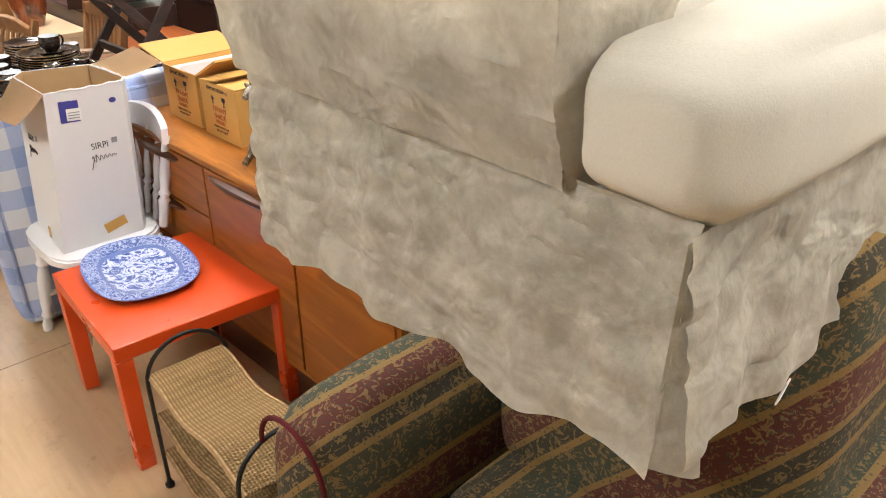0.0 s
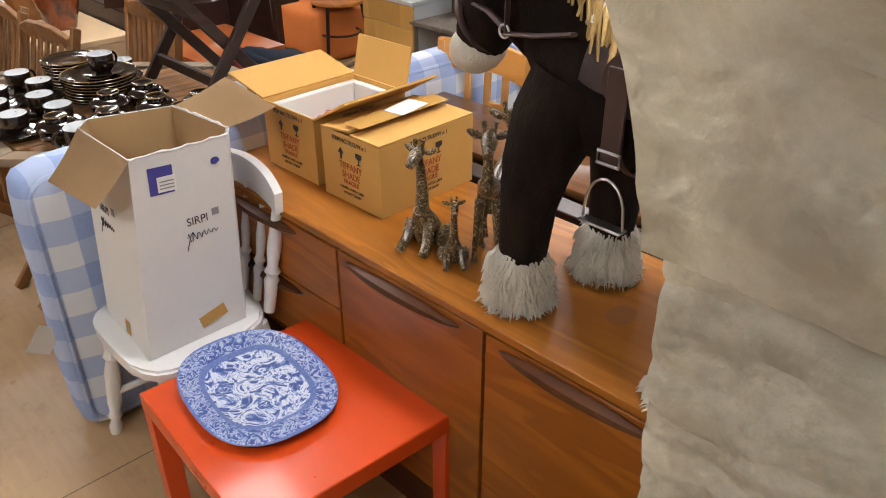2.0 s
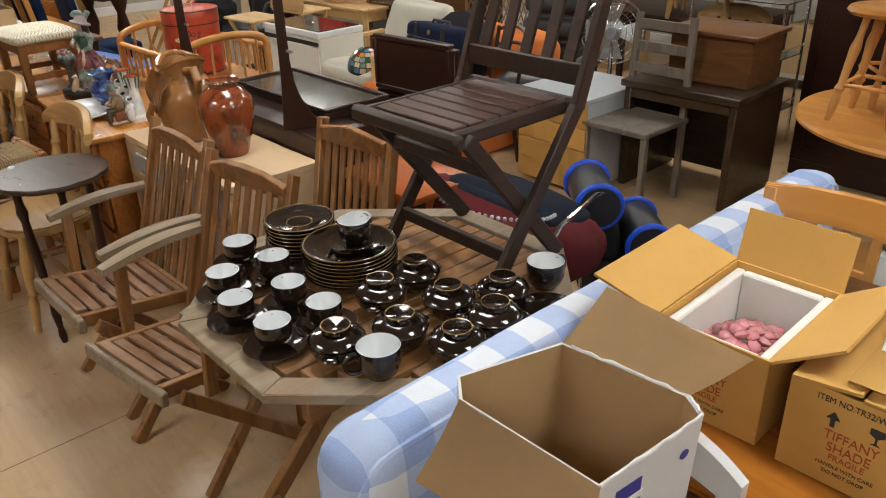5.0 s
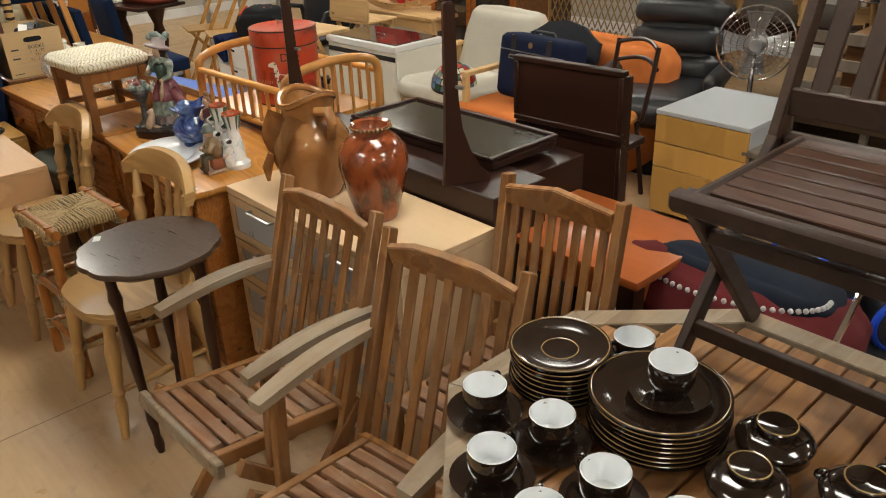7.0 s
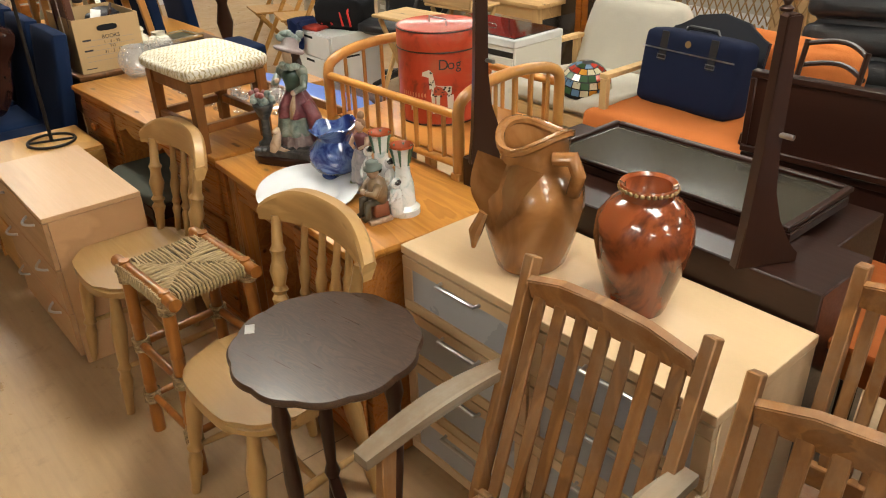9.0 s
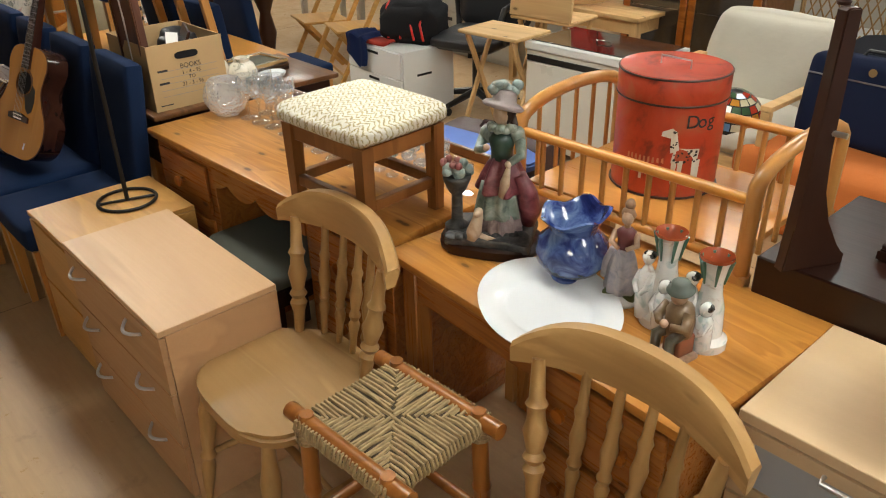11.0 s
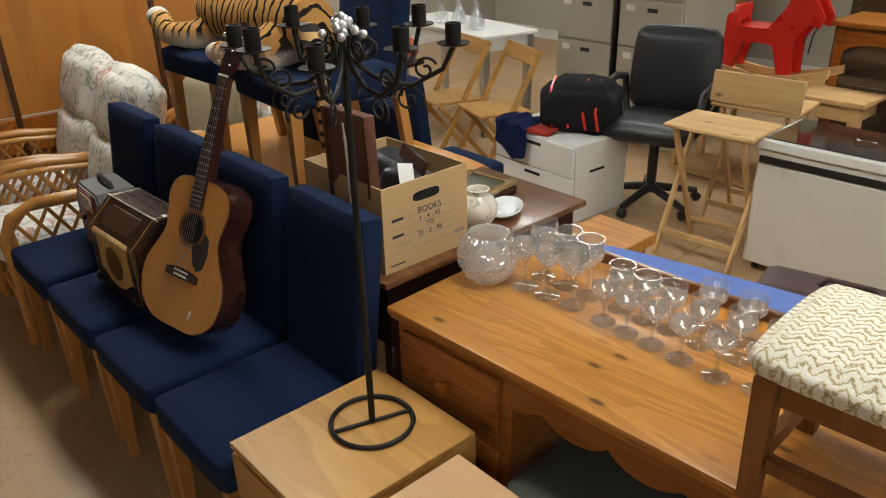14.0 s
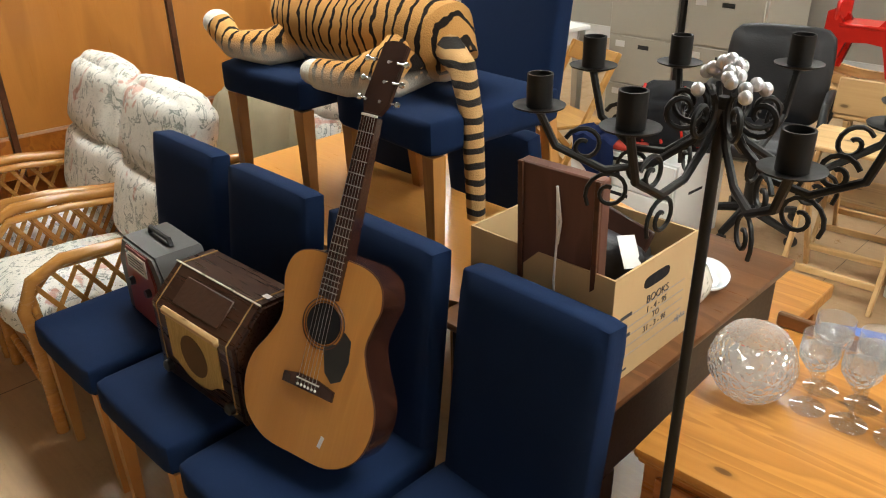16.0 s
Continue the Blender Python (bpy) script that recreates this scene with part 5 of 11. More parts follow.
        part("stirrup", bm, STEEL, sd, "steel stirrup")
    bm = M(); tube(bm, [(0.118 * math.sin(a), 0.005, 0.44 + 0.118 * math.cos(a)) for a in (1.5 + 3.3 * i / 16 for i in range(17))], 0.009, 6, flat=0.4)
    part("girth", bm, BROWNLEATHER, t, "brown leatherette girth")
    bm = M()
    tube(bm, [(0.072 * math.cos(a), 0.42 + 0.035 * math.sin(a), 0.535 + 0.06 * math.sin(a)) for a in (2 * math.pi * i / 20 for i in range(20))], 0.010, 6, True, 0.4)
    tube(bm, [(-0.086, 0.285, 0.545), (-0.078, 0.34, 0.57), (-0.070, 0.385, 0.575)], 0.010, 6, flat=0.4)
    tube(bm, [(-0.088, 0.27, 0.74), (-0.092, 0.28, 0.64), (-0.088, 0.285, 0.545), (-0.05, 0.27, 0.50), (0.05, 0.27, 0.50)], 0.011, 6, flat=0.4)
    tube(bm, [(-0.088, 0.285, 0.54), (-0.108, 0.20, 0.555), (-0.116, 0.11, 0.575)], 0.011, 6, flat=0.4)
    tube(bm, [(0.08, 0.285, 0.54), (0.108, 0.20, 0.555), (0.116, 0.11, 0.575)], 0.011, 6, flat=0.4)
    part("bridle", bm, BROWNLEATHER, t, "brown leatherette bridle and reins")
    bm = M(); tube(bm, [(-0.094, 0.285 + 0.012 * math.cos(a), 0.545 + 0.012 * math.sin(a)) for a in (2 * math.pi * i / 14 for i in range(14))], 0.0025, 6, True)
    part("bridle_ring", bm, STEEL, t, "dull steel bridle ring")
    return t


plush_horse()


def plain_table(name, label, at, turn, sx, sy, h, mat, leg, thick=0.028, lw=0.055, apron=0.09, inset=0.05, apm=None, group=""):
    t = thing(name, label, "table", at, turn, group)
    bm = M(); box(bm, (sx, sy, thick), (0, 0, h - thick / 2), bev=0.005, seg=2)
    part("tabletop", bm, mat, t)
    x, y = sx / 2 - inset, sy / 2 - inset
    for a in (-x, x):
        bm = M(); slab(bm, a - 0.01, a + 0.01, -y, y, h - thick - apron, h - thick - 0.0005); part("apron", bm, apm or mat, t)
        for b in (-y, y):
            bm = M()
            rings(bm, [[(a + k * u, b + k * v, z) for u, v in ((-1, -1), (1, -1), (1, 1), (-1, 1))] for k, z in ((lw * 0.36, 0), (lw * 0.5, (h - thick) * 0.7), (lw * 0.5, h - thick - 0.001))])
            part("leg", bm, leg, t)
    for b in (-y, y):
        bm = M(); slab(bm, -x + 0.011, x - 0.011, b - 0.01, b + 0.01, h - thick - apron, h - thick - 0.0005); part("apron", bm, apm or mat, t)
    return t


plain_table("dining_table", "dark oak dining table pushed behind the sideboard", (1.795, 2.29, 0), 1, 0.33, 1.08, 0.765, WALNUT, MAHOGANY_UP)
bm = M(); slab(bm, -0.035, 0.035, -0.42, 0.42, 0, 0.10, 0.003)
solo("dark_tray", bm, MAHOGANY, "narrow dark wooden trough lying behind the sideboard goods", "box", (1.555, 2.10, 0.66), 1)
for y in (1.72, 2.35):
    bm = M(); slab(bm, -0.03, 0.03, -0.03, 0.03, 0, 0.66, 0.004)
    solo("trestle_post", bm, MAHOGANY_UP, "dark square post holding up the wooden trough", "post", (1.555, y, 0), group="trough posts")


def white_round_table():
    t = thing("round_table", "white-topped round table beyond the sideboard", "table", (1.79, 1.42, 0))
    bm = M(); lathe(bm, [(0.28, 0.735), (0.295, 0.74), (0.30, 0.755), (0.292, 0.765)], (0, 0, 0), 40)
    part("tabletop", bm, WHITELAM, t)
    bm = M(); lathe(bm, [(0.19, 0), (0.19, 0.012), (0.05, 0.03), (0.03, 0.06), (0.03, 0.735)], (0, 0, 0), 24)
    part("pedestal", bm, WHITEPAINT, t)
    return t


white_round_table()


def splat_chair():
    """Light wooden dining chair with a shaped top rail and ladder splats; faces -x."""
    t = thing("dining_chair", "light oak dining chair with curved rail and slatted splats", "chair", group="light oak chairs")
    for y in (-0.20, 0.20):
        bm = M(); beam(bm, (0.16, y, 0), (0.20, y, 0.915), 0.035, 0.03); part("back_post", bm, MAPLE_UP, t)
        bm = M(); beam(bm, (-0.22, y, 0), (-0.22, y, 0.44), 0.038, 0.038); part("leg", bm, MAPLE_UP, t)
    bm = M()
    pts = [(-0.2175, 0.0), (-0.17, 0.03), (-0.08, 0.048), (0, 0.052), (0.08, 0.048), (0.17, 0.03), (0.2175, 0.0), (0.2175, 0.13), (0.1, 0.145), (0, 0.147), (-0.1, 0.145), (-0.2175, 0.13)]
    prism(bm, pts, 0.024, (0.188, 0, 0.79), (90, 0, 90), 0.004)
    part("top_rail", bm, MAPLE, t)
    for y in (-0.095, -0.015, 0.075):
        bm = M(); beam(bm, (0.182, y, 0.53), (0.197, y, 0.835), 0.028, 0.014); part("splat", bm, MAPLE_UP, t)
    for z in (0.72, 0.665):
        bm = M(); beam(bm, (0.192, -0.095, z), (0.192, -0.02, z), 0.012, 0.022); part("crosspiece", bm, MAPLE, t)
    bm = M(); beam(bm, (0.178, -0.185, 0.52), (0.178, 0.185, 0.52), 0.02, 0.04); part("lower_rail", bm, MAPLE, t)
    bm = M(); pad(bm, (0.42, 0.43, 0.05), (-0.03, 0, 0.465), r=0.02, puff=0.008); part("seat", bm, GREENSEAT, t)
    bm = M(); box(bm, (0.40, 0.40, 0.05), (-0.03, 0, 0.42)); part("seat_frame", bm, MAPLE, t)
    return t


sc = splat_chair()
sc.matrix_basis = pose(1.865, 2.72, 0, 0, 0, 5)
for y in (2.265, 1.83):
    copy_thing(sc, pose(1.845, y, 0, 0, 0, 1))

# ---- garden furniture and the brown coffee service ----
GT = (1.055, 3.48)
GH = 0.775


def garden_table():
    t = thing("garden_table", "weathered octagonal slatted teak garden table", "table", (*GT, 0), 0)
    R, c = 0.488, 0.20
    def clip(x):  # half depth of the octagon at x
        return R if abs(x) <= c else R - (abs(x) - c) * (R - c) / (R - c)
    octo = [(c, -R), (R, -c), (R, c), (c, R), (-c, R), (-R, c), (-R, -c), (-c, -R)]
    for i in range(8):
        a, b = Vector((*octo[i], 0)), Vector((*octo[(i + 1) % 8], 0))
        ia, ib = a * 0.87, b * 0.87
        bm = M()
        prism(bm, [(a.x, a.y), (b.x, b.y), (ib.x, ib.y), (ia.x, ia.y)], 0.026, (0, 0, GH - 0.026), bev=0.002)
        part("border_board", bm, GREYED, t)
    y = -0.374
    while y < 0.38:
        hx = 0.412 if abs(y) < 0.17 else 0.412 - (abs(y) - 0.17)
        bm = M(); slab(bm, -hx, hx, y - 0.026, y + 0.026, GH - 0.025, GH - 0.003, 0.002)
        part("slat", bm, GARDEN, t)
        y += 0.0575
    for s in (-1, 1):
        bm = M(); beam(bm, (-0.40, s * 0.20, 0.0), (0.30, s * 0.20, GH - 0.03), 0.035, 0.05); part("leg", bm, GARDEN_UP, t)
        bm = M(); beam(bm, (0.40, s * 0.165, 0.0), (-0.30, s * 0.165, GH - 0.03), 0.035, 0.05); part("leg", bm, GARDEN_UP, t)
        bm = M(); slab(bm, -0.42, 0.42, s * 0.245 - 0.015, s * 0.245 + 0.015, GH - 0.085, GH - 0.027); part("rail", bm, GARDEN, t)
    bm = M(); beam(bm, (-0.32, -0.2, 0.09), (-0.32, 0.2, 0.09), 0.03, 0.04); part("stretcher", bm, GARDEN, t)
    return t


garden_table()


def garden_armchair(name="garden_armchair", folded=False):
    """Slatted teak garden armchair, facing -x, back raked towards +x."""
    t = thing(name, "weathered teak folding garden armchair with slatted back and seat", "garden chair", group="garden armchairs")
    hw = 0.205
    for s in (-1, 1):
        bm = M(); beam(bm, (0.15, s * hw, 0.27), (0.40, s * hw, 0.93), 0.026, 0.042, (1, 0, 0)); part("back_post", bm, GARDEN_UP, t)
        bm = M(); beam(bm, (0.28, s * (hw + 0.024), 0.0), (-0.24, s * (hw + 0.024), 0.42), 0.024, 0.045); part("leg", bm, GARDEN_UP, t)
        bm = M(); beam(bm, (-0.20, s * (hw + 0.005), 0.0), (0.25, s * (hw + 0.005), 0.40), 0.024, 0.045); part("leg", bm, GARDEN_UP, t)
        # arm: curved board
        bm = M()
        loops = []
        for i in range(13):
            u = i / 12
            x, z = 0.33 - 0.50 * u, 0.655 + 0.02 * math.sin(u * 3.14) - 0.015 * u
            w = 0.020 + 0.008 * math.sin(u * 3.1)
            loops.append([(x, s * (hw + 0.022) - w, z), (x, s * (hw + 0.022) + w, z), (x, s * (hw + 0.022) + w, z + 0.024), (x, s * (hw + 0.022) - w, z + 0.024)])
        rings(bm, loops); part("armrest", bm, GREYED, t, "greyed curved armrest")
        bm = M(); beam(bm, (-0.12, s * (hw + 0.022), 0.37), (-0.09, s * (hw + 0.022), 0.66), 0.024, 0.045, (1, 0, 0)); part("arm_support", bm, GARDEN_UP, t)
        bm = M(); beam(bm, (-0.28, s * (hw - 0.028), 0.43), (0.20, s * (hw - 0.028), 0.375), 0.024, 0.045); part("seat_rail", bm, GARDEN, t)
    bm = M()
    pts = [(-hw + 0.014, 0.0), (hw - 0.014, 0.0), (hw - 0.014, 0.052), (0.1, 0.082), (0, 0.087), (-0.1, 0.082), (-hw + 0.014, 0.052)]
    prism(bm, pts, 0.024, (0.372, 0, 0.842), (90 - 20.7, 0, 90), 0.003); part("top_rail", bm, GARDEN, t)
    bm = M(); beam(bm, (0.185, -hw, 0.375), (0.185, hw, 0.375), 0.024, 0.06); part("lower_rail", bm, GARDEN, t)
    for i in range(7):
        y = -hw + 0.042 + i * (2 * hw - 0.084) / 6
        bm = M(); beam(bm, (0.198, y, 0.39), (0.372, y, 0.86), 0.030, 0.012, (1, 0, 0)); part("back_slat", bm, GARDEN_UP, t)
    for i in range(8):
        u = i / 7
        bm = M(); box(bm, (0.044, 2 * hw - 0.085, 0.016), (-0.262 + 0.43 * u, 0, 0.442 - 0.05 * u + (0.012 if i == 0 else 0)), (0, 6.5, 0), 0.003)
        part("seat_slat", bm, GARDEN_SEAT, t)
    bm = M(); box(bm, (0.032, 2 * hw + 0.02, 0.05), (-0.292, 0, 0.425), (0, 6, 0), 0.006); part("front_rail", bm, GREYED, t)
    for ch in t.children:  # a shallow chair
        ch.data.transform(Matrix.Diagonal((0.8, 1, 1, 1)))
    return t


GARDEN_SEAT = wood("weathered_teak_across", (0.13, 0.055, 0.025), (0.29, 0.14, 0.065), "Y", 0.62, 6, grime=0.35)
ga = garden_armchair()
ga.matrix_basis = pose(0.765, 4.135, 0, 0, 0, 8)
copy_thing(ga, pose(0.765, 4.679, 0, 0, 0, 1.5))


def slat_back_chair():
    t = thing("garden_chair", "reddish teak garden chair with a slatted back", "garden chair", (1.265, 4.205, 0), 6, "garden armchairs")
    hw = 0.185
    for s in (-1, 1):
        bm = M(); beam(bm, (0.10, s * hw, 0.0), (0.275, s * hw, 0.93), 0.028, 0.042, (1, 0, 0)); part("back_post", bm, GARDEN_UP, t)
        bm = M(); beam(bm, (-0.24, s * hw, 0.0), (-0.24, s * hw, 0.42), 0.03, 0.04); part("leg", bm, GARDEN_UP, t)
        bm = M(); beam(bm, (-0.25, s * hw, 0.40), (0.17, s * hw, 0.39), 0.024, 0.05); part("seat_rail", bm, GARDEN, t)
    bm = M()
    prism(bm, [(-hw + 0.014, 0), (hw - 0.014, 0), (hw - 0.014, 0.055), (0, 0.085), (-hw + 0.014, 0.055)], 0.024, (0.245, 0, 0.85), (80, 0, 90), 0.003); part("top_rail", bm, GARDEN, t)
    bm = M(); beam(bm, (0.186, -hw, 0.46), (0.186, hw, 0.46), 0.024, 0.055); part("lower_rail", bm, GARDEN, t)
    for i in range(8):
        y = -hw + 0.04 + i * (2 * hw - 0.08) / 7
        bm = M(); beam(bm, (0.19, y, 0.47), (0.26, y, 0.87), 0.026, 0.012, (1, 0, 0)); part("back_slat", bm, GARDEN_UP, t)
    for i in range(7):
        bm = M(); box(bm, (0.05, 2 * hw - 0.03, 0.016), (-0.23 + 0.062 * i, 0, 0.435), bev=0.003); part("seat_slat", bm, GARDEN_SEAT, t)
    return t


slat_back_chair()


def folding_chair():
    """Dark-stained slatted folding chair standing on the garden table."""
    t = thing("folding_chair", "dark brown slatted folding chair standing on the garden table", "folding chair", (1.385, 3.466, GH + 0.0005), 0)
    hw = 0.213
    for s in (-1, 1):
        y = s * hw
        bm = M(); beam(bm, (-0.15, y, 0.0), (0.15, y, 0.45), 0.022, 0.042, (1, 0, 0)); part("leg", bm, BROWNPAINT, t)
        bm = M(); beam(bm, (0.13, y - s * 0.026, 0.0), (-0.22, y - s * 0.026, 0.44), 0.022, 0.042, (1, 0, 0)); part("leg", bm, BROWNPAINT, t)
        bm = M(); beam(bm, (0.15, y, 0.44), (0.30, y, 0.92), 0.022, 0.042, (1, 0, 0)); part("back_post", bm, BROWNPAINT, t)
        bm = M(); box(bm, (0.44, 0.024, 0.045), (-0.03, y - s * 0.05, 0.44), bev=0.008); part("seat_rail", bm, BROWNPAINT, t)
    for x in (-0.252, 0.17):
        bm = M(); box(bm, (0.035, 2 * hw - 0.02, 0.045), (x, 0, 0.442), bev=0.01); part("cross_rail", bm, BROWNPAINT, t)
    for i in range(7):
        bm = M(); box(bm, (0.046, 2 * hw - 0.13, 0.014), (-0.20 + 0.054 * i, 0, 0.456), bev=0.003); part("seat_slat", bm, BROWNSLAT, t)
    bm = M(); beam(bm, (-0.10, -hw, 0.075), (-0.10, hw, 0.075), 0.02, 0.04); part("stretcher", bm, BROWNPAINT, t)
    bm = M(); beam(bm, (-0.14, -hw + 0.03, 0.33), (-0.14, hw - 0.03, 0.33), 0.02, 0.035); part("stretcher", bm, BROWNPAINT, t)
    for x, z in ((0.178, 0.53), (0.29, 0.89)):
        bm = M(); beam(bm, (x, -hw, z), (x, hw, z), 0.02, 0.06); part("back_rail", bm, BROWNPAINT, t)
    for i in range(5):
        y = -hw + 0.06 + i * (2 * hw - 0.12) / 4
        bm = M(); beam(bm, (0.18, y, 0.54), (0.288, y, 0.88), 0.038, 0.012, (1, 0, 0)); part("back_slat", bm, BROWNPAINT, t)
    for ch in t.children:  # a low seat
        ch.data.transform(Matrix.Diagonal((1, 1, 0.925, 1)))
    return t


BROWNSLAT = wood("brown_stained_slat", (0.036, 0.016, 0.010), (0.074, 0.032, 0.019), "Y", 0.45, 5)
fc = folding_chair()


def cup_and_saucer(saucer=True):
    t = thing("coffee_cup", "glossy dark brown cup with white inside, on its saucer", "cup", group="coffee cups")
    z = 0.012 if saucer else 0.0
    if saucer:
        bm = M(); lathe(bm, [(0.03, 0), (0.045, 0.004), (0.072, 0.014), (0.074, 0.017), (0.07, 0.017), (0.045, 0.009), (0.03, 0.008), (0.0, 0.008)], (0, 0, 0), 28)
        part("saucer", bm, GLAZE, t)
    bm = M(); lathe(bm, [(0.0, z), (0.026, z), (0.028, z + 0.006), (0.036, z + 0.012), (0.042, z + 0.03), (0.0425, z + 0.062), (0.041, z + 0.065)], (0, 0, 0), 28, caps=False)
    c = part("cup", bm, GLAZE, t)
    bm = M(); lathe(bm, [(0.0, z + 0.012), (0.03, z + 0.015), (0.038, z + 0.03), (0.0395, z + 0.062), (0.0405, z + 0.0655), (0.0418, z + 0.0645)], (0, 0, 0), 28, caps=False)
    part("lining", bm, WHITEGLAZE, c, "white glazed inside")
    bm = M(); tube(bm, [(0.040, 0, z + 0.054)] + arc((0.045, 0, z + 0.036), 0.022, 80, -80, 10) + [(0.038, 0, z + 0.016)], 0.0045, 8)
    part("handle", bm, GLAZE, c)
    return t


cup = cup_and_saucer()
cups = [(0.832, 3.84, 20), (0.855, 3.695, 60), (0.715, 3.708, 10), (0.805, 3.542, 80), (0.672, 3.565, 40), (0.812, 3.40, 120), (0.68, 3.41, 60), (1.16, 3.735, 150)]
for i, (x, y, a) in enumerate(cups[:8]):
    m = pose(x, y, GH + 0.0005, 0, 0, a)
    if i == 0:
        cup.matrix_basis = m
    else:
        copy_thing(cup, m)
mug = cup_and_saucer(False)
tagged(mug, "tall glossy dark brown mug with white inside", "cup")
mug.matrix_basis = pose(1.335, 3.170, GH + 0.0005, 0, 0, 0) @ Matrix.Scale(1.15, 4)
m2 = copy_thing(mug, pose(0.79, 3.165, GH + 0.0005, 0, 0, 160))


def lidded_pot():
    t = thing("lidded_soup_bowl", "glossy dark brown lidded soup bowl with two lugs", "bowl", group="lidded bowls")
    bm = M(); lathe(bm, [(0.0, 0), (0.036, 0), (0.04, 0.006), (0.054, 0.014), (0.063, 0.030), (0.063, 0.044), (0.058, 0.046)], (0, 0, 0), 28)
    part("bowl", bm, GLAZE, t)
    for s in (-1, 1):
        bm = M(); blob(bm, (s * 0.069, 0, 0.036), 0.016, 10, (1, 1.2, 0.35)); part("lug", bm, GLAZE, t)
    bm = M(); lathe(bm, [(0.064, 0.0465), (0.066, 0.050), (0.061, 0.059), (0.045, 0.067), (0.032, 0.070), (0.031, 0.076), (0.035, 0.080), (0.033, 0.083), (0.024, 0.081), (0.0, 0.076)], (0, 0, 0), 28)
    l = part("lid", bm, GLAZE, t)
    bm = M(); tube(bm, [(0.033 * math.cos(a), 0.033 * math.sin(a), 0.0830) for a in (6.283 * i / 24 for i in range(24))], 0.0014, 5, True)
    part("ring", bm, GLAZERING, l, "tan glazed ring")
    return t


pot = lidded_pot()
for i, (x, y) in enumerate(((1.095, 3.402), (0.968, 3.385), (1.065, 3.244), (1.187, 3.180), (1.087, 3.108), (0.898, 3.224), (0.765, 3.285), (0.95, 3.09))):
    m = pose(x, y, GH + 0.0005, 0, 0, 37 * i)
    if i == 0:
        pot.matrix_basis = m
    else:
        copy_thing(pot, m)
sc2 = M(); lathe(sc2, [(0.0, 0), (0.045, 0), (0.07, 0.008), (0.082, 0.013), (0.078, 0.014), (0.045, 0.006), (0, 0.006)], (0, 0, 0), 28)
sau = solo("saucer", sc2, GLAZE, "glossy dark brown saucer on the garden table", "saucer", (1.235, 3.075, GH + 0.0005), group="loose saucers")


def plate(r):
    t = thing("plate", "glossy dark brown stoneware plate with a tan line", "plate", group="stacked plates")
    bm = M(); lathe(bm, [(0.0, 0.0), (r * 0.6, 0.0), (r * 0.72, 0.004), (r, 0.016), (r, 0.019), (r * 0.97, 0.0195), (r * 0.72, 0.009), (r * 0.6, 0.0065), (0.0, 0.0065)], (0, 0, 0), 40)
    p = part("dish", bm, GLAZE, t)
    bm = M(); tube(bm, [(r * 0.955 * math.cos(a), r * 0.955 * math.sin(a), 0.0195) for a in (6.283 * i / 40 for i in range(40))], 0.0012, 5, True)
    tube(bm, [(r * 0.36 * math.cos(a), r * 0.36 * math.sin(a), 0.0068) for a in (6.283 * i / 40 for i in range(40))], 0.0010, 5, True)
    part("line", bm, GLAZERING, p, "fine tan glaze line")
    return t


for r, x, y, n, pitch in ((0.100, 1.010, 3.805, 8, 0.0115), (0.127, 1.025, 3.588, 8, 0.0105)):
    p0 = plate(r)
    p0.matrix_basis = pose(x, y, GH + 0.0005)
    for k in range(1, n):
        copy_thing(p0, pose(x + 0.002 * math.sin(5 * k), y + 0.002 * math.cos(7 * k), GH + 0.0005 + pitch * k, 0, 0, 40 * k))
cs = copy_thing(cup, pose(1.035, 3.575, GH + 0.0005 + 0.0105 * 7 + 0.0075, 0, 0, 20))


# ---- behind the garden table: bedding rolls, pushchair, drawers ----
def rolled_mat(at, turn):
    t = thing("exercise_roller", "black padded roller with bright blue end rims", "roller", at, turn, "padded rollers")
    bm = M(); lathe(bm, [(0.0, -0.16), (0.085, -0.16), (0.09, -0.15), (0.09, 0.15), (0.085, 0.16), (0, 0.16)], (0, 0, 0.09), 24, (90, 0, 0))
    part("body", bm, BLACKLEATHER, t)
    for y in (-0.145, 0.145):
        bm = M(); tube(bm, arc((0, y, 0.09), 0.091, 0, 360, 24, "xz")[:-1], 0.014, 8, True); part("rim", bm, BLUEPLASTIC, t, "blue plastic rim")
    return t


rolled_mat((2.48, 3.88, 0.40), -42)
rolled_mat((2.60, 3.70, 0.24), -42)
bm = M(); pad(bm, (0.34, 0.50, 0.24), (0, 0, 0.12), r=0.03, crumple=0.01)
solo("padded_bag", bm, BLACKCLOTH, "black padded equipment bag under the rollers", "bag", (2.55, 3.75, 0), -42)
bm = M(); pad(bm, (0.2, 0.3, 0.16), (0, 0, 0.08), r=0.03, crumple=0.01)
solo("padded_bag", bm, BLACKCLOTH, "black padded equipment bag under a roller", "bag", (2.48, 3.88, 0.24), -42)


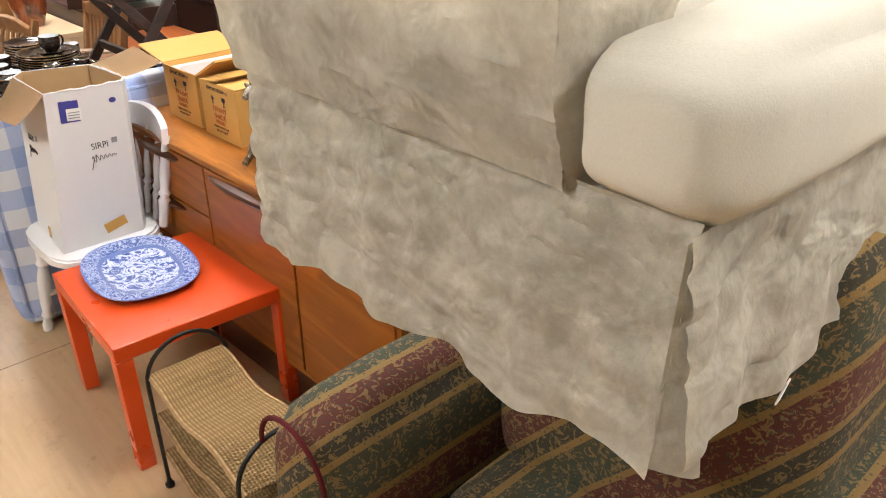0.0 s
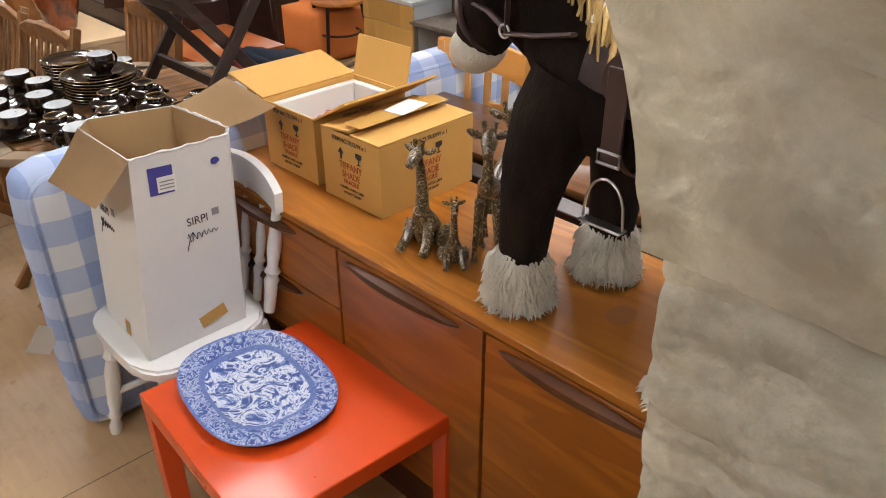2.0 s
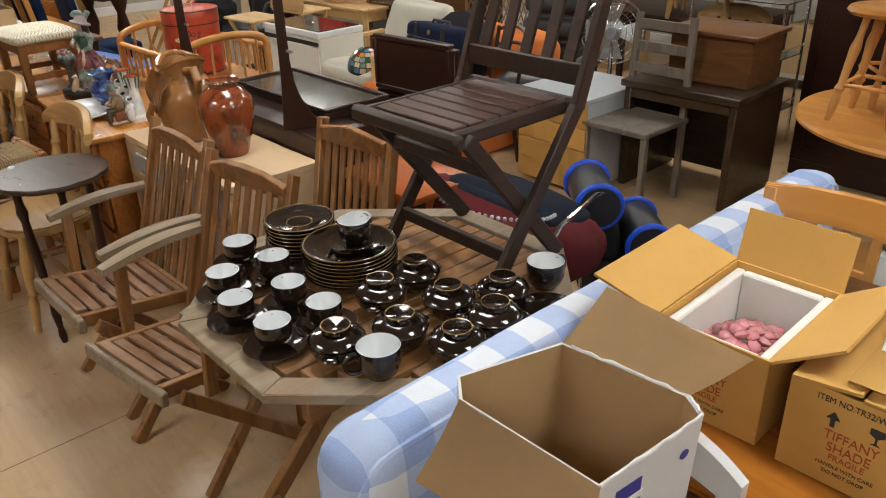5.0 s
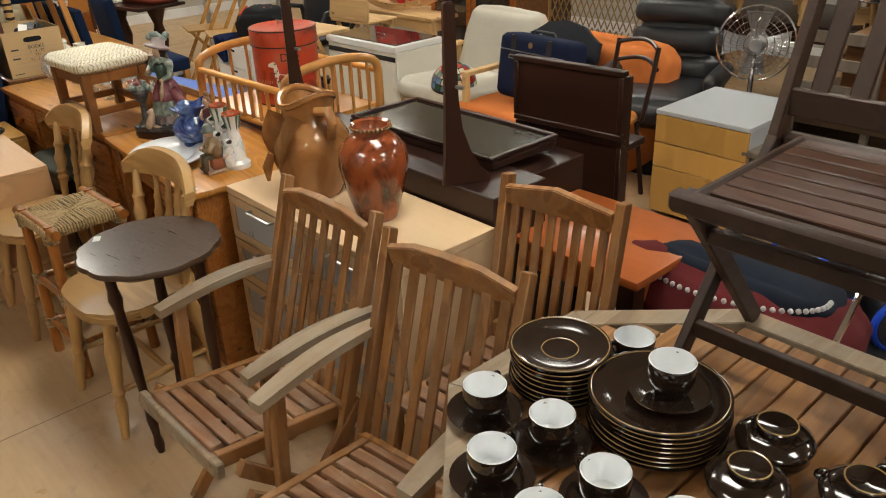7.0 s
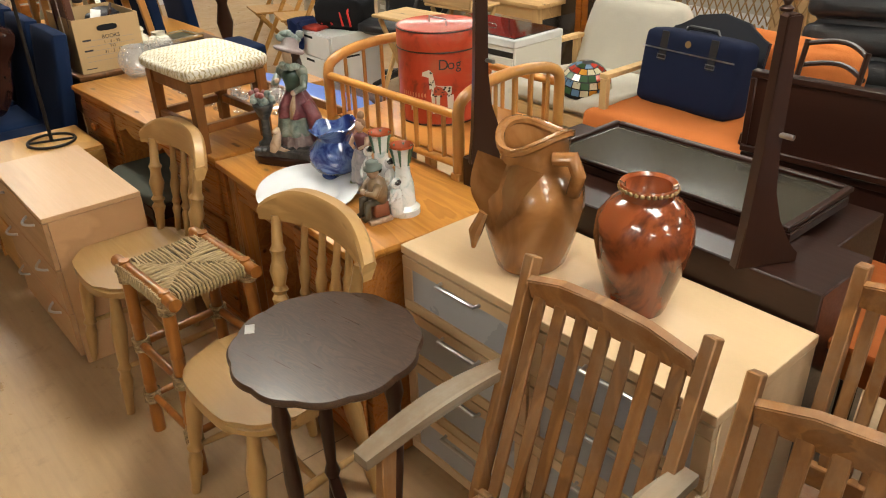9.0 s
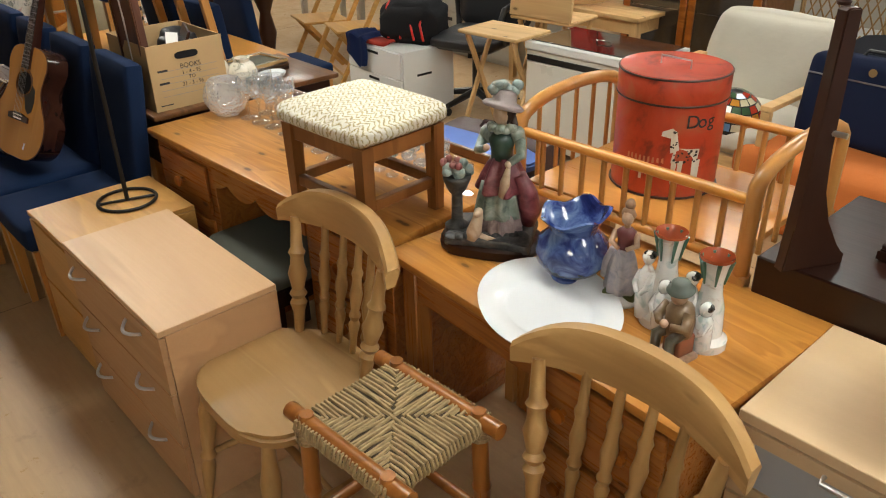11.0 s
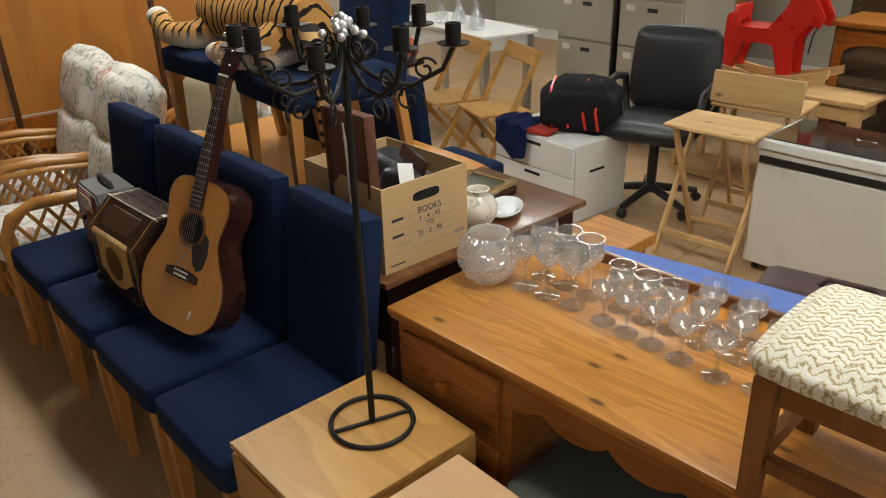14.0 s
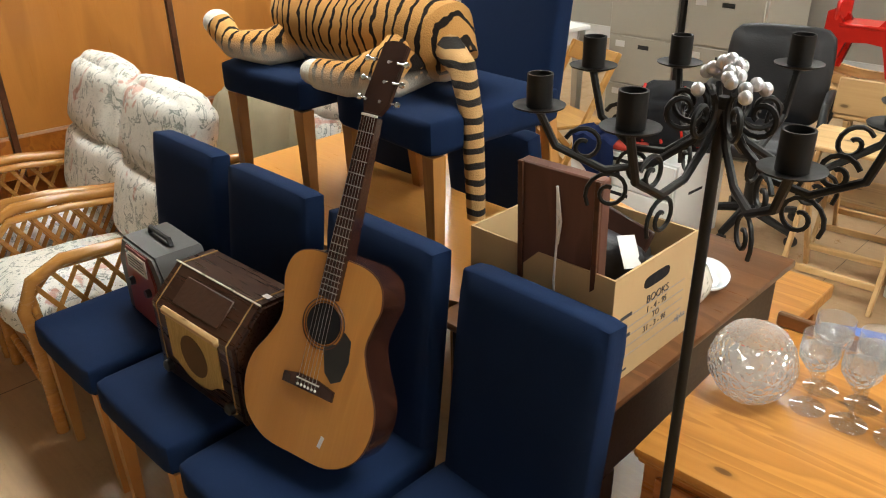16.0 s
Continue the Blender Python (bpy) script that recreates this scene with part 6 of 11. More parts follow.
def pushchair():
    t = thing("folded_pushchair", "folded pushchair in maroon and navy nylon with chrome frame", "pushchair", (1.98, 3.93, 0), 12)
    bm = M(); pad(bm, (0.42, 0.72, 0.22), (0, 0, 0.50), (10, 14, 0), r=0.08, puff=0.02, crumple=0.02, seed=2); part("hood", bm, MAROON, t)
    bm = M(); pad(bm, (0.36, 0.50, 0.10), (0.05, -0.03, 0.580), (8, 16, 0), r=0.05, puff=0.02, crumple=0.015, seed=5); part("seat", bm, cloth("navy_nylon", (0.010, 0.014, 0.024), crease=0.4), t, "navy padded seat")
    bm = M()
    for i in range(32):
        a = math.pi * i / 31
        blob(bm, (-0.11 - 0.11 * math.sin(a), 0.26 * math.cos(a) - 0.02, 0.642 - 0.015 * math.sin(a)), 0.008, 6)
    part("trim", bm, plain("grey_beading", (0.42, 0.41, 0.40), 0.4, var=0.2), t, "pale grey beaded trim")
    for s in (-1, 1):
        bm = M(); tube(bm, [(-0.24, s * 0.27, 0.30), (-0.27, s * 0.30, 0.50), (-0.16, s * 0.33, 0.63), (0.1, s * 0.34, 0.66), (0.25, s * 0.3, 0.60)], 0.009, 8); part("frame_tube", bm, CHROME, t, "chrome tube")
        for x in (-0.2, 0.2):
            bm = M(); tube(bm, arc((x, s * 0.25, 0.09), 0.08, 0, 360, 20, "xz")[:-1], 0.012, 8, True); part("wheel", bm, BLACKPLASTIC, t)
            bm = M(); rod(bm, (x, s * 0.25, 0.02), (x, s * 0.25, 0.45), 0.008); part("frame_tube", bm, CHROME, t, "chrome tube")
    return t


pushchair()
bm = M(); pad(bm, (0.5, 0.4, 0.3), (0, 0, 0.15), r=0.08, puff=0.03, crumple=0.03, seed=3)
solo("holdall", bm, MAROON, "crumpled maroon nylon holdall on the floor", "bag", (2.05, 3.30, 0), 20)
plain_table("red_brown_table", "low reddish veneered table behind the garden chairs", (1.83, 4.30, 0), 0, 0.44, 0.55, 0.68, REDWOOD, MAHOGANY_UP)


def drawer_unit():
    t = thing("drawer_unit", "grey office drawer unit with three beech drawer fronts", "drawers", (3.64, 4.85, 0), 0)
    bm = M(); slab(bm, -0.27, 0.28, -0.25, 0.25, 0.02, 0.552, 0.003); part("carcass", bm, GREYLAM, t)
    bm = M(); slab(bm, -0.29, 0.285, -0.255, 0.255, 0.553, 0.575, 0.003); part("top", bm, GREYLAM, t)
    for z0, z1 in ((0.03, 0.275), (0.28, 0.405), (0.41, 0.55)):
        bm = M(); slab(bm, -0.29, -0.272, -0.25, 0.25, z0, z1, 0.002); part("drawer", bm, wood("beech_drawer", (0.42, 0.22, 0.05), (0.56, 0.31, 0.085), "Z", 0.35, 3, bump=0.03), t, "beech veneer drawer front")
    bm = M(); lathe(bm, [(0.006, 0), (0.006, 0.003)], (-0.2935, -0.21, 0.255), 10, (0, 90, 0)); part("lock", bm, CHROME, t)
    return t


drawer_unit()

# ---- pine desks, kitchen chairs, chests ----
def white_cabinet():
    t = thing("drawer_cabinet", "pale birch-effect cabinet with frosted drawer fronts and bar handles", "cabinet", (1.315, 4.935, 0), 0)
    X, Y, H = 0.195, 0.47, 0.745
    bm = M(); slab(bm, -X, X, -Y, Y, H - 0.025, H, 0.002); part("top", bm, BIRCH, t)
    bm = M(); slab(bm, -X + 0.02, X, -Y + 0.002, Y - 0.002, 0.04, H - 0.026, 0.002); part("carcass", bm, BIRCH, t)
    bm = M(); slab(bm, -X + 0.04, X - 0.02, -Y + 0.03, Y - 0.03, 0.0, 0.04, 0); part("plinth", bm, BIRCH, t)
    for r in range(4):
        for c in range(2):
            y0, z0 = -Y + 0.004 + c * Y, 0.05 + r * 0.1675
            y1, z1 = y0 + Y - 0.008, z0 + 0.162
            bm = M()
            slab(bm, -X, -X + 0.018, y0, y1, z1 - 0.03, z1, 0.001); slab(bm, -X, -X + 0.018, y0, y1, z0, z0 + 0.03, 0.001)
            slab(bm, -X, -X + 0.018, y0, y0 + 0.035, z0 + 0.031, z1 - 0.031, 0.001); slab(bm, -X, -X + 0.018, y1 - 0.035, y1, z0 + 0.031, z1 - 0.031, 0.001)
            d = part("drawer", bm, BIRCH, t)
            bm = M(); slab(bm, -X + 0.006, -X + 0.012, y0 + 0.034, y1 - 0.034, z0 + 0.029, z1 - 0.029, 0); part("pane", bm, FROST, d, "frosted grey pane")
            bm = M(); ym = (y0 + y1) / 2
            tube(bm, [(-X, ym - 0.07, z1 - 0.02), (-X - 0.02, ym - 0.068, z1 - 0.02), (-X - 0.022, ym + 0.068, z1 - 0.02), (-X, ym + 0.07, z1 - 0.02)], 0.005, 8)
            part("handle", bm, STEEL, d, "brushed steel bar handle")
    return t


white_cabinet()


def knob(bm, x, y, z, r=0.018):
    lathe(bm, [(r * 0.5, 0), (r * 0.45, r * 0.5), (r, r * 0.9), (r * 0.95, r * 1.4), (r * 0.5, r * 1.65), (0, r * 1.7)], (x, y, z), 14, (0, -90, 0))


def pine_desk():
    """Pedestal desk with a wavy apron; front towards -x, far end towards +y."""
    t = thing("pine_desk", "varnished knotty pine pedestal desk with knob drawers", "desk", (1.32, 7.035, 0), 2.4)
    X, Y, H = 0.285, 0.665, 0.74
    bm = M(); box(bm, (2 * X + 0.02, 2 * Y, 0.022), (0, 0, H - 0.011), bev=0.007, seg=2); part("top", bm, PINE, t)
    bm = M(); box(bm, (2 * X + 0.005, 2 * Y - 0.012, 0.012), (0, 0, H - 0.0285), bev=0.005, seg=2); part("moulding", bm, PINE, t)
    for y0, y1, n in ((Y - 0.40, Y - 0.01, 3), (-Y + 0.01, -Y + 0.40, 3)):
        bm = M(); slab(bm, -X + 0.02, X - 0.01, y0, y1, 0.06, H - 0.036, 0.003); part("pedestal", bm, PINE_SHADED, t)
        bm = M(); slab(bm, -X + 0.012, X - 0.005, y0 - 0.006, y1 + 0.006, 0.0, 0.06, 0.006); part("plinth", bm, PINE_SHADED, t)
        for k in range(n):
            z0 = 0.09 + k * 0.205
            bm = M(); slab(bm, -X + 0.004, -X + 0.019, y0 + 0.03, y1 - 0.03, z0, z0 + 0.18, 0.006, 2); d = part("drawer", bm, PINE_SHADED, t)
            bm = M(); knob(bm, -X + 0.004, (y0 + y1) / 2, z0 + 0.09, 0.02); part("knob", bm, TEAK_SHADED, d, "turned brown wooden knob")
    n = 40
    yb = -Y + 0.40
    w = 2 * Y - 0.80
    out = [(0, 0.0), (w, 0.0)] + [(w * (1 - i / n), -0.055 - 0.035 * abs(math.cos(3 * math.pi * i / n)) ** 0.7) for i in range(n + 1)]
    bm = M(); prism(bm, out, 0.018, (-X + 0.016, yb, H - 0.036), (90, 0, 90)); part("wavy_apron", bm, PINE_SHADED, t, "scalloped pine apron")
    bm = M(); slab(bm, X - 0.03, X - 0.012, yb, yb + w, 0.25, H - 0.036); part("back_panel", bm, PINE_SHADED, t)
    bm = M(); slab(bm, X - 0.005, X + 0.012, -Y + 0.03, Y - 0.03, H + 0.0005, H + 0.035, 0.004); part("back_lip", bm, WALNUT, t, "low brown strip along the back")
    return t


pine_desk()


def pine_desk_two():
    t = thing("pine_dressing_table", "varnished pine table with two drawers under its top", "desk", (1.285, 5.87, 0), -3.5)
    X, Y, H = 0.27, 0.455, 0.738
    bm = M(); box(bm, (2 * X, 2 * Y, 0.026), (0, 0, H - 0.013), bev=0.008, seg=2); part("top", bm, PINE, t)
    bm = M(); slab(bm, -X + 0.03, X - 0.02, -Y + 0.02, -Y + 0.40, 0.05, H - 0.027, 0.003); part("pedestal", bm, PINE_SHADED, t)
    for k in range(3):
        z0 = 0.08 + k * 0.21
        bm = M(); slab(bm, -X + 0.012, -X + 0.029, -Y + 0.045, -Y + 0.375, z0, z0 + 0.19, 0.006, 2); d = part("drawer", bm, PINE_SHADED, t)
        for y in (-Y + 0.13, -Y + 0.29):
            bm = M(); knob(bm, -X + 0.012, y, z0 + 0.10, 0.018); part("knob", bm, TEAK_SHADED, d, "turned brown wooden knob")
    bm = M(); slab(bm, -X + 0.035, -X + 0.053, -Y + 0.401, Y - 0.06, H - 0.13, H - 0.027, 0.003); part("apron", bm, PINE_SHADED, t)
    bm = M(); slab(bm, X - 0.05, X - 0.032, -Y + 0.401, Y - 0.06, H - 0.13, H - 0.027, 0.003); part("apron", bm, PINE_SHADED, t)
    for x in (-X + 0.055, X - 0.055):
        bm = M(); slab(bm, x - 0.028, x + 0.028, Y - 0.085, Y - 0.03, 0, H - 0.027, 0.004); part("leg", bm, PINE_LEG_SHADED, t)
    bm = M(); slab(bm, -X + 0.028, X - 0.018, -Y + 0.016, -Y + 0.404, 0, 0.05, 0.004); part("plinth", bm, PINE_SHADED, t)
    return t


pine_desk_two()


def farmhouse_chair():
    """Bow-topped kitchen chair with turned spindles; faces -x."""
    t = thing("spindle_chair", "blond wooden farmhouse chair with turned spindles and shaped crest", "chair", group="farmhouse chairs")
    n = 36
    out = []
    for i in range(n):
        a = 2 * math.pi * i / n
        c, s = math.cos(a), math.sin(a)
        k = 2.8
        w = 0.215 - 0.025 * c
        out.append((0.205 * math.copysign(abs(c) ** (2 / k), c), w * math.copysign(abs(s) ** (2 / k), s)))
    bm = M(); prism(bm, out, 0.038, (0, 0, 0.42), bev=0.011); part("seat", bm, ELM, t)
    leg = [(0, 0.014), (0.1, 0.016), (0.3, 0.022), (0.36, 0.016), (0.4, 0.024), (0.44, 0.016), (0.5, 0.02), (0.75, 0.026), (0.86, 0.020), (1, 0.016)]
    for x, y in ((-0.15, 0.16), (-0.15, -0.16), (0.14, 0.135), (0.14, -0.135)):
        bm = M(); turned(bm, (x * 1.35, y * 1.25, 0), (x, y, 0.425), leg, 12); part("leg", bm, ELM_UP, t)
    for s in (-1, 1):
        bm = M(); turned(bm, (-0.185, s * 0.185, 0.17), (0.17, s * 0.16, 0.17), [(0, 0.008), (0.5, 0.015), (1, 0.008)], 10); part("stretcher", bm, ELM, t)
    bm = M(); turned(bm, (0, -0.17, 0.17), (0, 0.17, 0.17), [(0, 0.008), (0.5, 0.014), (1, 0.008)], 10); part("stretcher", bm, ELM, t)
    sp = [(0, 0.009), (0.18, 0.011), (0.26, 0.016), (0.3, 0.011), (0.34, 0.0165), (0.38, 0.011), (0.52, 0.018), (0.6, 0.013), (0.66, 0.012), (0.7, 0.016), (0.74, 0.011), (1, 0.009)]
    for i in range(4):
        y = -0.105 + 0.07 * i
        bm = M(); turned(bm, (0.165 + 0.015 * (1 - (y / 0.15) ** 2), y * 0.92, 0.455), (0.185 + 0.045 * (1 - (y / 0.19) ** 2), y, 0.79), sp, 10); part("spindle", bm, ELM_UP, t)
    for s in (-1, 1):
        bm = M(); turned(bm, (0.13, s * 0.155, 0.455), (0.180, s * 0.195, 0.78), [(a, r * 1.5) for a, r in sp], 12); part("back_post", bm, ELM_UP, t)
    bm = M()
    loops = []
    for i in range(21):
        u = i / 10 - 1
        y = 0.246 * u
        x = 0.165 + 0.065 * (1 - u * u)
        zl, zh = 0.772 - 0.012 * u * u, 0.805 + 0.068 * (1 - abs(u) ** 3.5)
        loops.append([(x - 0.012, y, zl), (x + 0.012, y, zl), (x + 0.030, y, zh - 0.012), (x + 0.022, y, zh), (x - 0.006, y, zh), (x - 0.014, y, zh - 0.012)])
    rings(bm, loops); part("crest", bm, ELM, t, "broad bowed crest rail")
    return t


fh = farmhouse_chair()
fh.matrix_basis = pose(0.755, 6.405, 0, 0, 0, -2)
copy_thing(fh, pose(0.76, 5.53, 0, 0, 0, 1))


def seagrass_stool():
    t = thing("seagrass_stool", "brown bamboo stool with dark seat core, coloured as the shade between the strands and lashed joints", "stool", (0.735, 5.94, 0), 3)
    h, r = 0.62, 0.125
    for x in (-r, r):
        for y in (-r, r):
            bm = M(); turned(bm, (x * 1.12, y * 1.12, 0), (x, y, h + 0.012), [(0, 0.021), (0.3, 0.019), (0.31, 0.022), (0.33, 0.019), (0.66, 0.019), (0.67, 0.022), (0.69, 0.019), (0.97, 0.019), (1, 0.015)], 12); part("leg", bm, BAMBOO, t)
    for a, b in (((-r, -r), (r, -r)), ((-r, r), (r, r)), ((-r, -r), (-r, r)), ((r, -r), (r, r))):
        for z, rr in ((0.34, 0.014), (0.14, 0.012)):
            bm = M(); rod(bm, (a[0] * 1.07, a[1] * 1.07, z), (b[0] * 1.07, b[1] * 1.07, z), rr); part("stretcher", bm, BAMBOO, t)
    for x in (-r, r):
        bm = M(); rod(bm, (x, -r - 0.06, h - 0.01), (x, r + 0.06, h - 0.01), 0.019, seg=12); part("seat_rail", bm, BAMBOO, t)
        for y in (-r, r):
            for z in (0.34, 0.14, h - 0.035):
                k = 1.12 - 0.12 * z / h
                bm = M()
                for q in range(5):
                    tube(bm, [(x * k + 0.024 * math.cos(a), y * k + 0.024 * math.sin(a), z - 0.018 + 0.009 * q) for a in (6.283 * i / 10 for i in range(10))], 0.0045, 5, True)
                part("lashing", bm, CORD, t, "brown cane lashing")
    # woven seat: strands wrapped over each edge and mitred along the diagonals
    # core pad coloured dark to stand for shade in the gaps of the weave
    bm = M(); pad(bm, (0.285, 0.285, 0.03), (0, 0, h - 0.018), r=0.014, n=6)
    seat = part("seat", bm, plain("shaded_seagrass", (0.055, 0.035, 0.016), 0.9, var=0.3, scale=60), t, "dark seat core, coloured as the shade between the strands")
    rnd = random.Random(2)
    grass = plain("twisted_seagrass", (0.36, 0.25, 0.12), 0.7, var=0.55, scale=70, fine=260, bump=0.6)
    N = 27
    for k in range(4):
        bm = M()
        m = pose(0, 0, 0, 0, 0, 90 * k)
        for i in range(N):
            v = -0.142 + 0.284 * (i + 0.5) / N
            e = 0.147 + rnd.uniform(-0.002, 0.002)
            z = h + 0.001 + rnd.uniform(0, 0.002)
            low = 0.003 * (i % 2)
            inner = min(abs(v) + rnd.uniform(-0.006, 0.008), e - 0.008)
            row = [(e - 0.004, v, z - 0.034), (e + 0.002, v, z - 0.02), (e - 0.004, v, z - 0.003)]
            if inner < e - 0.03:
                row.append(((e + inner) / 2, v + rnd.uniform(-0.003, 0.003), z - low))
            row.append((inner, v + rnd.uniform(-0.002, 0.002), z - 0.005 + low))
            tube(bm, [m @ Vector(p) for p in row], 0.0043, 6)
        part("weave", bm, grass, seat, "twisted seagrass strands")
    return t


seagrass_stool()


def tripod_table():
    t = thing("occasional_table", "small dark-stained round table with a pie-crust rim", "table", (0.742, 5.19, 0), 10)
    h, R = 0.725, 0.208
    n = 120
    rim = lambda k, r0: [(r0 + 0.006 * abs(math.sin(12 * math.pi * i / n))) for i in range(n)]
    bm = M()
    loops = []
    for k, z in ((0.96, h - 0.022), (1.0, h - 0.014), (1.0, h - 0.006), (0.98, h)):
        loops.append([((R * k + 0.007 * abs(math.sin(12 * math.pi * i / n))) * math.cos(2 * math.pi * i / n), (R * k + 0.007 * abs(math.sin(12 * math.pi * i / n))) * math.sin(2 * math.pi * i / n), z) for i in range(n)])
    rings(bm, loops); part("tabletop", bm, wood("dark_cathedral_oak", (0.020, 0.010, 0.006), (0.085, 0.044, 0.024), "Y", 0.30, 22, coat=0.25), t, "dark figured top with scalloped rim")
    leg = [(0, 0.012), (0.05, 0.017), (0.1, 0.012), (0.2, 0.018), (0.28, 0.013), (0.32, 0.022), (0.36, 0.014), (0.6, 0.02), (0.8, 0.015), (0.85, 0.022), (0.9, 0.016), (1, 0.016)]
    for a in (60, 180, 300):
        c, s = math.cos(radians(a)), math.sin(radians(a))
        bm = M(); turned(bm, (0.125 * c, 0.125 * s, 0), (0.150 * c, 0.150 * s, h - 0.02), leg, 10); part("leg", bm, MAHOGANY_UP, t)
        bm = M(); beam(bm, (0.128 * c, 0.128 * s, 0.20), (0, 0, 0.20), 0.03, 0.018); part("stretcher", bm, MAHOGANY_UP, t)
    return t


tripod_table()


def wide_handle(bm, x, y, z, w=0.10):
    tube(bm, [(x, y - w / 2, z)] + [(x - 0.028 * math.sin(math.pi * i / 8), y - w / 2 + w * i / 8, z - 0.004 * math.sin(math.pi * i / 8)) for i in range(1, 8)] + [(x, y + w / 2, z)], 0.005, 8)


def chest(name, label, at, turn, X, Y, H, mt, front, rows, handles, gap=0.004):
    t = thing(name, label, "chest of drawers", at, turn)
    bm = M(); slab(bm, -X, X, -Y, Y, H - 0.018, H, 0.002); part("top", bm, mt, t)
    bm = M(); slab(bm, -X + 0.018, X, -Y, -Y + 0.018, 0, H - 0.019, 0.001); slab(bm, -X + 0.018, X, Y - 0.018, Y, 0, H - 0.019, 0.001)
    slab(bm, X - 0.012, X - 0.004, -Y + 0.018, Y - 0.018, 0.03, H - 0.019, 0); slab(bm, -X + 0.03, X - 0.013, -Y + 0.0185, Y - 0.0185, 0.05, 0.068, 0)
    part("carcass", bm, front, t)
    hh = (H - 0.019 - 0.04) / rows
    for r in range(rows):
        z0 = 0.04 + r * hh
        bm = M(); slab(bm, -X, -X + 0.017, -Y + 0.002, Y - 0.002, z0, z0 + hh - gap, 0.0015); d = part("drawer", bm, front, t)
        for y in handles:
            bm = M(); wide_handle(bm, -X, y, z0 + hh * 0.76); part("handle", bm, SATIN, d, "curved satin metal bow handle")
    return t


chest("chest_of_drawers", "low beech-effect chest of drawers with bow handles", (0.69, 6.935, 0), 0, 0.17, 0.335, 0.60, BEECH, BEECH_SHADED, 3, (-0.165, 0.225))
chest("bedside_drawers", "oak-veneer bedside drawer unit with plain fronts", (0.76, 7.525, 0), 0, 0.22, 0.185, 0.55, OAK_VENEER, OAK_VENEER, 2, (), 0.012)


def stool():
    t = thing("upholstered_stool", "oak stool with flecked wool seat standing on the desk", "stool", (1.170, 6.578, 0.7405), 3)
    h, x, y = 0.28, 0.125, 0.15
    for a in (-x, x):
        for b in (-y, y):
            bm = M(); rings(bm, [[(a + k * u, b + k * v, z) for u, v in ((-1, -1), (1, -1), (1, 1), (-1, 1))] for k, z in ((0.016, 0), (0.019, h - 0.06), (0.019, h - 0.03))]); part("leg", bm, PINE_LEG2, t)
        bm = M(); slab(bm, a - 0.012, a + 0.012, -y + 0.02, y - 0.02, 0.07, 0.10, 0.003); part("stretcher", bm, PINE_LEG2, t)
        bm = M(); slab(bm, a - 0.012, a + 0.012, -y + 0.02, y - 0.02, h - 0.075, h - 0.03, 0.003); part("rail", bm, PINE_LEG2, t)
    for b in (-y, y):
        bm = M(); slab(bm, -x + 0.02, x - 0.02, b - 0.012, b + 0.012, 0.07, 0.10, 0.003); part("stretcher", bm, PINE_LEG2, t)
        bm = M(); slab(bm, -x + 0.02, x - 0.02, b - 0.012, b + 0.012, h - 0.075, h - 0.03, 0.003); part("rail", bm, PINE_LEG2, t)
    bm = M(); pad(bm, (2 * x + 0.07, 2 * y + 0.06, 0.055), (0, 0, h), r=0.026, puff=0.012, n=10); part("seat", bm, TWEED, t, "cream and ochre flecked wool seat")
    return t


PINE_LEG2 = wood("brown_oak", (0.17, 0.062, 0.016), (0.30, 0.125, 0.036), "Z", 0.4, 6)
stool()


def kneehole_stool():
    t = thing("desk_stool", "dark wooden stool with grey-green seat, under the desk", "stool", (1.13, 7.02, 0), 0)
    bm = M(); pad(bm, (0.36, 0.42, 0.07), (0, 0, 0.455), r=0.03, puff=0.01); part("seat", bm, GREENSEAT, t)
    bm = M(); box(bm, (0.34, 0.40, 0.06), (0, 0, 0.39)); part("seat_frame", bm, MAHOGANY, t)
    for a in (-0.15, 0.15):
        for b in (-0.18, 0.18):
            bm = M(); beam(bm, (a, b, 0), (a, b, 0.37), 0.035, 0.035); part("leg", bm, MAHOGANY_UP, t)
    return t


kneehole_stool()

# --- things on the pine desks ---
platter("meat_plate", 0.20, 0.155, WHITEGLAZE, "large plain white oval meat plate on the pine table", (1.125, 5.865, 0.7385), 55, 2.1)


def statue(name, label, at, turn, group, *pieces):
    """A cast figure: one mesh, painted by patches."""
    me = bpy.data.meshes.new(name)
    whole = M()
    for k, (bm, mt) in enumerate(pieces):
        me.materials.append(mt)
        for f in bm.faces:
            f.material_index = k
            f.smooth = True
        tmp = bpy.data.meshes.new("piece")
        bm.to_mesh(tmp)
        bm.free()
        whole.from_mesh(tmp)
        bpy.data.meshes.remove(tmp)
    whole.to_mesh(me)
    whole.free()
    ob = new(name, me)
    ob.matrix_basis = pose(*at, 0, 0, turn)
    return tagged(ob, label, "figurine", group)


def gown(bm, c, rows, folds, depth, n=40, phase=0.0):
    """A pleated skirt: rows of (radius, height)."""
    loops = []
    for r, z in rows:
        ring = []
        for i in range(n):
            a = 2 * math.pi * i / n
            rr = r + depth * r * 8 * math.sin(folds * a + phase + z * 14)
            ring.append((c[0] + rr * math.cos(a), c[1] + rr * math.sin(a), z))
        loops.append(ring)
    return rings(bm, loops)


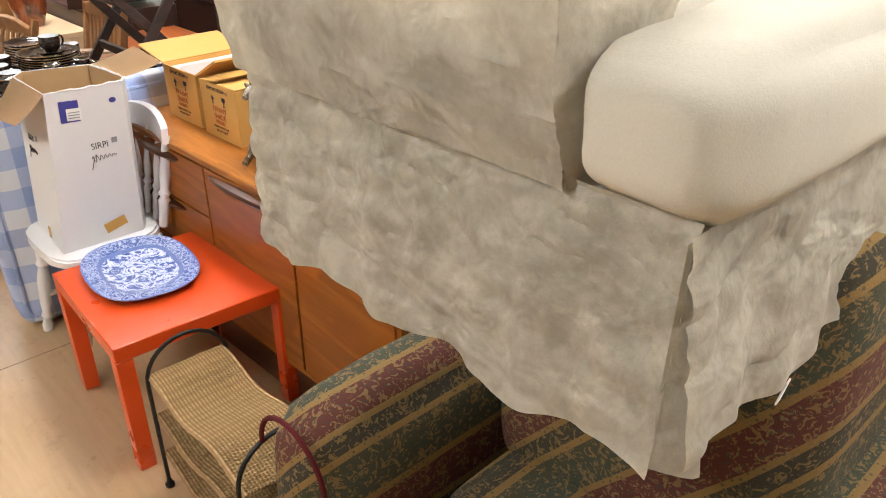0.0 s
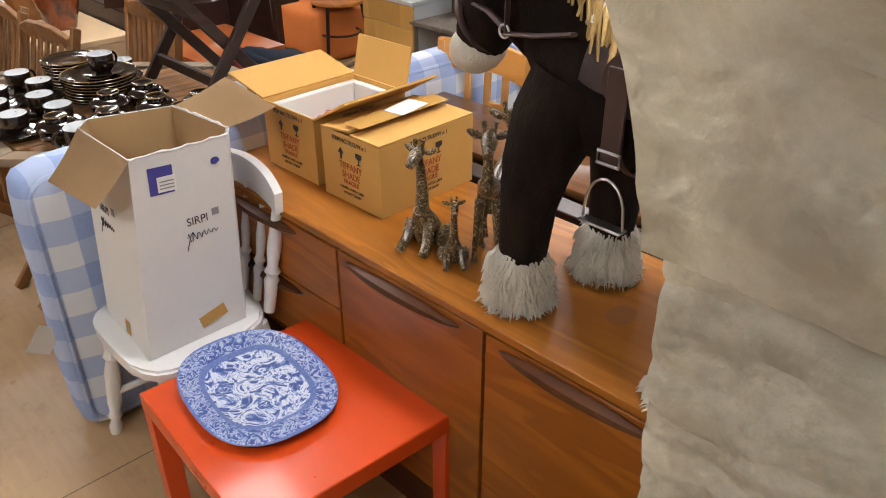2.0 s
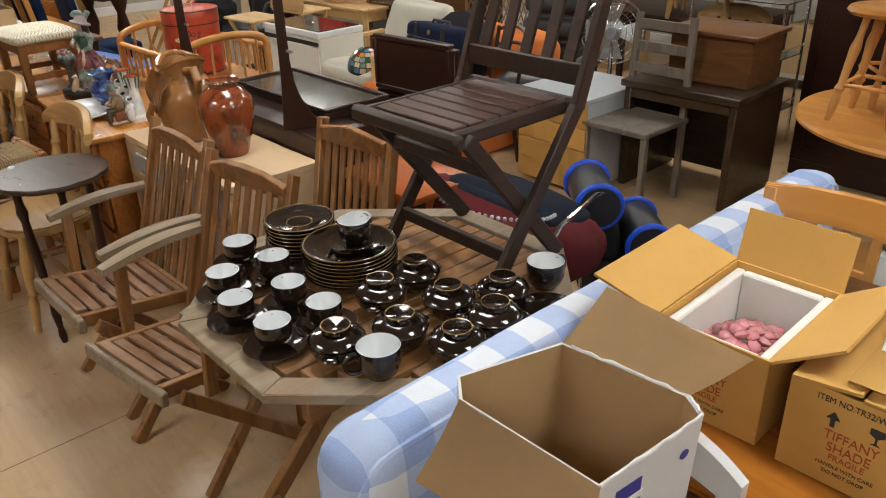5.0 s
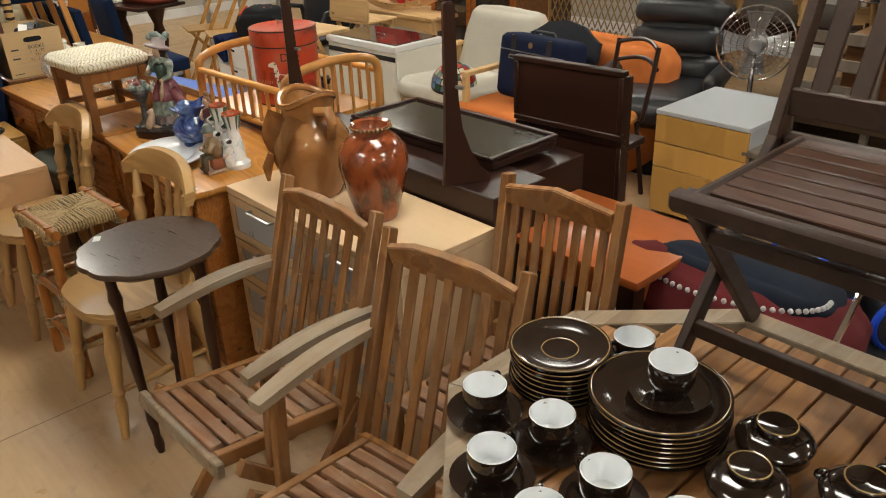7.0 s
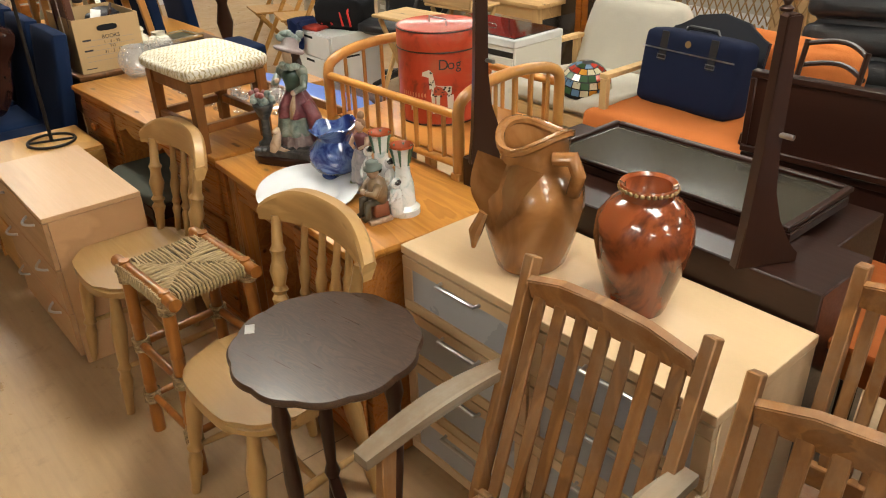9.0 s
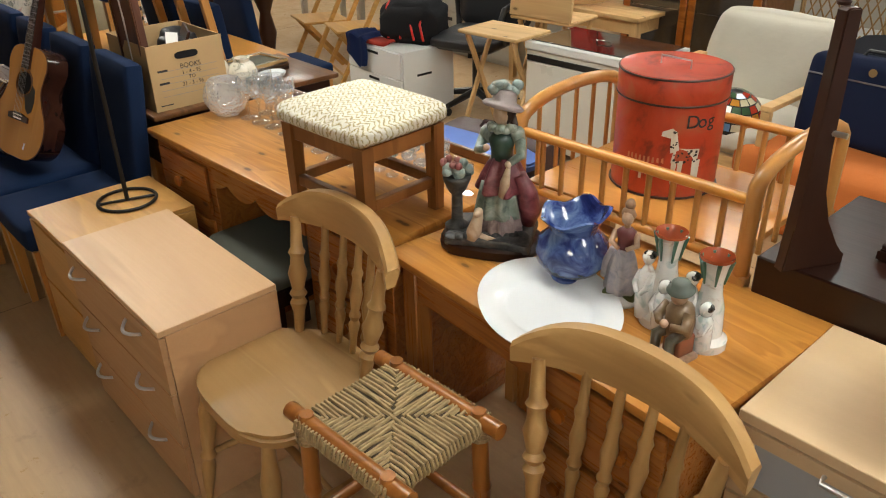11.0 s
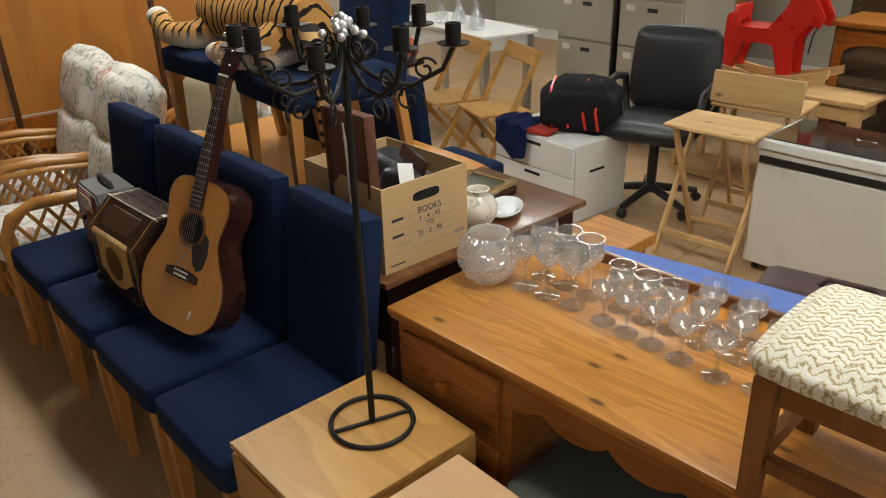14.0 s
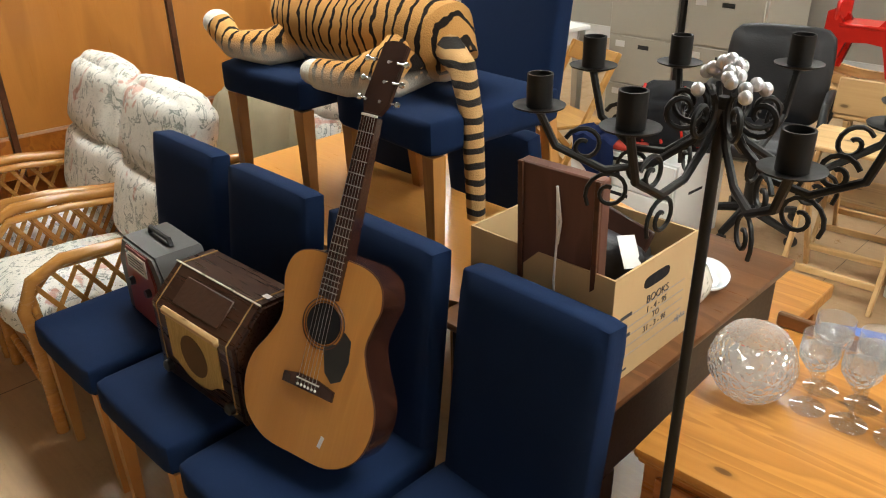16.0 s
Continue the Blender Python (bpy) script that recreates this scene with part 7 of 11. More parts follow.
def lady_figure():
    cx, cy = 0.015, -0.02
    plinth = M(); prism(plinth, oval(0.092, 0.128, 40, 3.2), 0.024, (0, 0, 0), bev=0.006)
    ground = M(); pad(ground, (0.15, 0.22, 0.03), (0, 0, 0.034), r=0.012, crumple=0.010, n=10, seed=3)
    for i in range(9):
        blob(ground, (-0.07 + 0.006 * i, 0.09 - 0.022 * i, 0.045), 0.016, 8, (1, 1.1, 0.6), lump=0.006)
    lathe(ground, [(0.030, 0.035), (0.032, 0.05), (0.020, 0.058), (0.015, 0.066), (0.014, 0.135), (0.020, 0.142), (0.024, 0.150), (0.036, 0.178), (0.036, 0.186), (0.0, 0.182)], (-0.012, 0.088, 0), 18)
    under = M(); gown(under, (cx, cy), [(0.058, 0.036), (0.061, 0.045), (0.055, 0.075), (0.052, 0.098)], 13, 0.012)
    mid = M(); gown(mid, (cx - 0.003, cy + 0.004), [(0.060, 0.088), (0.059, 0.10), (0.051, 0.14), (0.043, 0.175)], 9, 0.014)
    over = M(); gown(over, (cx + 0.002, cy - 0.004), [(0.0605, 0.150), (0.062, 0.156), (0.052, 0.185), (0.038, 0.215), (0.026, 0.238)], 7, 0.020)
    tube(over, [(cx - 0.02, cy - 0.050, 0.20), (cx - 0.005, cy - 0.066, 0.15), (cx, cy - 0.075, 0.10), (cx + 0.005, cy - 0.070, 0.06)], [0.016, 0.026, 0.028, 0.018], 12)
    bod = M(); tube(bod, [(cx, cy, 0.232), (cx, cy, 0.255), (cx - 0.004, cy, 0.285), (cx - 0.002, cy, 0.305)], [0.026, 0.027, 0.034, 0.018], 14)
    sleeve = M()
    for q in (-1, 1):
        blob(sleeve, (cx, cy + q * 0.036, 0.292), 0.021, 10, (1, 1, 1.1), lump=0.004)
    tube(sleeve, [(cx - 0.004, cy + 0.045, 0.285), (cx - 0.028, cy + 0.052, 0.258), (cx - 0.050, cy + 0.030, 0.272)], [0.014, 0.013, 0.009], 8)
    tube(sleeve, [(cx - 0.004, cy - 0.045, 0.285), (cx - 0.025, cy - 0.052, 0.252), (cx - 0.050, cy - 0.030, 0.240)], [0.014, 0.013, 0.009], 8)
    for i in range(8):
        a = -1.2 + 0.34 * i
        blob(sleeve, (cx - 0.028 * math.cos(a), cy + 0.028 * math.sin(a), 0.312 + 0.004 * (i % 2)), 0.012, 8, lump=0.004)
    face = M(); blob(face, (cx - 0.004, cy + 0.002, 0.345), 0.024, 12, (0.92, 0.85, 1.15)); rod(face, (cx, cy, 0.30), (cx, cy, 0.335), 0.011)
    blob(face, (cx - 0.053, cy + 0.026, 0.276), 0.009, 8); blob(face, (cx - 0.053, cy - 0.028, 0.238), 0.009, 8)
    tube(face, [(cx - 0.050, cy - 0.030, 0.236), (cx - 0.058, cy - 0.022, 0.19), (cx - 0.056, cy - 0.012, 0.152)], [0.006, 0.018, 0.010], 8, flat=0.5)
    tube(face, [(-0.060, 0.035, 0.040), (-0.060, 0.030, 0.060), (-0.052, 0.022, 0.095), (-0.055, 0.020, 0.112), (-0.074, 0.024, 0.110)], [0.018, 0.019, 0.013, 0.012, 0.006], 10)
    tube(face, [(-0.055, 0.020, 0.045), (-0.062, -0.008, 0.042), (-0.060, -0.032, 0.042)], [0.012, 0.010, 0.004], 8)
    hair = M(); blob(hair, (cx + 0.008, cy - 0.004, 0.348), 0.027, 12, (0.95, 1.0, 1.1), lump=0.003); tube(hair, [(cx + 0.008, cy - 0.022, 0.335), (cx + 0.012, cy - 0.028, 0.305), (cx + 0.006, cy - 0.030, 0.285)], [0.010, 0.009, 0.005], 8)
    hat = M(); lathe(hat, [(0.046, -0.006), (0.052, 0.0), (0.046, 0.006), (0.030, 0.012), (0.027, 0.032), (0.012, 0.040), (0, 0.041)], (cx, cy, 0.364), 24, (10, 14, 0))
    plume = M()
    for i in range(7):
        blob(plume, (cx - 0.006 + 0.006 * i, cy + 0.020 - 0.008 * i, 0.404 + 0.010 * math.sin(i * 1.1)), 0.015, 8, (1, 1, 0.8), lump=0.006)
    rnd = random.Random(1)
    for i in range(12):
        blob(plume, (-0.012 + rnd.uniform(-0.026, 0.026), 0.088 + rnd.uniform(-0.028, 0.028), 0.190 + rnd.uniform(0, 0.026)), 0.013, 8, lump=0.005)
    rose = M()
    for i in range(9):
        blob(rose, (-0.012 + rnd.uniform(-0.028, 0.028), 0.088 + rnd.uniform(-0.030, 0.030), 0.196 + rnd.uniform(0, 0.032)), 0.010, 8, lump=0.004)
    return statue("figurine", "tall painted lady figurine in a plumed hat on dark plinth", (1.262, 6.175, 0.7385), 30, "",
                  (plinth, MAHOGANY), (ground, spun("dark_resin", [(0.018, 0.018, 0.018), (0.05, 0.05, 0.05), (0.10, 0.095, 0.085)], 30, 1, 0.5, 0.1)),
                  (under, spun("mauve_flounce", [(0.16, 0.11, 0.11), (0.28, 0.21, 0.20), (0.36, 0.29, 0.27)], 30, 1, 0.5, 0.1)), (mid, SAGE),
                  (over, spun("plum_drape", [(0.085, 0.014, 0.022), (0.16, 0.035, 0.045), (0.24, 0.08, 0.085)], 26, 1, 0.4, 0.2)),
                  (bod, spun("bottle_green", [(0.015, 0.035, 0.024), (0.035, 0.075, 0.052)], 30, 1, 0.4, 0.2)), (sleeve, SAGE), (face, spun("cream_flesh", [(0.40, 0.27, 0.17), (0.52, 0.38, 0.26), (0.56, 0.44, 0.32)], 22, 1, 0.45, 0.1)),
                  (hair, plain("dark_brown_hair", (0.035, 0.016, 0.010), 0.5)), (hat, spun("grey_mauve_hat", [(0.22, 0.17, 0.17), (0.30, 0.24, 0.23)], 25, 1, 0.5, 0.1)),
                  (plume, spun("grey_green_plume", [(0.12, 0.17, 0.17), (0.24, 0.29, 0.27), (0.32, 0.33, 0.28)], 30, 1, 0.5, 0.1)), (rose, spun("dusty_rose", [(0.22, 0.05, 0.05), (0.36, 0.16, 0.14)], 40, 1, 0.5, 0.1)))


lady_figure()
bm = M()
loops = []
n = 48
for r, z in ((0.0, 0.0), (0.046, 0.0), (0.044, 0.016), (0.040, 0.020), (0.058, 0.032), (0.071, 0.055), (0.074, 0.078), (0.068, 0.102), (0.052, 0.122), (0.047, 0.130), (0.050, 0.142), (0.060, 0.160), (0.068, 0.171), (0.061, 0.172), (0.044, 0.135), (0.0, 0.10)):
    f = 0.05 if z > 0.155 else 0.0
    loops.append([(max(r, 1e-4) * (1 + f * math.sin(5 * a)) * math.cos(a), max(r, 1e-4) * (1 + f * math.sin(5 * a)) * math.sin(a), z + (0.007 * math.sin(5 * a) + 0.010 * math.cos(a - 5.6) if f else 0)) for a in (6.283 * i / n for i in range(n))])
rings(bm, loops)
for v in bm.verts:
    v.co = Vector((v.co.x * 1.18, v.co.y * 1.18, v.co.z))
solo("frilled_vase", bm, BLUEWARE, "cobalt blue and white vase with a frilled rim", "vase", (1.275, 5.925, 0.7385))


def bisque_lady():
    base = M(); lathe(base, [(0.0, 0), (0.044, 0), (0.045, 0.010), (0.036, 0.020), (0.030, 0.026), (0, 0.028)], (0, 0, 0), 22)
    moss = M(); pad(moss, (0.065, 0.072, 0.014), (0, 0, 0.024), r=0.006, crumple=0.008)
    skirt = M(); gown(skirt, (0, 0), [(0.036, 0.028), (0.037, 0.04), (0.032, 0.08), (0.024, 0.115), (0.016, 0.132)], 8, 0.012, 28)
    tube(skirt, [(0.016, 0.026, 0.115), (0.020, 0.038, 0.075), (0.016, 0.042, 0.042)], [0.012, 0.016, 0.012], 10)
    top = M(); tube(top, [(0, 0, 0.130), (0, 0, 0.150), (0, 0, 0.172), (0, 0, 0.182)], [0.016, 0.018, 0.022, 0.010], 12)
    skin_ = M(); blob(skin_, (-0.002, 0, 0.205), 0.015, 12, (0.95, 0.9, 1.15)); rod(skin_, (0, 0, 0.178), (0, 0, 0.196), 0.007)
    for q in (-1, 1):
        tube(skin_, [(0, q * 0.022, 0.170), (-0.014, q * 0.028, 0.148), (-0.026, q * 0.008, 0.140)], [0.008, 0.007, 0.005], 8)
    hair = M(); blob(hair, (0.005, 0, 0.211), 0.017, 10, (0.9, 1, 1), lump=0.003); blob(hair, (0.008, 0.0, 0.232), 0.012, 8, (1, 1, 1.2), lump=0.003)
    return statue("figurine", "bisque lady figurine in a grey gown on round base", (1.278, 5.785, 0.7385), 20, "small figurines",
                  (base, WHITEGLAZE), (moss, plain("moss_green", (0.09, 0.11, 0.03), 0.6)), (skirt, spun("grey_gown", [(0.22, 0.22, 0.25), (0.34, 0.32, 0.34), (0.44, 0.38, 0.36)], 30, 1, 0.45, 0.2)),
                  (top, plain("dark_red_bodice", (0.12, 0.03, 0.03), 0.4)), (skin_, BISQUE), (hair, plain("tawny_hair", (0.24, 0.13, 0.07), 0.5)))


def seated_man():
    base = M(); pad(base, (0.075, 0.07, 0.014), (0, 0, 0.007), r=0.006, crumple=0.004)
    crate = M(); box(crate, (0.045, 0.045, 0.045), (0.008, -0.004, 0.036), bev=0.004)
    coat = M(); tube(coat, [(0.006, 0, 0.055), (0.008, 0, 0.085), (0.004, 0, 0.115), (0.0, 0, 0.130)], [0.028, 0.030, 0.027, 0.012], 14)
    for q in (-1, 1):
        tube(coat, [(0.0, q * 0.026, 0.115), (-0.018, q * 0.034, 0.090), (-0.036, q * 0.014, 0.092)], [0.011, 0.011, 0.008], 8)
    legs = M()
    for q in (-1, 1):
        tube(legs, [(0.0, q * 0.014, 0.062), (-0.034, q * 0.018, 0.060), (-0.036, q * 0.018, 0.020), (-0.050, q * 0.018, 0.014)], [0.013, 0.012, 0.010, 0.008], 8)
    face = M(); blob(face, (-0.004, 0, 0.145), 0.018, 12, (1, 0.9, 1.1)); blob(face, (-0.038, 0.0, 0.094), 0.009, 8)
    hat = M(); lathe(hat, [(0.027, 0), (0.028, 0.003), (0.019, 0.006), (0.018, 0.020), (0.010, 0.025), (0, 0.025)], (-0.002, 0, 0.156), 18, (0, -8, 0))
    return statue("figurine", "seated man pottery figurine in a green hat and tan coat", (1.175, 5.582, 0.7385), -10, "small figurines",
                  (base, BISQUE), (crate, plain("terracotta_crate", (0.28, 0.10, 0.05), 0.5)), (coat, spun("tan_coat", [(0.16, 0.10, 0.05), (0.26, 0.17, 0.09)], 30, 1, 0.4, 0.3)),
                  (legs, plain("dark_olive_trousers", (0.07, 0.055, 0.03), 0.4)), (face, BISQUE), (hat, plain("grey_green_felt", (0.10, 0.12, 0.10), 0.5)))


bisque_lady()
seated_man()


def spill_vase(at, turn, h):
    t = thing("spill_vase", "white pottery flatback vase with an orange-lined flared mouth", "vase", at, turn, "flatback vases")
    bm = M()
    lathe(bm, [(0.0, 0), (0.046, 0), (0.046, 0.018), (0.034, 0.03), (0.030, h * 0.45), (0.022, h * 0.6), (0.020, h * 0.72), (0.027, h * 0.93), (0.033, h)], (0, 0, 0), 24, caps=False)
    part("vase", bm, PORCELAIN, t)
    bm = M(); lathe(bm, [(0.0, h * 0.75), (0.018, h * 0.76), (0.026, h * 0.95), (0.033, h + 0.002), (0.0335, h - 0.004)], (0, 0, 0), 24, caps=False); part("mouth", bm, ORANGEGLAZE, t, "orange glazed mouth")
    for k in range(6):
        a = 6.283 * k / 6
        bm = M(); tube(bm, [((r + 0.001) * math.cos(a), (r + 0.001) * math.sin(a), z * h) for r, z in ((0.021, 0.72), (0.0255, 0.86), (0.031, 0.98))], [0.002, 0.004, 0.005], 6); part("stripe", bm, plain("leaf_green_glaze", (0.05, 0.13, 0.08), 0.3, coat=0.4), t, "green painted stripe")
    for y, hh in ((0.024, 0.78), (-0.026, 0.55)):
        bm = M()
        tube(bm, [(-0.030, y, 0.015), (-0.032, y, h * hh * 0.4), (-0.030, y, h * hh * 0.72), (-0.028, y, h * hh * 0.82)], [0.019, 0.020, 0.017, 0.008], 12)
        blob(bm, (-0.030, y, h * hh * 0.92), 0.014, 12, (1, 0.9, 1.15))
        for q in (-1, 1):
            tube(bm, [(-0.032, y + q * 0.014, h * hh * 0.72), (-0.048, y + q * 0.016, h * hh * 0.55), (-0.052, y + q * 0.004, h * hh * 0.45)], [0.007, 0.007, 0.005], 8)
        for v in bm.verts:
            v.co += noise.noise_vector(v.co * 50) * 0.003
        f = part("figure", bm, PORCELAIN, t, "white glazed standing figure")
        bm = M(); blob(bm, (-0.028, y, h * hh * 0.955), 0.0145, 10, (1, 1, 0.7)); part("hair", bm, plain("black_glaze", (0.02, 0.018, 0.016), 0.2, coat=0.5), f, "black painted hair")
    return t


spill_vase((1.268, 5.672, 0.7385), -10, 0.215)
spill_vase((1.262, 5.565, 0.7385), -20, 0.205)


def wine_glass(h, r, bowl):
    """Stemmed crystal glass; bowl is the share of the height."""
    t = thing("wine_glass", "stemmed cut-crystal wine glass on the pine desk", "glass", group="crystal glasses")
    zb = h * (1 - bowl)
    bm = M()
    lathe(bm, [(0.0, 0.0), (r * 0.92, 0.0), (r * 0.92, 0.003), (0.010, 0.008), (0.0045, 0.016), (0.0045, zb - 0.012), (0.009, zb - 0.004), (r * 0.55, zb + 0.012), (r * 0.93, zb + h * bowl * 0.4), (r, zb + h * bowl * 0.75), (r * 0.97, h),
                (r * 0.94, h), (r * 0.96, zb + h * bowl * 0.75), (r * 0.88, zb + h * bowl * 0.4), (r * 0.5, zb + 0.016), (0.0, zb + 0.008)], (0, 0, 0), 24)
    part("bowl_and_stem", bm, GLASS, t)
    bm = M()
    lathe(bm, [(r * 0.58, zb + 0.0125), (r * 0.955, zb + h * bowl * 0.4), (r * 1.006, zb + h * bowl * 0.62), (r * 0.99, zb + h * bowl * 0.62), (r * 0.9, zb + h * bowl * 0.38), (r * 0.56, zb + 0.014)], (0, 0, 0), 20, caps=False)
    part("cut_band", bm, CUTGLASS, t, "diamond-cut band")
    return t


big, mid, small = wine_glass(0.165, 0.036, 0.5), wine_glass(0.125, 0.033, 0.52), wine_glass(0.095, 0.022, 0.5)
placed = set()


def glass_at(kind, x, y):
    """Stand the first glass of a kind on the desk, then copies of it."""
    m = pose(x, y, 0.7405, 0, 0, 37 * x * 100)
    if kind.name in placed:
        copy_thing(kind, m)
    else:
        placed.add(kind.name)
        kind.matrix_basis = m


for x, y in ((1.326, 7.509), (1.329, 7.434), (1.336, 7.357), (1.404, 7.514), (1.404, 7.434), (1.402, 7.360)):
    glass_at(big, x, y)
for x, y in ((1.330, 7.256), (1.325, 7.186), (1.324, 7.115), (1.318, 7.036), (1.314, 6.945), (1.408, 7.265), (1.405, 7.191), (1.407, 7.121), (1.402, 7.038), (1.41, 6.95), (1.484, 6.966), (1.48, 7.06), (1.33, 6.86), (1.41, 6.86)):
    glass_at(mid, x, y)
for x, y in ((1.361, 6.765), (1.359, 6.700), (1.383, 6.645), (1.374, 6.580), (1.425, 6.500), (1.428, 6.440), (1.45, 6.76), (1.44, 6.69), (1.46, 6.63), (1.45, 6.565), (1.51, 6.629), (1.50, 6.70)):
    glass_at(small, x, y)
bm = M(); lathe(bm, [(0.0, 0.0), (0.045, 0.0), (0.062, 0.015), (0.082, 0.05), (0.085, 0.075), (0.075, 0.11), (0.058, 0.135), (0.056, 0.135), (0.071, 0.108), (0.080, 0.075), (0.076, 0.05), (0.05, 0.014), (0.0, 0.010)], (0, 0, 0), 32)
solo("rose_bowl", bm, CUTGLASS, "round diamond-cut crystal rose bowl on the pine desk", "bowl", (1.295, 7.615, 0.7405))

# --- pots on the pale cabinet ---
def saddle_jug():
    t = thing("pottery_jug", "tan stoneware jug modelled with draped flaps like a saddle", "jug", (1.305, 5.105, 0.7455), 0)
    bm = M()
    n = 40
    loops = []
    for r, z in ((0.0, 0.0), (0.085, 0.0), (0.095, 0.01), (0.118, 0.08), (0.136, 0.15), (0.132, 0.20), (0.105, 0.245), (0.088, 0.265), (0.090, 0.30), (0.10, 0.325), (0.092, 0.325), (0.08, 0.30), (0.078, 0.26), (0.0, 0.2)):
        lift = 0.035 if z > 0.28 else 0
        loops.append([(max(r, 1e-4) * math.cos(a), 0.85 * max(r, 1e-4) * math.sin(a), z + lift * math.sin(a) ** 2) for a in (6.283 * i / n for i in range(n))])
    rings(bm, loops); part("body", bm, TERRACOTTA, t)
    for k in (-1, 1):
        bm = M()
        skin(bm, lambda u, v: Vector((-0.085 - 0.062 * math.sin(1.6 * v) + 0.012 * v, k * (0.005 + 0.10 * u * (1 - 0.35 * v)), 0.29 - 0.17 * v * (0.55 + 0.45 * (1 - u)))), 8, 10, 0.010); part("flap", bm, TERRACOTTA, t, "applied clay flap")
    bm = M(); tube(bm, [(-0.135, 0.03, 0.17), (-0.15, 0.045, 0.12), (-0.143, 0.06, 0.07)], [0.012, 0.017, 0.006], 8); part("tassel", bm, TERRACOTTA, t)
    bm = M(); tube(bm, [(-0.02, -0.075, 0.30), (0, -0.115, 0.305), (0, -0.135, 0.27), (0, -0.12, 0.22)], [0.016, 0.02, 0.018, 0.016], 10); part("handle", bm, TERRACOTTA, t)
    bm = M(); tube(bm, [(0.09 * math.cos(a), 0.075 * math.sin(a), 0.315 + 0.035 * math.sin(a) ** 2) for a in (6.283 * i / 28 for i in range(28))], 0.011, 8, True); part("rim", bm, TERRACOTTA, t, "thick rolled rim")
    return t


saddle_jug()
bm = M(); lathe(bm, [(0.0, 0), (0.062, 0), (0.066, 0.01), (0.095, 0.11), (0.108, 0.18), (0.102, 0.225), (0.075, 0.26), (0.056, 0.272), (0.053, 0.285), (0.062, 0.297), (0.060, 0.302), (0.050, 0.296), (0.046, 0.27), (0.0, 0.2)], (0, 0, 0), 40)
vz = solo("lustre_vase", bm, LUSTRE, "glossy red-brown mottled baluster vase", "vase", (1.325, 4.80, 0.7455))
bm = M()
for i in range(30):
    a = 6.283 * i / 30
    blob(bm, (0.060 * math.cos(a), 0.060 * math.sin(a), 0.293), 0.0055, 6)
part("beaded_rim", bm, GLAZERING, vz, "tan beaded rim")

# ---- blue chairs, guitar, wireless sets, candelabrum ----
def blue_chair():
    """Upholstered dining chair, facing -x."""
    t = thing("upholstered_chair", "navy felt upholstered dining chair with oak legs", "chair", group="navy dining chairs")
    bm = M(); pad(bm, (0.46, 0.40, 0.10), (-0.02, 0, 0.42), r=0.022, puff=0.006, n=8); part("seat", bm, NAVY, t)
    bm = M()
    pad(bm, (0.07, 0.365, 0.60), (0.225, 0, 0.655), (0, 7, 0), r=0.014, puff=0.004, n=6); part("backrest", bm, NAVY, t)
    for x, y in ((-0.215, 0.17), (-0.215, -0.17)):
        bm = M(); rings(bm, [[(x + k * u, y + k * v, z) for u, v in ((-1, -1), (1, -1), (1, 1), (-1, 1))] for k, z in ((0.013, 0), (0.021, 0.37))]); part("leg", bm, MAPLE_UP, t)
    for y in (0.17, -0.17):
        bm = M(); beam(bm, (0.25, y, 0), (0.19, y, 0.40), 0.036, 0.036, (1, 0, 0)); part("leg", bm, MAPLE_UP, t)
    return t


bc = blue_chair()
bc.matrix_basis = pose(0.765, 7.935, 0)
for y in (8.375, 8.83, 9.28):
    copy_thing(bc, pose(0.762, y, 0, 0, 0, 0.6))
TZ = 0.69
for x, y, a in ((1.45, 9.16, 2), (1.45, 8.58, -4)):
    c = copy_thing(bc, pose(x, y, TZ + 0.0005, 0, 0, a))
    tagged(c, "navy felt dining chair standing on the maple table")
for x, y, a in ((2.02, 8.72, 180), (2.02, 9.20, 180), (2.35, 9.0, 178)):
    copy_thing(bc, pose(x, y, 0, 0, 0, a))
bm = M(); box(bm, (0.012, 0.03, 0.001), (0, 0, 0.0005), bev=0)
solo("price_label", bm, PAPER, "small white price sticker on a navy chair back", "label", (1.005, 8.475, 0.9525))


def maple_table():
    t = thing("maple_table", "honey-coloured dining table with chairs stood on it", "table", (1.62, 8.95, 0))
    bm = M()
    prism(bm, oval(0.44, 0.72, 56, 6), 0.03, (0, 0, TZ - 0.03), bev=0.006); part("tabletop", bm, MAPLE, t)
    for x in (-0.34, 0.34):
        for y in (-0.58, 0.58):
            bm = M(); slab(bm, x - 0.035, x + 0.035, y - 0.035, y + 0.035, 0, TZ - 0.031, 0.006); part("leg", bm, MAPLE_UP, t)
    for x in (-0.34, 0.34):
        bm = M(); slab(bm, x - 0.01, x + 0.01, -0.54, 0.54, TZ - 0.12, TZ - 0.031); part("apron", bm, MAPLE, t)
    return t


maple_table()


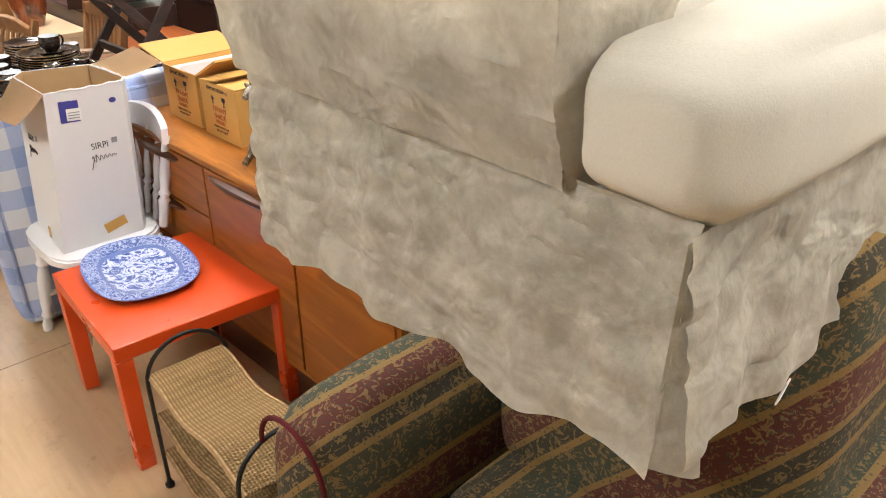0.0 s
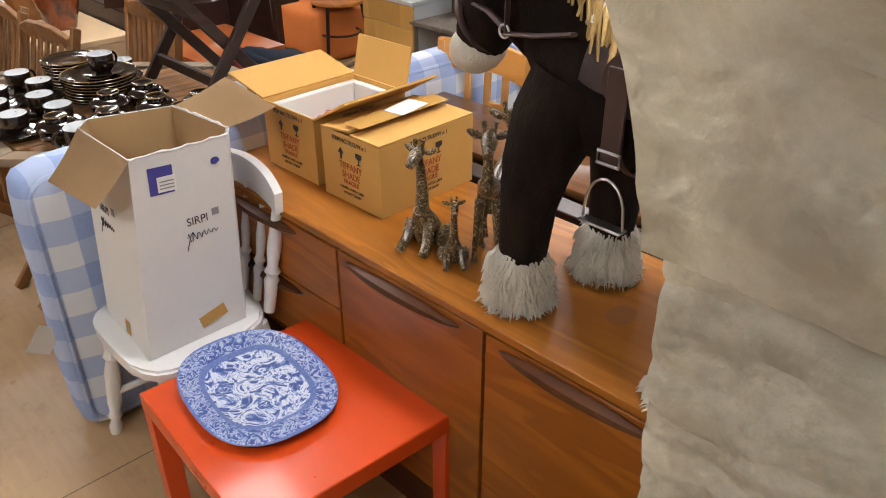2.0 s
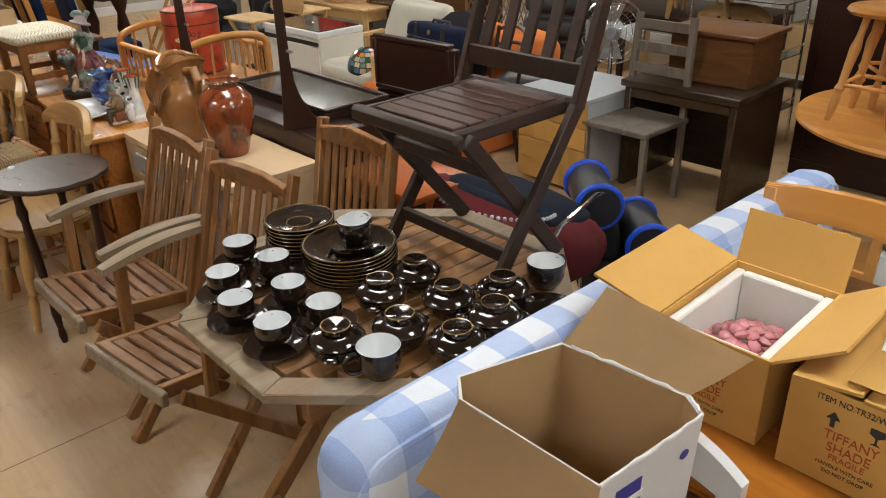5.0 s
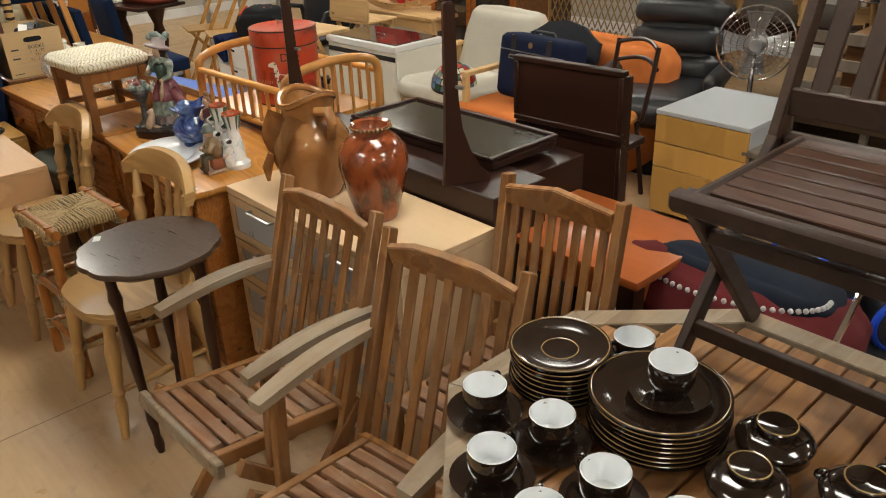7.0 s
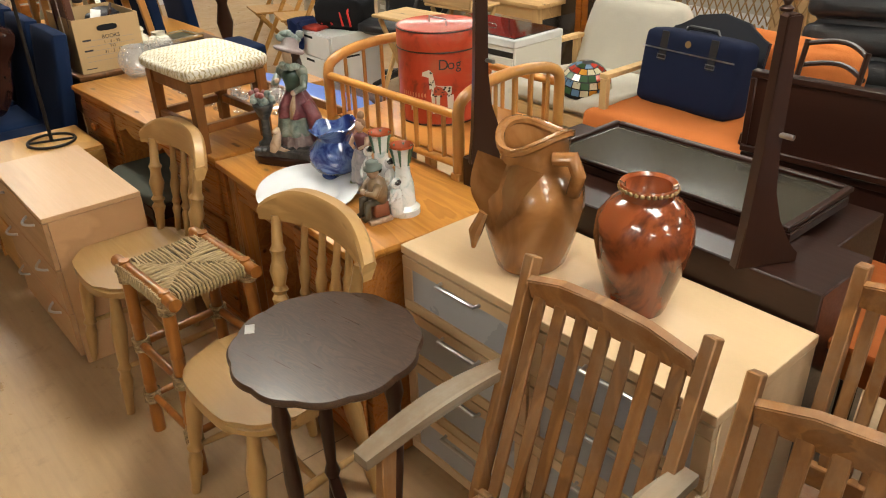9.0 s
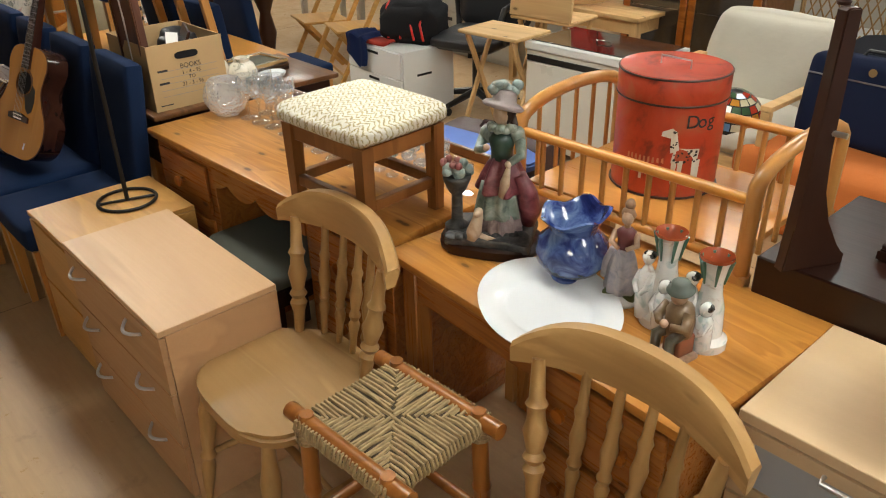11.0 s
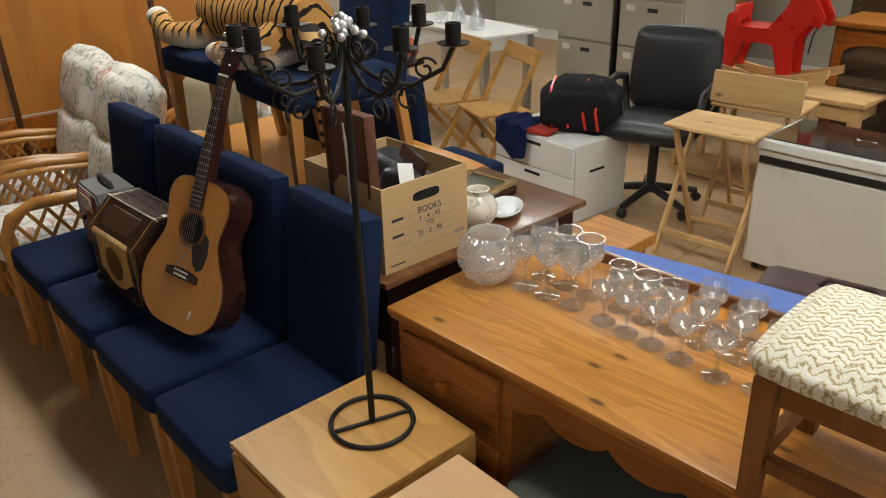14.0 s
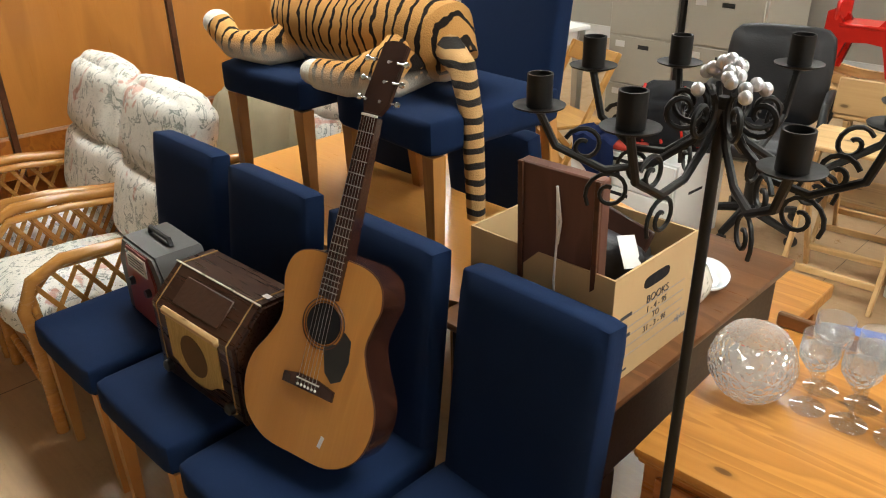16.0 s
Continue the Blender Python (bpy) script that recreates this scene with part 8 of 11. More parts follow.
def guitar():
    """Acoustic guitar; local x across, z along the neck, y forwards through the soundboard (towards -y)."""
    t = thing("acoustic_guitar", "steel-string acoustic guitar with natural spruce top leaning on chairs", "guitar")
    ctl = [(0.0, 0.0), (0.10, 0.005), (0.17, 0.05), (0.197, 0.12), (0.19, 0.19), (0.150, 0.26), (0.128, 0.315), (0.135, 0.37), (0.145, 0.42), (0.128, 0.47), (0.08, 0.495), (0.0, 0.498)]

    def smooth(pts, n=6):
        out = []
        for i in range(len(pts) - 1):
            p0, p1, p2, p3 = [Vector((*pts[max(0, min(len(pts) - 1, i + k))], 0)) for k in (-1, 0, 1, 2)]
            for j in range(n):
                s = j / n
                out.append(0.5 * ((2 * p1) + (p2 - p0) * s + (2 * p0 - 5 * p1 + 4 * p2 - p3) * s * s + (3 * p1 - p0 - 3 * p2 + p3) * s ** 3))
        return [(v.x, v.y) for v in out] + [pts[-1]]
    half = smooth(ctl)
    outline = half + [(-x, z) for x, z in reversed(half[1:-1])]
    bm = M(); prism(bm, outline, 0.098, (0, 0.102, 0), (90, 0, 0)); part("body", bm, ROSEWOOD, t, "dark reddish sides and back")
    bm = M(); prism(bm, outline, 0.004, (0, 0.004, 0), (90, 0, 0)); top = part("soundboard", bm, SPRUCE, t, "honey-coloured spruce soundboard")
    bm = M(); tube(bm, [(x, 0.0035, z) for x, z in outline], 0.0028, 6, True); part("binding", bm, TEAK_DARK, top, "dark edge binding")
    bm = M(); lathe(bm, [(0.05, 0), (0.05, 0.0008)], (0, -0.0002, 0.335), 32, (90, 0, 0)); part("soundhole", bm, BLACKCLOTH, top, "round soundhole")
    bm = M()
    for r in (0.054, 0.062):
        tube(bm, [(r * math.cos(a), -0.0012, 0.335 + r * math.sin(a)) for a in (6.283 * i / 36 for i in range(36))], 0.0016, 5, True)
    part("rosette", bm, TEAK_DARK, top)
    bm = M(); prism(bm, [(0.015, 0.285), (0.05, 0.30), (0.065, 0.335), (0.088, 0.32), (0.095, 0.27), (0.085, 0.22), (0.06, 0.205), (0.035, 0.225)], 0.0015, (0, -0.0002, 0), (90, 0, 0)); part("pickguard", bm, BLACKPLASTIC, top, "black teardrop pickguard")
    bm = M(); prism(bm, [(-0.078, 0.165), (0.078, 0.165), (0.078, 0.19), (0.03, 0.20), (-0.03, 0.20), (-0.078, 0.19)], 0.009, (0, -0.0002, 0), (90, 0, 0), 0.002); br = part("bridge", bm, ROSEWOOD, top)
    bm = M(); box(bm, (0.07, 0.003, 0.003), (0, -0.010, 0.19), bev=0); part("saddle", bm, PAPER, br)
    for i in range(6):
        bm = M(); blob(bm, (-0.027 + 0.0108 * i, -0.010, 0.175), 0.0036, 8); part("bridge_pin", bm, PAPER, br)
    bm = M(); rings(bm, [[(-w, y0, z), (w, y0, z), (w, y1, z), (-w, y1, z)] for w, y0, y1, z in ((0.028, -0.010, 0.002, 0.40), (0.027, -0.010, 0.03, 0.50), (0.0215, -0.010, 0.012, 0.835))]); nk = part("neck", bm, ROSEWOOD, t)
    z = 0.835
    for i in range(19):
        z = 0.187 + (0.835 - 0.187) / (2 ** ((i + 1) / 12))
        if z < 0.41:
            break
        bm = M(); box(bm, (0.052 - 0.009 * (z - 0.4) / 0.43, 0.0018, 0.0018), (0, -0.0108, z), bev=0); part("fret", bm, STEEL, nk)
    bm = M(); box(bm, (0.044, 0.006, 0.006), (0, -0.012, 0.838), bev=0.001); part("nut", bm, PAPER, nk)
    bm = M(); prism(bm, [(-0.022, 0), (0.022, 0), (0.036, 0.03), (0.034, 0.17), (0.012, 0.178), (-0.012, 0.178), (-0.034, 0.17), (-0.036, 0.03)], 0.015, (0, 0.006, 0.84), (78, 0, 0), 0.002); hd = part("headstock", bm, MAHOGANY_UP, t)
    for s in (-1, 1):
        for k in range(3):
            zz = 0.875 + 0.045 * k
            bm = M(); rod(bm, (s * 0.03, 0.006, zz), (s * 0.048, 0.006, zz), 0.003); blob(bm, (s * 0.054, 0.006, zz), 0.009, 10, (1, 0.5, 0.8)); part("tuning_peg", bm, CHROME, hd, "chrome tuning peg")
            bm = M(); rod(bm, (s * 0.02, -0.006, zz), (s * 0.02, -0.016, zz - 0.002), 0.004); part("string_post", bm, CHROME, hd)
    for i in range(6):
        bm = M(); rod(bm, (-0.027 + 0.0108 * i, -0.0125, 0.178), (-0.018 + 0.0072 * i, -0.0155, 0.84), 0.0005, seg=4); part("string", bm, STEEL, t)
    bm = M(); box(bm, (0.010, 0.0012, 0.03), (0.07, -0.001, 0.06), (0, 12, 0), 0); part("price_label", bm, PAPER, t, "white price sticker")
    return t


g = guitar()
zax = Vector((0.40, 0.035, 0.915)).normalized()
yax = Vector((1, 0.22, 0)).normalized()
yax = (yax - zax * yax.dot(zax)).normalized()
xax = yax.cross(zax)
gm = Matrix((xax, yax, zax)).transposed().to_4x4()
gm.translation = Vector((0.672, 8.318, 0.545))
g.matrix_basis = gm @ Matrix.Scale(0.895, 4)


def wireless_set():
    t = thing("vintage_radio", "vintage dark walnut valve radio with gold speaker cloth", "radio", (0.80, 8.735, 0.4735), 3)
    Y = 0.185
    prof = [(-0.115, 0.0), (-0.125, 0.02), (-0.125, 0.225), (-0.035, 0.305), (0.07, 0.30), (0.095, 0.0)]
    bm = M(); prism(bm, [(x, z) for x, z in prof], 2 * Y, (0, Y, 0), (90, 0, 0), 0.008); part("case", bm, wood("walnut_case", (0.022, 0.009, 0.005), (0.055, 0.023, 0.012), "Y", 0.28, 7, coat=0.4), t)
    bm = M(); prism(bm, [(-0.115, 0.21), (-0.115, 0.085), (-0.09, 0.08), (-0.055, 0.055), (-0.02, 0.047), (0.02, 0.047), (0.055, 0.055), (0.09, 0.08), (0.115, 0.085), (0.115, 0.21)], 0.004, (-0.1285, 0, 0), (90, 0, 90), 0.001); gr = part("grille", bm, wood("gold_speaker_cloth", (0.42, 0.27, 0.075), (0.58, 0.40, 0.14), "Z", 0.75, 20), t, "gold woven speaker cloth")
    bm = M(); lathe(bm, [(0.058, 0), (0.058, 0.0015)], (-0.1289, 0.0, 0.132), 28, (0, -90, 0)); part("speaker", bm, plain("shadowed_cloth", (0.13, 0.068, 0.022), 0.85, var=0.2, fine=200), gr, "dark speaker circle behind the cloth")
    bm = M(); box(bm, (0.018, 0.25, 0.026), (-0.127, 0, 0.222), bev=0.008); part("trim", bm, PALE_PINE, t, "blond wooden trim bar")
    bm = M(); m = 41.6
    box(bm, (0.075, 0.20, 0.005), (-0.081, 0, 0.268), (0, -m, 0), 0.002); part("dial_panel", bm, plain("embossed_brown", (0.05, 0.022, 0.012), 0.4, var=0.4, scale=60, bump=0.8), t, "embossed brown dial panel")
    for y in (-0.155, 0.155):
        bm = M(); tube(bm, [(-0.126, y, 0.03), (-0.126, y, 0.226), (-0.035, y, 0.3062), (0.07, y, 0.3012)], 0.0022, 6); part("gold_line", bm, GLAZERING, t, "fine gold line")
        bm = M(); lathe(bm, [(0.018, 0), (0.016, 0.015), (0.008, 0.02)], (-0.125, y * 0.9, 0.045), 14, (0, -90, 0)); part("knob", bm, BLACKPLASTIC, t, "black control knob")
    bm = M(); tube(bm, [(-0.035, -0.182, 0.3055), (-0.035, 0.182, 0.3055)], 0.0026, 6); part("edge_line", bm, CREAMWARE, t, "worn cream edging line")
    bm = M(); box(bm, (0.015, 0.022, 0.001), (0.0, -0.16, 0.3085), (0, 3, 0), 0); part("price_label", bm, PAPER, t)
    return t


wireless_set()


def portable_radio():
    t = thing("portable_radio", "red and grey vintage portable radio with sloping shoulders", "radio", (0.83, 9.17, 0.4735), -2)
    prof = [(-0.15, 0), (0.15, 0), (0.16, 0.17), (0.105, 0.255), (-0.105, 0.255), (-0.16, 0.17)]
    bm = M(); prism(bm, [(y, z) for y, z in prof], 0.15, (-0.075, 0, 0), (90, 0, 90), 0.008); part("case", bm, plain("charcoal_leatherette", (0.06, 0.055, 0.05), 0.45, var=0.2, bump=0.3), t)
    inner = [(-0.10, 0.01), (0.10, 0.01), (0.10, 0.17), (0.07, 0.245), (-0.07, 0.245), (-0.10, 0.17)]
    bm = M(); prism(bm, inner, 0.152, (-0.081, 0, 0), (90, 0, 90), 0.004); part("front_panel", bm, plain("dull_red", (0.20, 0.028, 0.020), 0.4, var=0.15), t, "dull red front panel")
    bm = M(); box(bm, (0.004, 0.13, 0.055), (-0.083, 0, 0.205), bev=0.001); dl = part("dial", bm, CREAMWARE, t, "cream tuning dial")
    bm = M()
    for k in range(4):
        box(bm, (0.001, 0.10, 0.003), (-0.0856, 0, 0.19 + 0.01 * k), bev=0)
    part("dial_print", bm, INK, dl)
    for y in (-0.055, 0.055):
        bm = M(); lathe(bm, [(0.014, 0), (0.012, 0.014)], (-0.081, y, 0.13), 14, (0, -90, 0)); part("knob", bm, BLACKPLASTIC, t, "black knob")
    bm = M(); tube(bm, [(0, -0.07, 0.256), (0, -0.06, 0.275), (0, 0.06, 0.275), (0, 0.07, 0.256)], 0.008, 8); part("handle", bm, BLACKLEATHER, t)
    return t


portable_radio()


def candelabrum():
    t = thing("candelabrum", "tall black wrought-iron floor candelabrum with scrolled arms", "candelabrum", (0.825, 7.535, 0.5505))
    bm = M(); tube(bm, arc((0, 0, 0.006), 0.098, 0, 360, 36, "xy")[:-1], 0.006, 8, True); ring = part("base_ring", bm, BLACKIRON, t)
    bm = M(); rod(bm, (-0.093, 0.03, 0.006), (0.093, -0.03, 0.006), 0.005); part("crossbar", bm, BLACKIRON, t)
    bm = M(); tube(bm, [(0, 0, 0.004), (0, 0, 0.5), (0.0, 0, 0.90)], [0.008, 0.0075, 0.007], 10); part("stem", bm, BLACKIRON, t)
    for k in range(8):
        a = 2 * math.pi * k / 8 + 0.75
        R = 0.21 if k % 2 == 0 else 0.185
        c, s = math.cos(a), math.sin(a)
        P = lambda r, z: (r * c, r * s, z)
        zt = 0.885 if k % 2 == 0 else 0.900
        bm = M(); tube(bm, [P(0.006, 0.885), P(0.030, 0.848), P(R * 0.36, 0.818), P(R * 0.62, 0.812), P(R * 0.90, 0.842), P(R, zt)], 0.0050, 8); arm = part("arm", bm, BLACKIRON, t)
        bm = M()
        sp = []
        for i in range(22):
            th = -0.6 + i * 0.42
            rr = 0.030 * (1 - i / 26)
            sp.append(P(R * 0.58 + rr * math.cos(th), 0.783 + rr * math.sin(th)))
        tube(bm, sp, 0.0028, 6)
        part("scroll", bm, BLACKIRON, arm)
        bm = M()
        sp = []
        for i in range(20):
            th = 2.2 + i * 0.42
            rr = 0.030 * (1 - i / 24)
            sp.append(P(0.046 + rr * math.cos(th), 0.885 + rr * math.sin(th)))
        tube(bm, sp, 0.0035, 6)
        part("scroll", bm, BLACKIRON, arm)
        bm = M()
        sp = []
        for i in range(20):
            th = 0.4 + i * 0.42
            rr = 0.024 * (1 - i / 24)
            sp.append(P(R * 0.74 + rr * math.cos(th), 0.842 + rr * math.sin(th)))
        tube(bm, sp, 0.0030, 6)
        part("scroll", bm, BLACKIRON, arm)
        bm = M(); lathe(bm, [(0.0, 0), (0.018, 0.001), (0.030, 0.005), (0.031, 0.007), (0.018, 0.004), (0, 0.004)], P(R, zt), 20); part("drip_pan", bm, BLACKIRON, arm)
        bm = M(); lathe(bm, [(0.0150, 0.0), (0.0150, 0.038), (0.0128, 0.038), (0.0135, 0.008), (0, 0.008)], P(R, zt + 0.005), 16); part("candle_cup", bm, BLACKIRON, arm)
    rnd = random.Random(7)
    bm = M(); blob(bm, (0, 0, 0), 0.0085, 8)
    bead = mesh_of("bead", bm, SILVER)
    for i in range(26):
        a, q = rnd.uniform(0, 6.28), rnd.random()
        piece("bead", bead, t, (0.045 * q * math.cos(a), 0.045 * q * math.sin(a), 0.905 + 0.035 * (1 - q) + 0.006 * rnd.random()))
    return t


candelabrum()


def archive_table():
    t = thing("dark_table", "dark brown table behind the pine desk", "table", (1.50, 8.03, 0), 0)
    bm = M(); box(bm, (0.86, 0.50, 0.022), (0, 0, 0.728), bev=0.006, seg=2); part("tabletop", bm, WALNUT, t)
    bm = M(); box(bm, (0.80, 0.44, 0.20), (0, 0, 0.61), bev=0.004); part("drawer_case", bm, MAHOGANY, t)
    for x in (-0.37, 0.37):
        for y in (-0.20, 0.20):
            bm = M(); slab(bm, x - 0.028, x + 0.028, y - 0.02, y + 0.02, 0, 0.51, 0.004); part("leg", bm, MAHOGANY_UP, t)
    return t


archive_table()


def archive_box():
    t = thing("archive_box", "open buff cardboard archive box full of oddments, hand-lettered", "box", (1.258, 8.005, 0.7395), 0)
    x, y, H = 0.155, 0.185, 0.25
    bm = M()
    tray(bm, x, y, H, 0.005)
    part("body", bm, ARCHIVE, t)
    bm = M(); prism(bm, oval(0.048, 0.014, 24, 3.5), 0.001, (0.0, -y - 0.0003, 0.20), (90, 0, 0)); part("hand_hole", bm, BLACKCLOTH, t, "oval hand hole")
    m0 = pose(0, -y - 0.0012, 0, *FACE_NY)
    for txt, z, sz in (("BOOKS", 0.158, 0.026), ("1 - 4 - 95", 0.133, 0.021), ("TO", 0.112, 0.020), ("31 - 3 - 96", 0.088, 0.021)):
        words(txt, sz, INK, t, m0 @ pose(0.01, z, 0), squeeze=1.0)
    words("alpha", 0.022, GREYINK, t, m0 @ pose(0.12, 0.055, 0))
    bm = M()
    for z in (0.148, 0.122, 0.100, 0.076, 0.052):
        box(bm, (0.24, 0.0008, 0.0012), (0.0, -y - 0.0006, z), bev=0)
    part("ruled_line", bm, GREYINK, t)
    bm = M()
    for z in (0.152, 0.104):
        box(bm, (0.04, 0.0008, 0.008), (-0.105, -y - 0.0008, z), bev=0)
    part("printed_bar", bm, INK, t)
    bm = M(); box(bm, (0.05, 0.0008, 0.004), (-0.11, -y - 0.0008, 0.02), bev=0); part("printed_bar", bm, INK, t)
    return t


archive_box()


def in_box(name, bm, mt, label, cat, at, turn=0, tilt=(0, 0)):
    return solo(name, bm, mt, label, cat, at, turn, tilt=tilt)


tb = thing("wooden_games_board", "folded brown wooden board with a white cord, standing in the box", "board", (1.128, 7.96, 0.747), -88, tilt=(2, 0))
bm = M(); box(bm, (0.19, 0.03, 0.43), (0, 0, 0.216), bev=0.003); part("board", bm, wood("brown_ply", (0.085, 0.035, 0.022), (0.14, 0.062, 0.042), "Z", 0.45, 5), tb)
for sx in (-0.088, 0.088):
    bm = M(); box(bm, (0.012, 0.006, 0.43), (sx, -0.018, 0.216), bev=0.001); part("edge_strip", bm, TEAK_DARK, tb)
bm = M(); tube(bm, [(0.0, -0.019, 0.40), (0.004, -0.021, 0.30), (-0.002, -0.020, 0.2), (0.006, -0.021, 0.06)], 0.0028, 6); tube(bm, [(0.0, -0.02, 0.40), (0.012, -0.022, 0.33), (0.006, -0.022, 0.28)], 0.0028, 6); part("cord", bm, PAPER, tb, "white knotted cord")
bm = M(); pad(bm, (0.14, 0.12, 0.09), (0, 0, 0), r=0.02, puff=0.004); rod(bm, (0, -0.06, 0), (0, -0.10, 0), 0.032)
in_box("folding_camera", bm, BLACKLEATHER, "old black leather-cased camera lying in the archive box", "camera", (1.28, 7.93, 0.93), 25, (10, 12))
bm = M(); pad(bm, (0.13, 0.17, 0.10), (0, 0, 0), r=0.04, crumple=0.025, seed=11)
in_box("black_pouch", bm, BLACKLEATHER, "crumpled shiny black pouch in the archive box", "pouch", (1.345, 8.05, 0.93), 10)
bm = M(); pad(bm, (0.27, 0.32, 0.13), (0, 0, 0), r=0.03, crumple=0.012, seed=12)
in_box("packed_cloth", bm, BLACKCLOTH, "dark bundled cloth filling the archive box", "cloth", (1.258, 8.005, 0.813))
bm = M(); box(bm, (0.20, 0.012, 0.05), (0, 0, 0), bev=0.003)
in_box("picture_frame", bm, MAHOGANY, "dark wooden picture frame edge in the archive box", "frame", (1.33, 7.96, 0.985), 70, (25, 0))
bm = M(); box(bm, (0.045, 0.001, 0.07), (0, 0, 0), bev=0)
in_box("paper_tag", bm, PAPER, "white paper tag on the black camera case", "tag", (1.235, 7.875, 0.985), -20, (-40, 10))

# --- pots and pictures on the dark table ---
gj = [(0.0, 0), (0.035, 0), (0.04, 0.006), (0.06, 0.045), (0.062, 0.07), (0.048, 0.10), (0.034, 0.11), (0.034, 0.122), (0.037, 0.125), (0.030, 0.125), (0.03, 0.108), (0, 0.06)]
bm = M(); lathe(bm, gj, (0, 0, 0), 28); j1 = solo("ginger_jar", bm, CREAMWARE, "cream pottery ginger jar with dark floral sprays, lidless", "jar", (1.52, 7.885, 0.7395), group="ginger jars")
j2 = copy_thing(j1, pose(1.45, 7.99, 0.7395, 0, 0, 130))
bm = M(); lathe(bm, [(0.036, 0.1255), (0.04, 0.130), (0.03, 0.145), (0.012, 0.152), (0.012, 0.163), (0.0, 0.168)], (0, 0, 0), 24); part("lid", bm, CREAMWARE, j2, "domed cream lid")
for i, (x, y, a, z, mt) in enumerate(((1.66, 8.06, 12, 0.7395, MAHOGANY), (1.665, 8.07, 4, 0.757, DARKOAK), (1.66, 8.065, 9, 0.775, GLAZERING))):
    t = thing("framed_picture", "small framed picture lying flat in a stack", "picture", (x, y, z), a, "stacked pictures")
    bm = M()
    for q in ((-0.13, 0.13, 0.075, 0.10), (-0.13, 0.13, -0.10, -0.075), (-0.13, -0.105, -0.075, 0.075), (0.105, 0.13, -0.075, 0.075)):
        slab(bm, *q, 0, 0.0165, 0.003)
    part("frame", bm, mt, t)
    bm = M(); slab(bm, -0.106, 0.106, -0.076, 0.076, 0.001, 0.010, 0); part("picture_panel", bm, spun("dim_landscape", [(0.02, 0.025, 0.012), (0.06, 0.065, 0.03), (0.10, 0.085, 0.04)], 12, 1, 0.4, 0.2), t, "dim brown-green landscape print")
platter("shell_dish", 0.09, 0.06, WHITEGLAZE, "white scalloped dish beside the picture stack", (1.655, 7.90, 0.7395), 30, 2.0)

# --- plush tiger across the two raised chairs ---
tn = Nodes("ringed_tail_plush", 0.95)
tn.colour(tn.mix(tn.ramp(tn.wave(8.0, None, 3.0, "Z", 2), [(0.55, (0, 0, 0)), (0.68, (1, 1, 1))]), (0.55, 0.33, 0.13), (0.018, 0.014, 0.012))).bump(tn.noise(240), 0.6, 0.006)
TIGERTAIL = tn.m


def plush_tiger():
    t = thing("plush_tiger", "large orange plush toy tiger lying across two raised chairs", "toy tiger", (1.40, 8.87, TZ + 0.4735), 0)
    bm = M()
    tube(bm, [(0.0, -0.36, 0.07), (0.0, -0.30, 0.12), (0, -0.16, 0.14), (0, 0.05, 0.12), (0, 0.22, 0.13), (0.0, 0.32, 0.12), (0, 0.37, 0.08)], [0.06, 0.11, 0.125, 0.11, 0.12, 0.10, 0.05], 22)
    tube(bm, [(0.03, 0.30, 0.16), (0.05, 0.38, 0.22), (0.06, 0.45, 0.24)], [0.09, 0.105, 0.07], 16)
    tube(bm, [(-0.05, -0.24, 0.09), (-0.13, -0.24, 0.06), (-0.19, -0.14, 0.035), (-0.20, -0.04, 0.035)], [0.09, 0.07, 0.045, 0.042], 14)
    tube(bm, [(-0.06, 0.26, 0.07), (-0.13, 0.30, 0.045), (-0.18, 0.42, 0.05), (-0.17, 0.50, 0.09)], [0.065, 0.055, 0.042, 0.045], 14)
    tube(bm, [(0.10, 0.28, 0.07), (0.14, 0.34, 0.045), (0.14, 0.46, 0.045)], [0.06, 0.055, 0.045], 14)
    part("body", bm, TIGER, t)
    bm = M(); tube(bm, [(-0.03, -0.35, 0.12), (-0.07, -0.44, 0.09), (-0.085, -0.485, -0.02), (-0.09, -0.50, -0.16), (-0.085, -0.50, -0.28)], [0.04, 0.034, 0.028, 0.026, 0.024], 12)
    part("tail", bm, TIGERTAIL, t, "black-ringed tail")
    bm = M(); blob(bm, (-0.17, 0.515, 0.10), 0.045, 12, (1, 1, 0.9)); part("paw", bm, WHITEFUR, t, "cream plush paw")
    bm = M(); blob(bm, (-0.20, -0.02, 0.036), 0.044, 12, (0.9, 1.1, 0.8)); part("paw", bm, WHITEFUR, t, "cream plush paw")
    return t


plush_tiger()


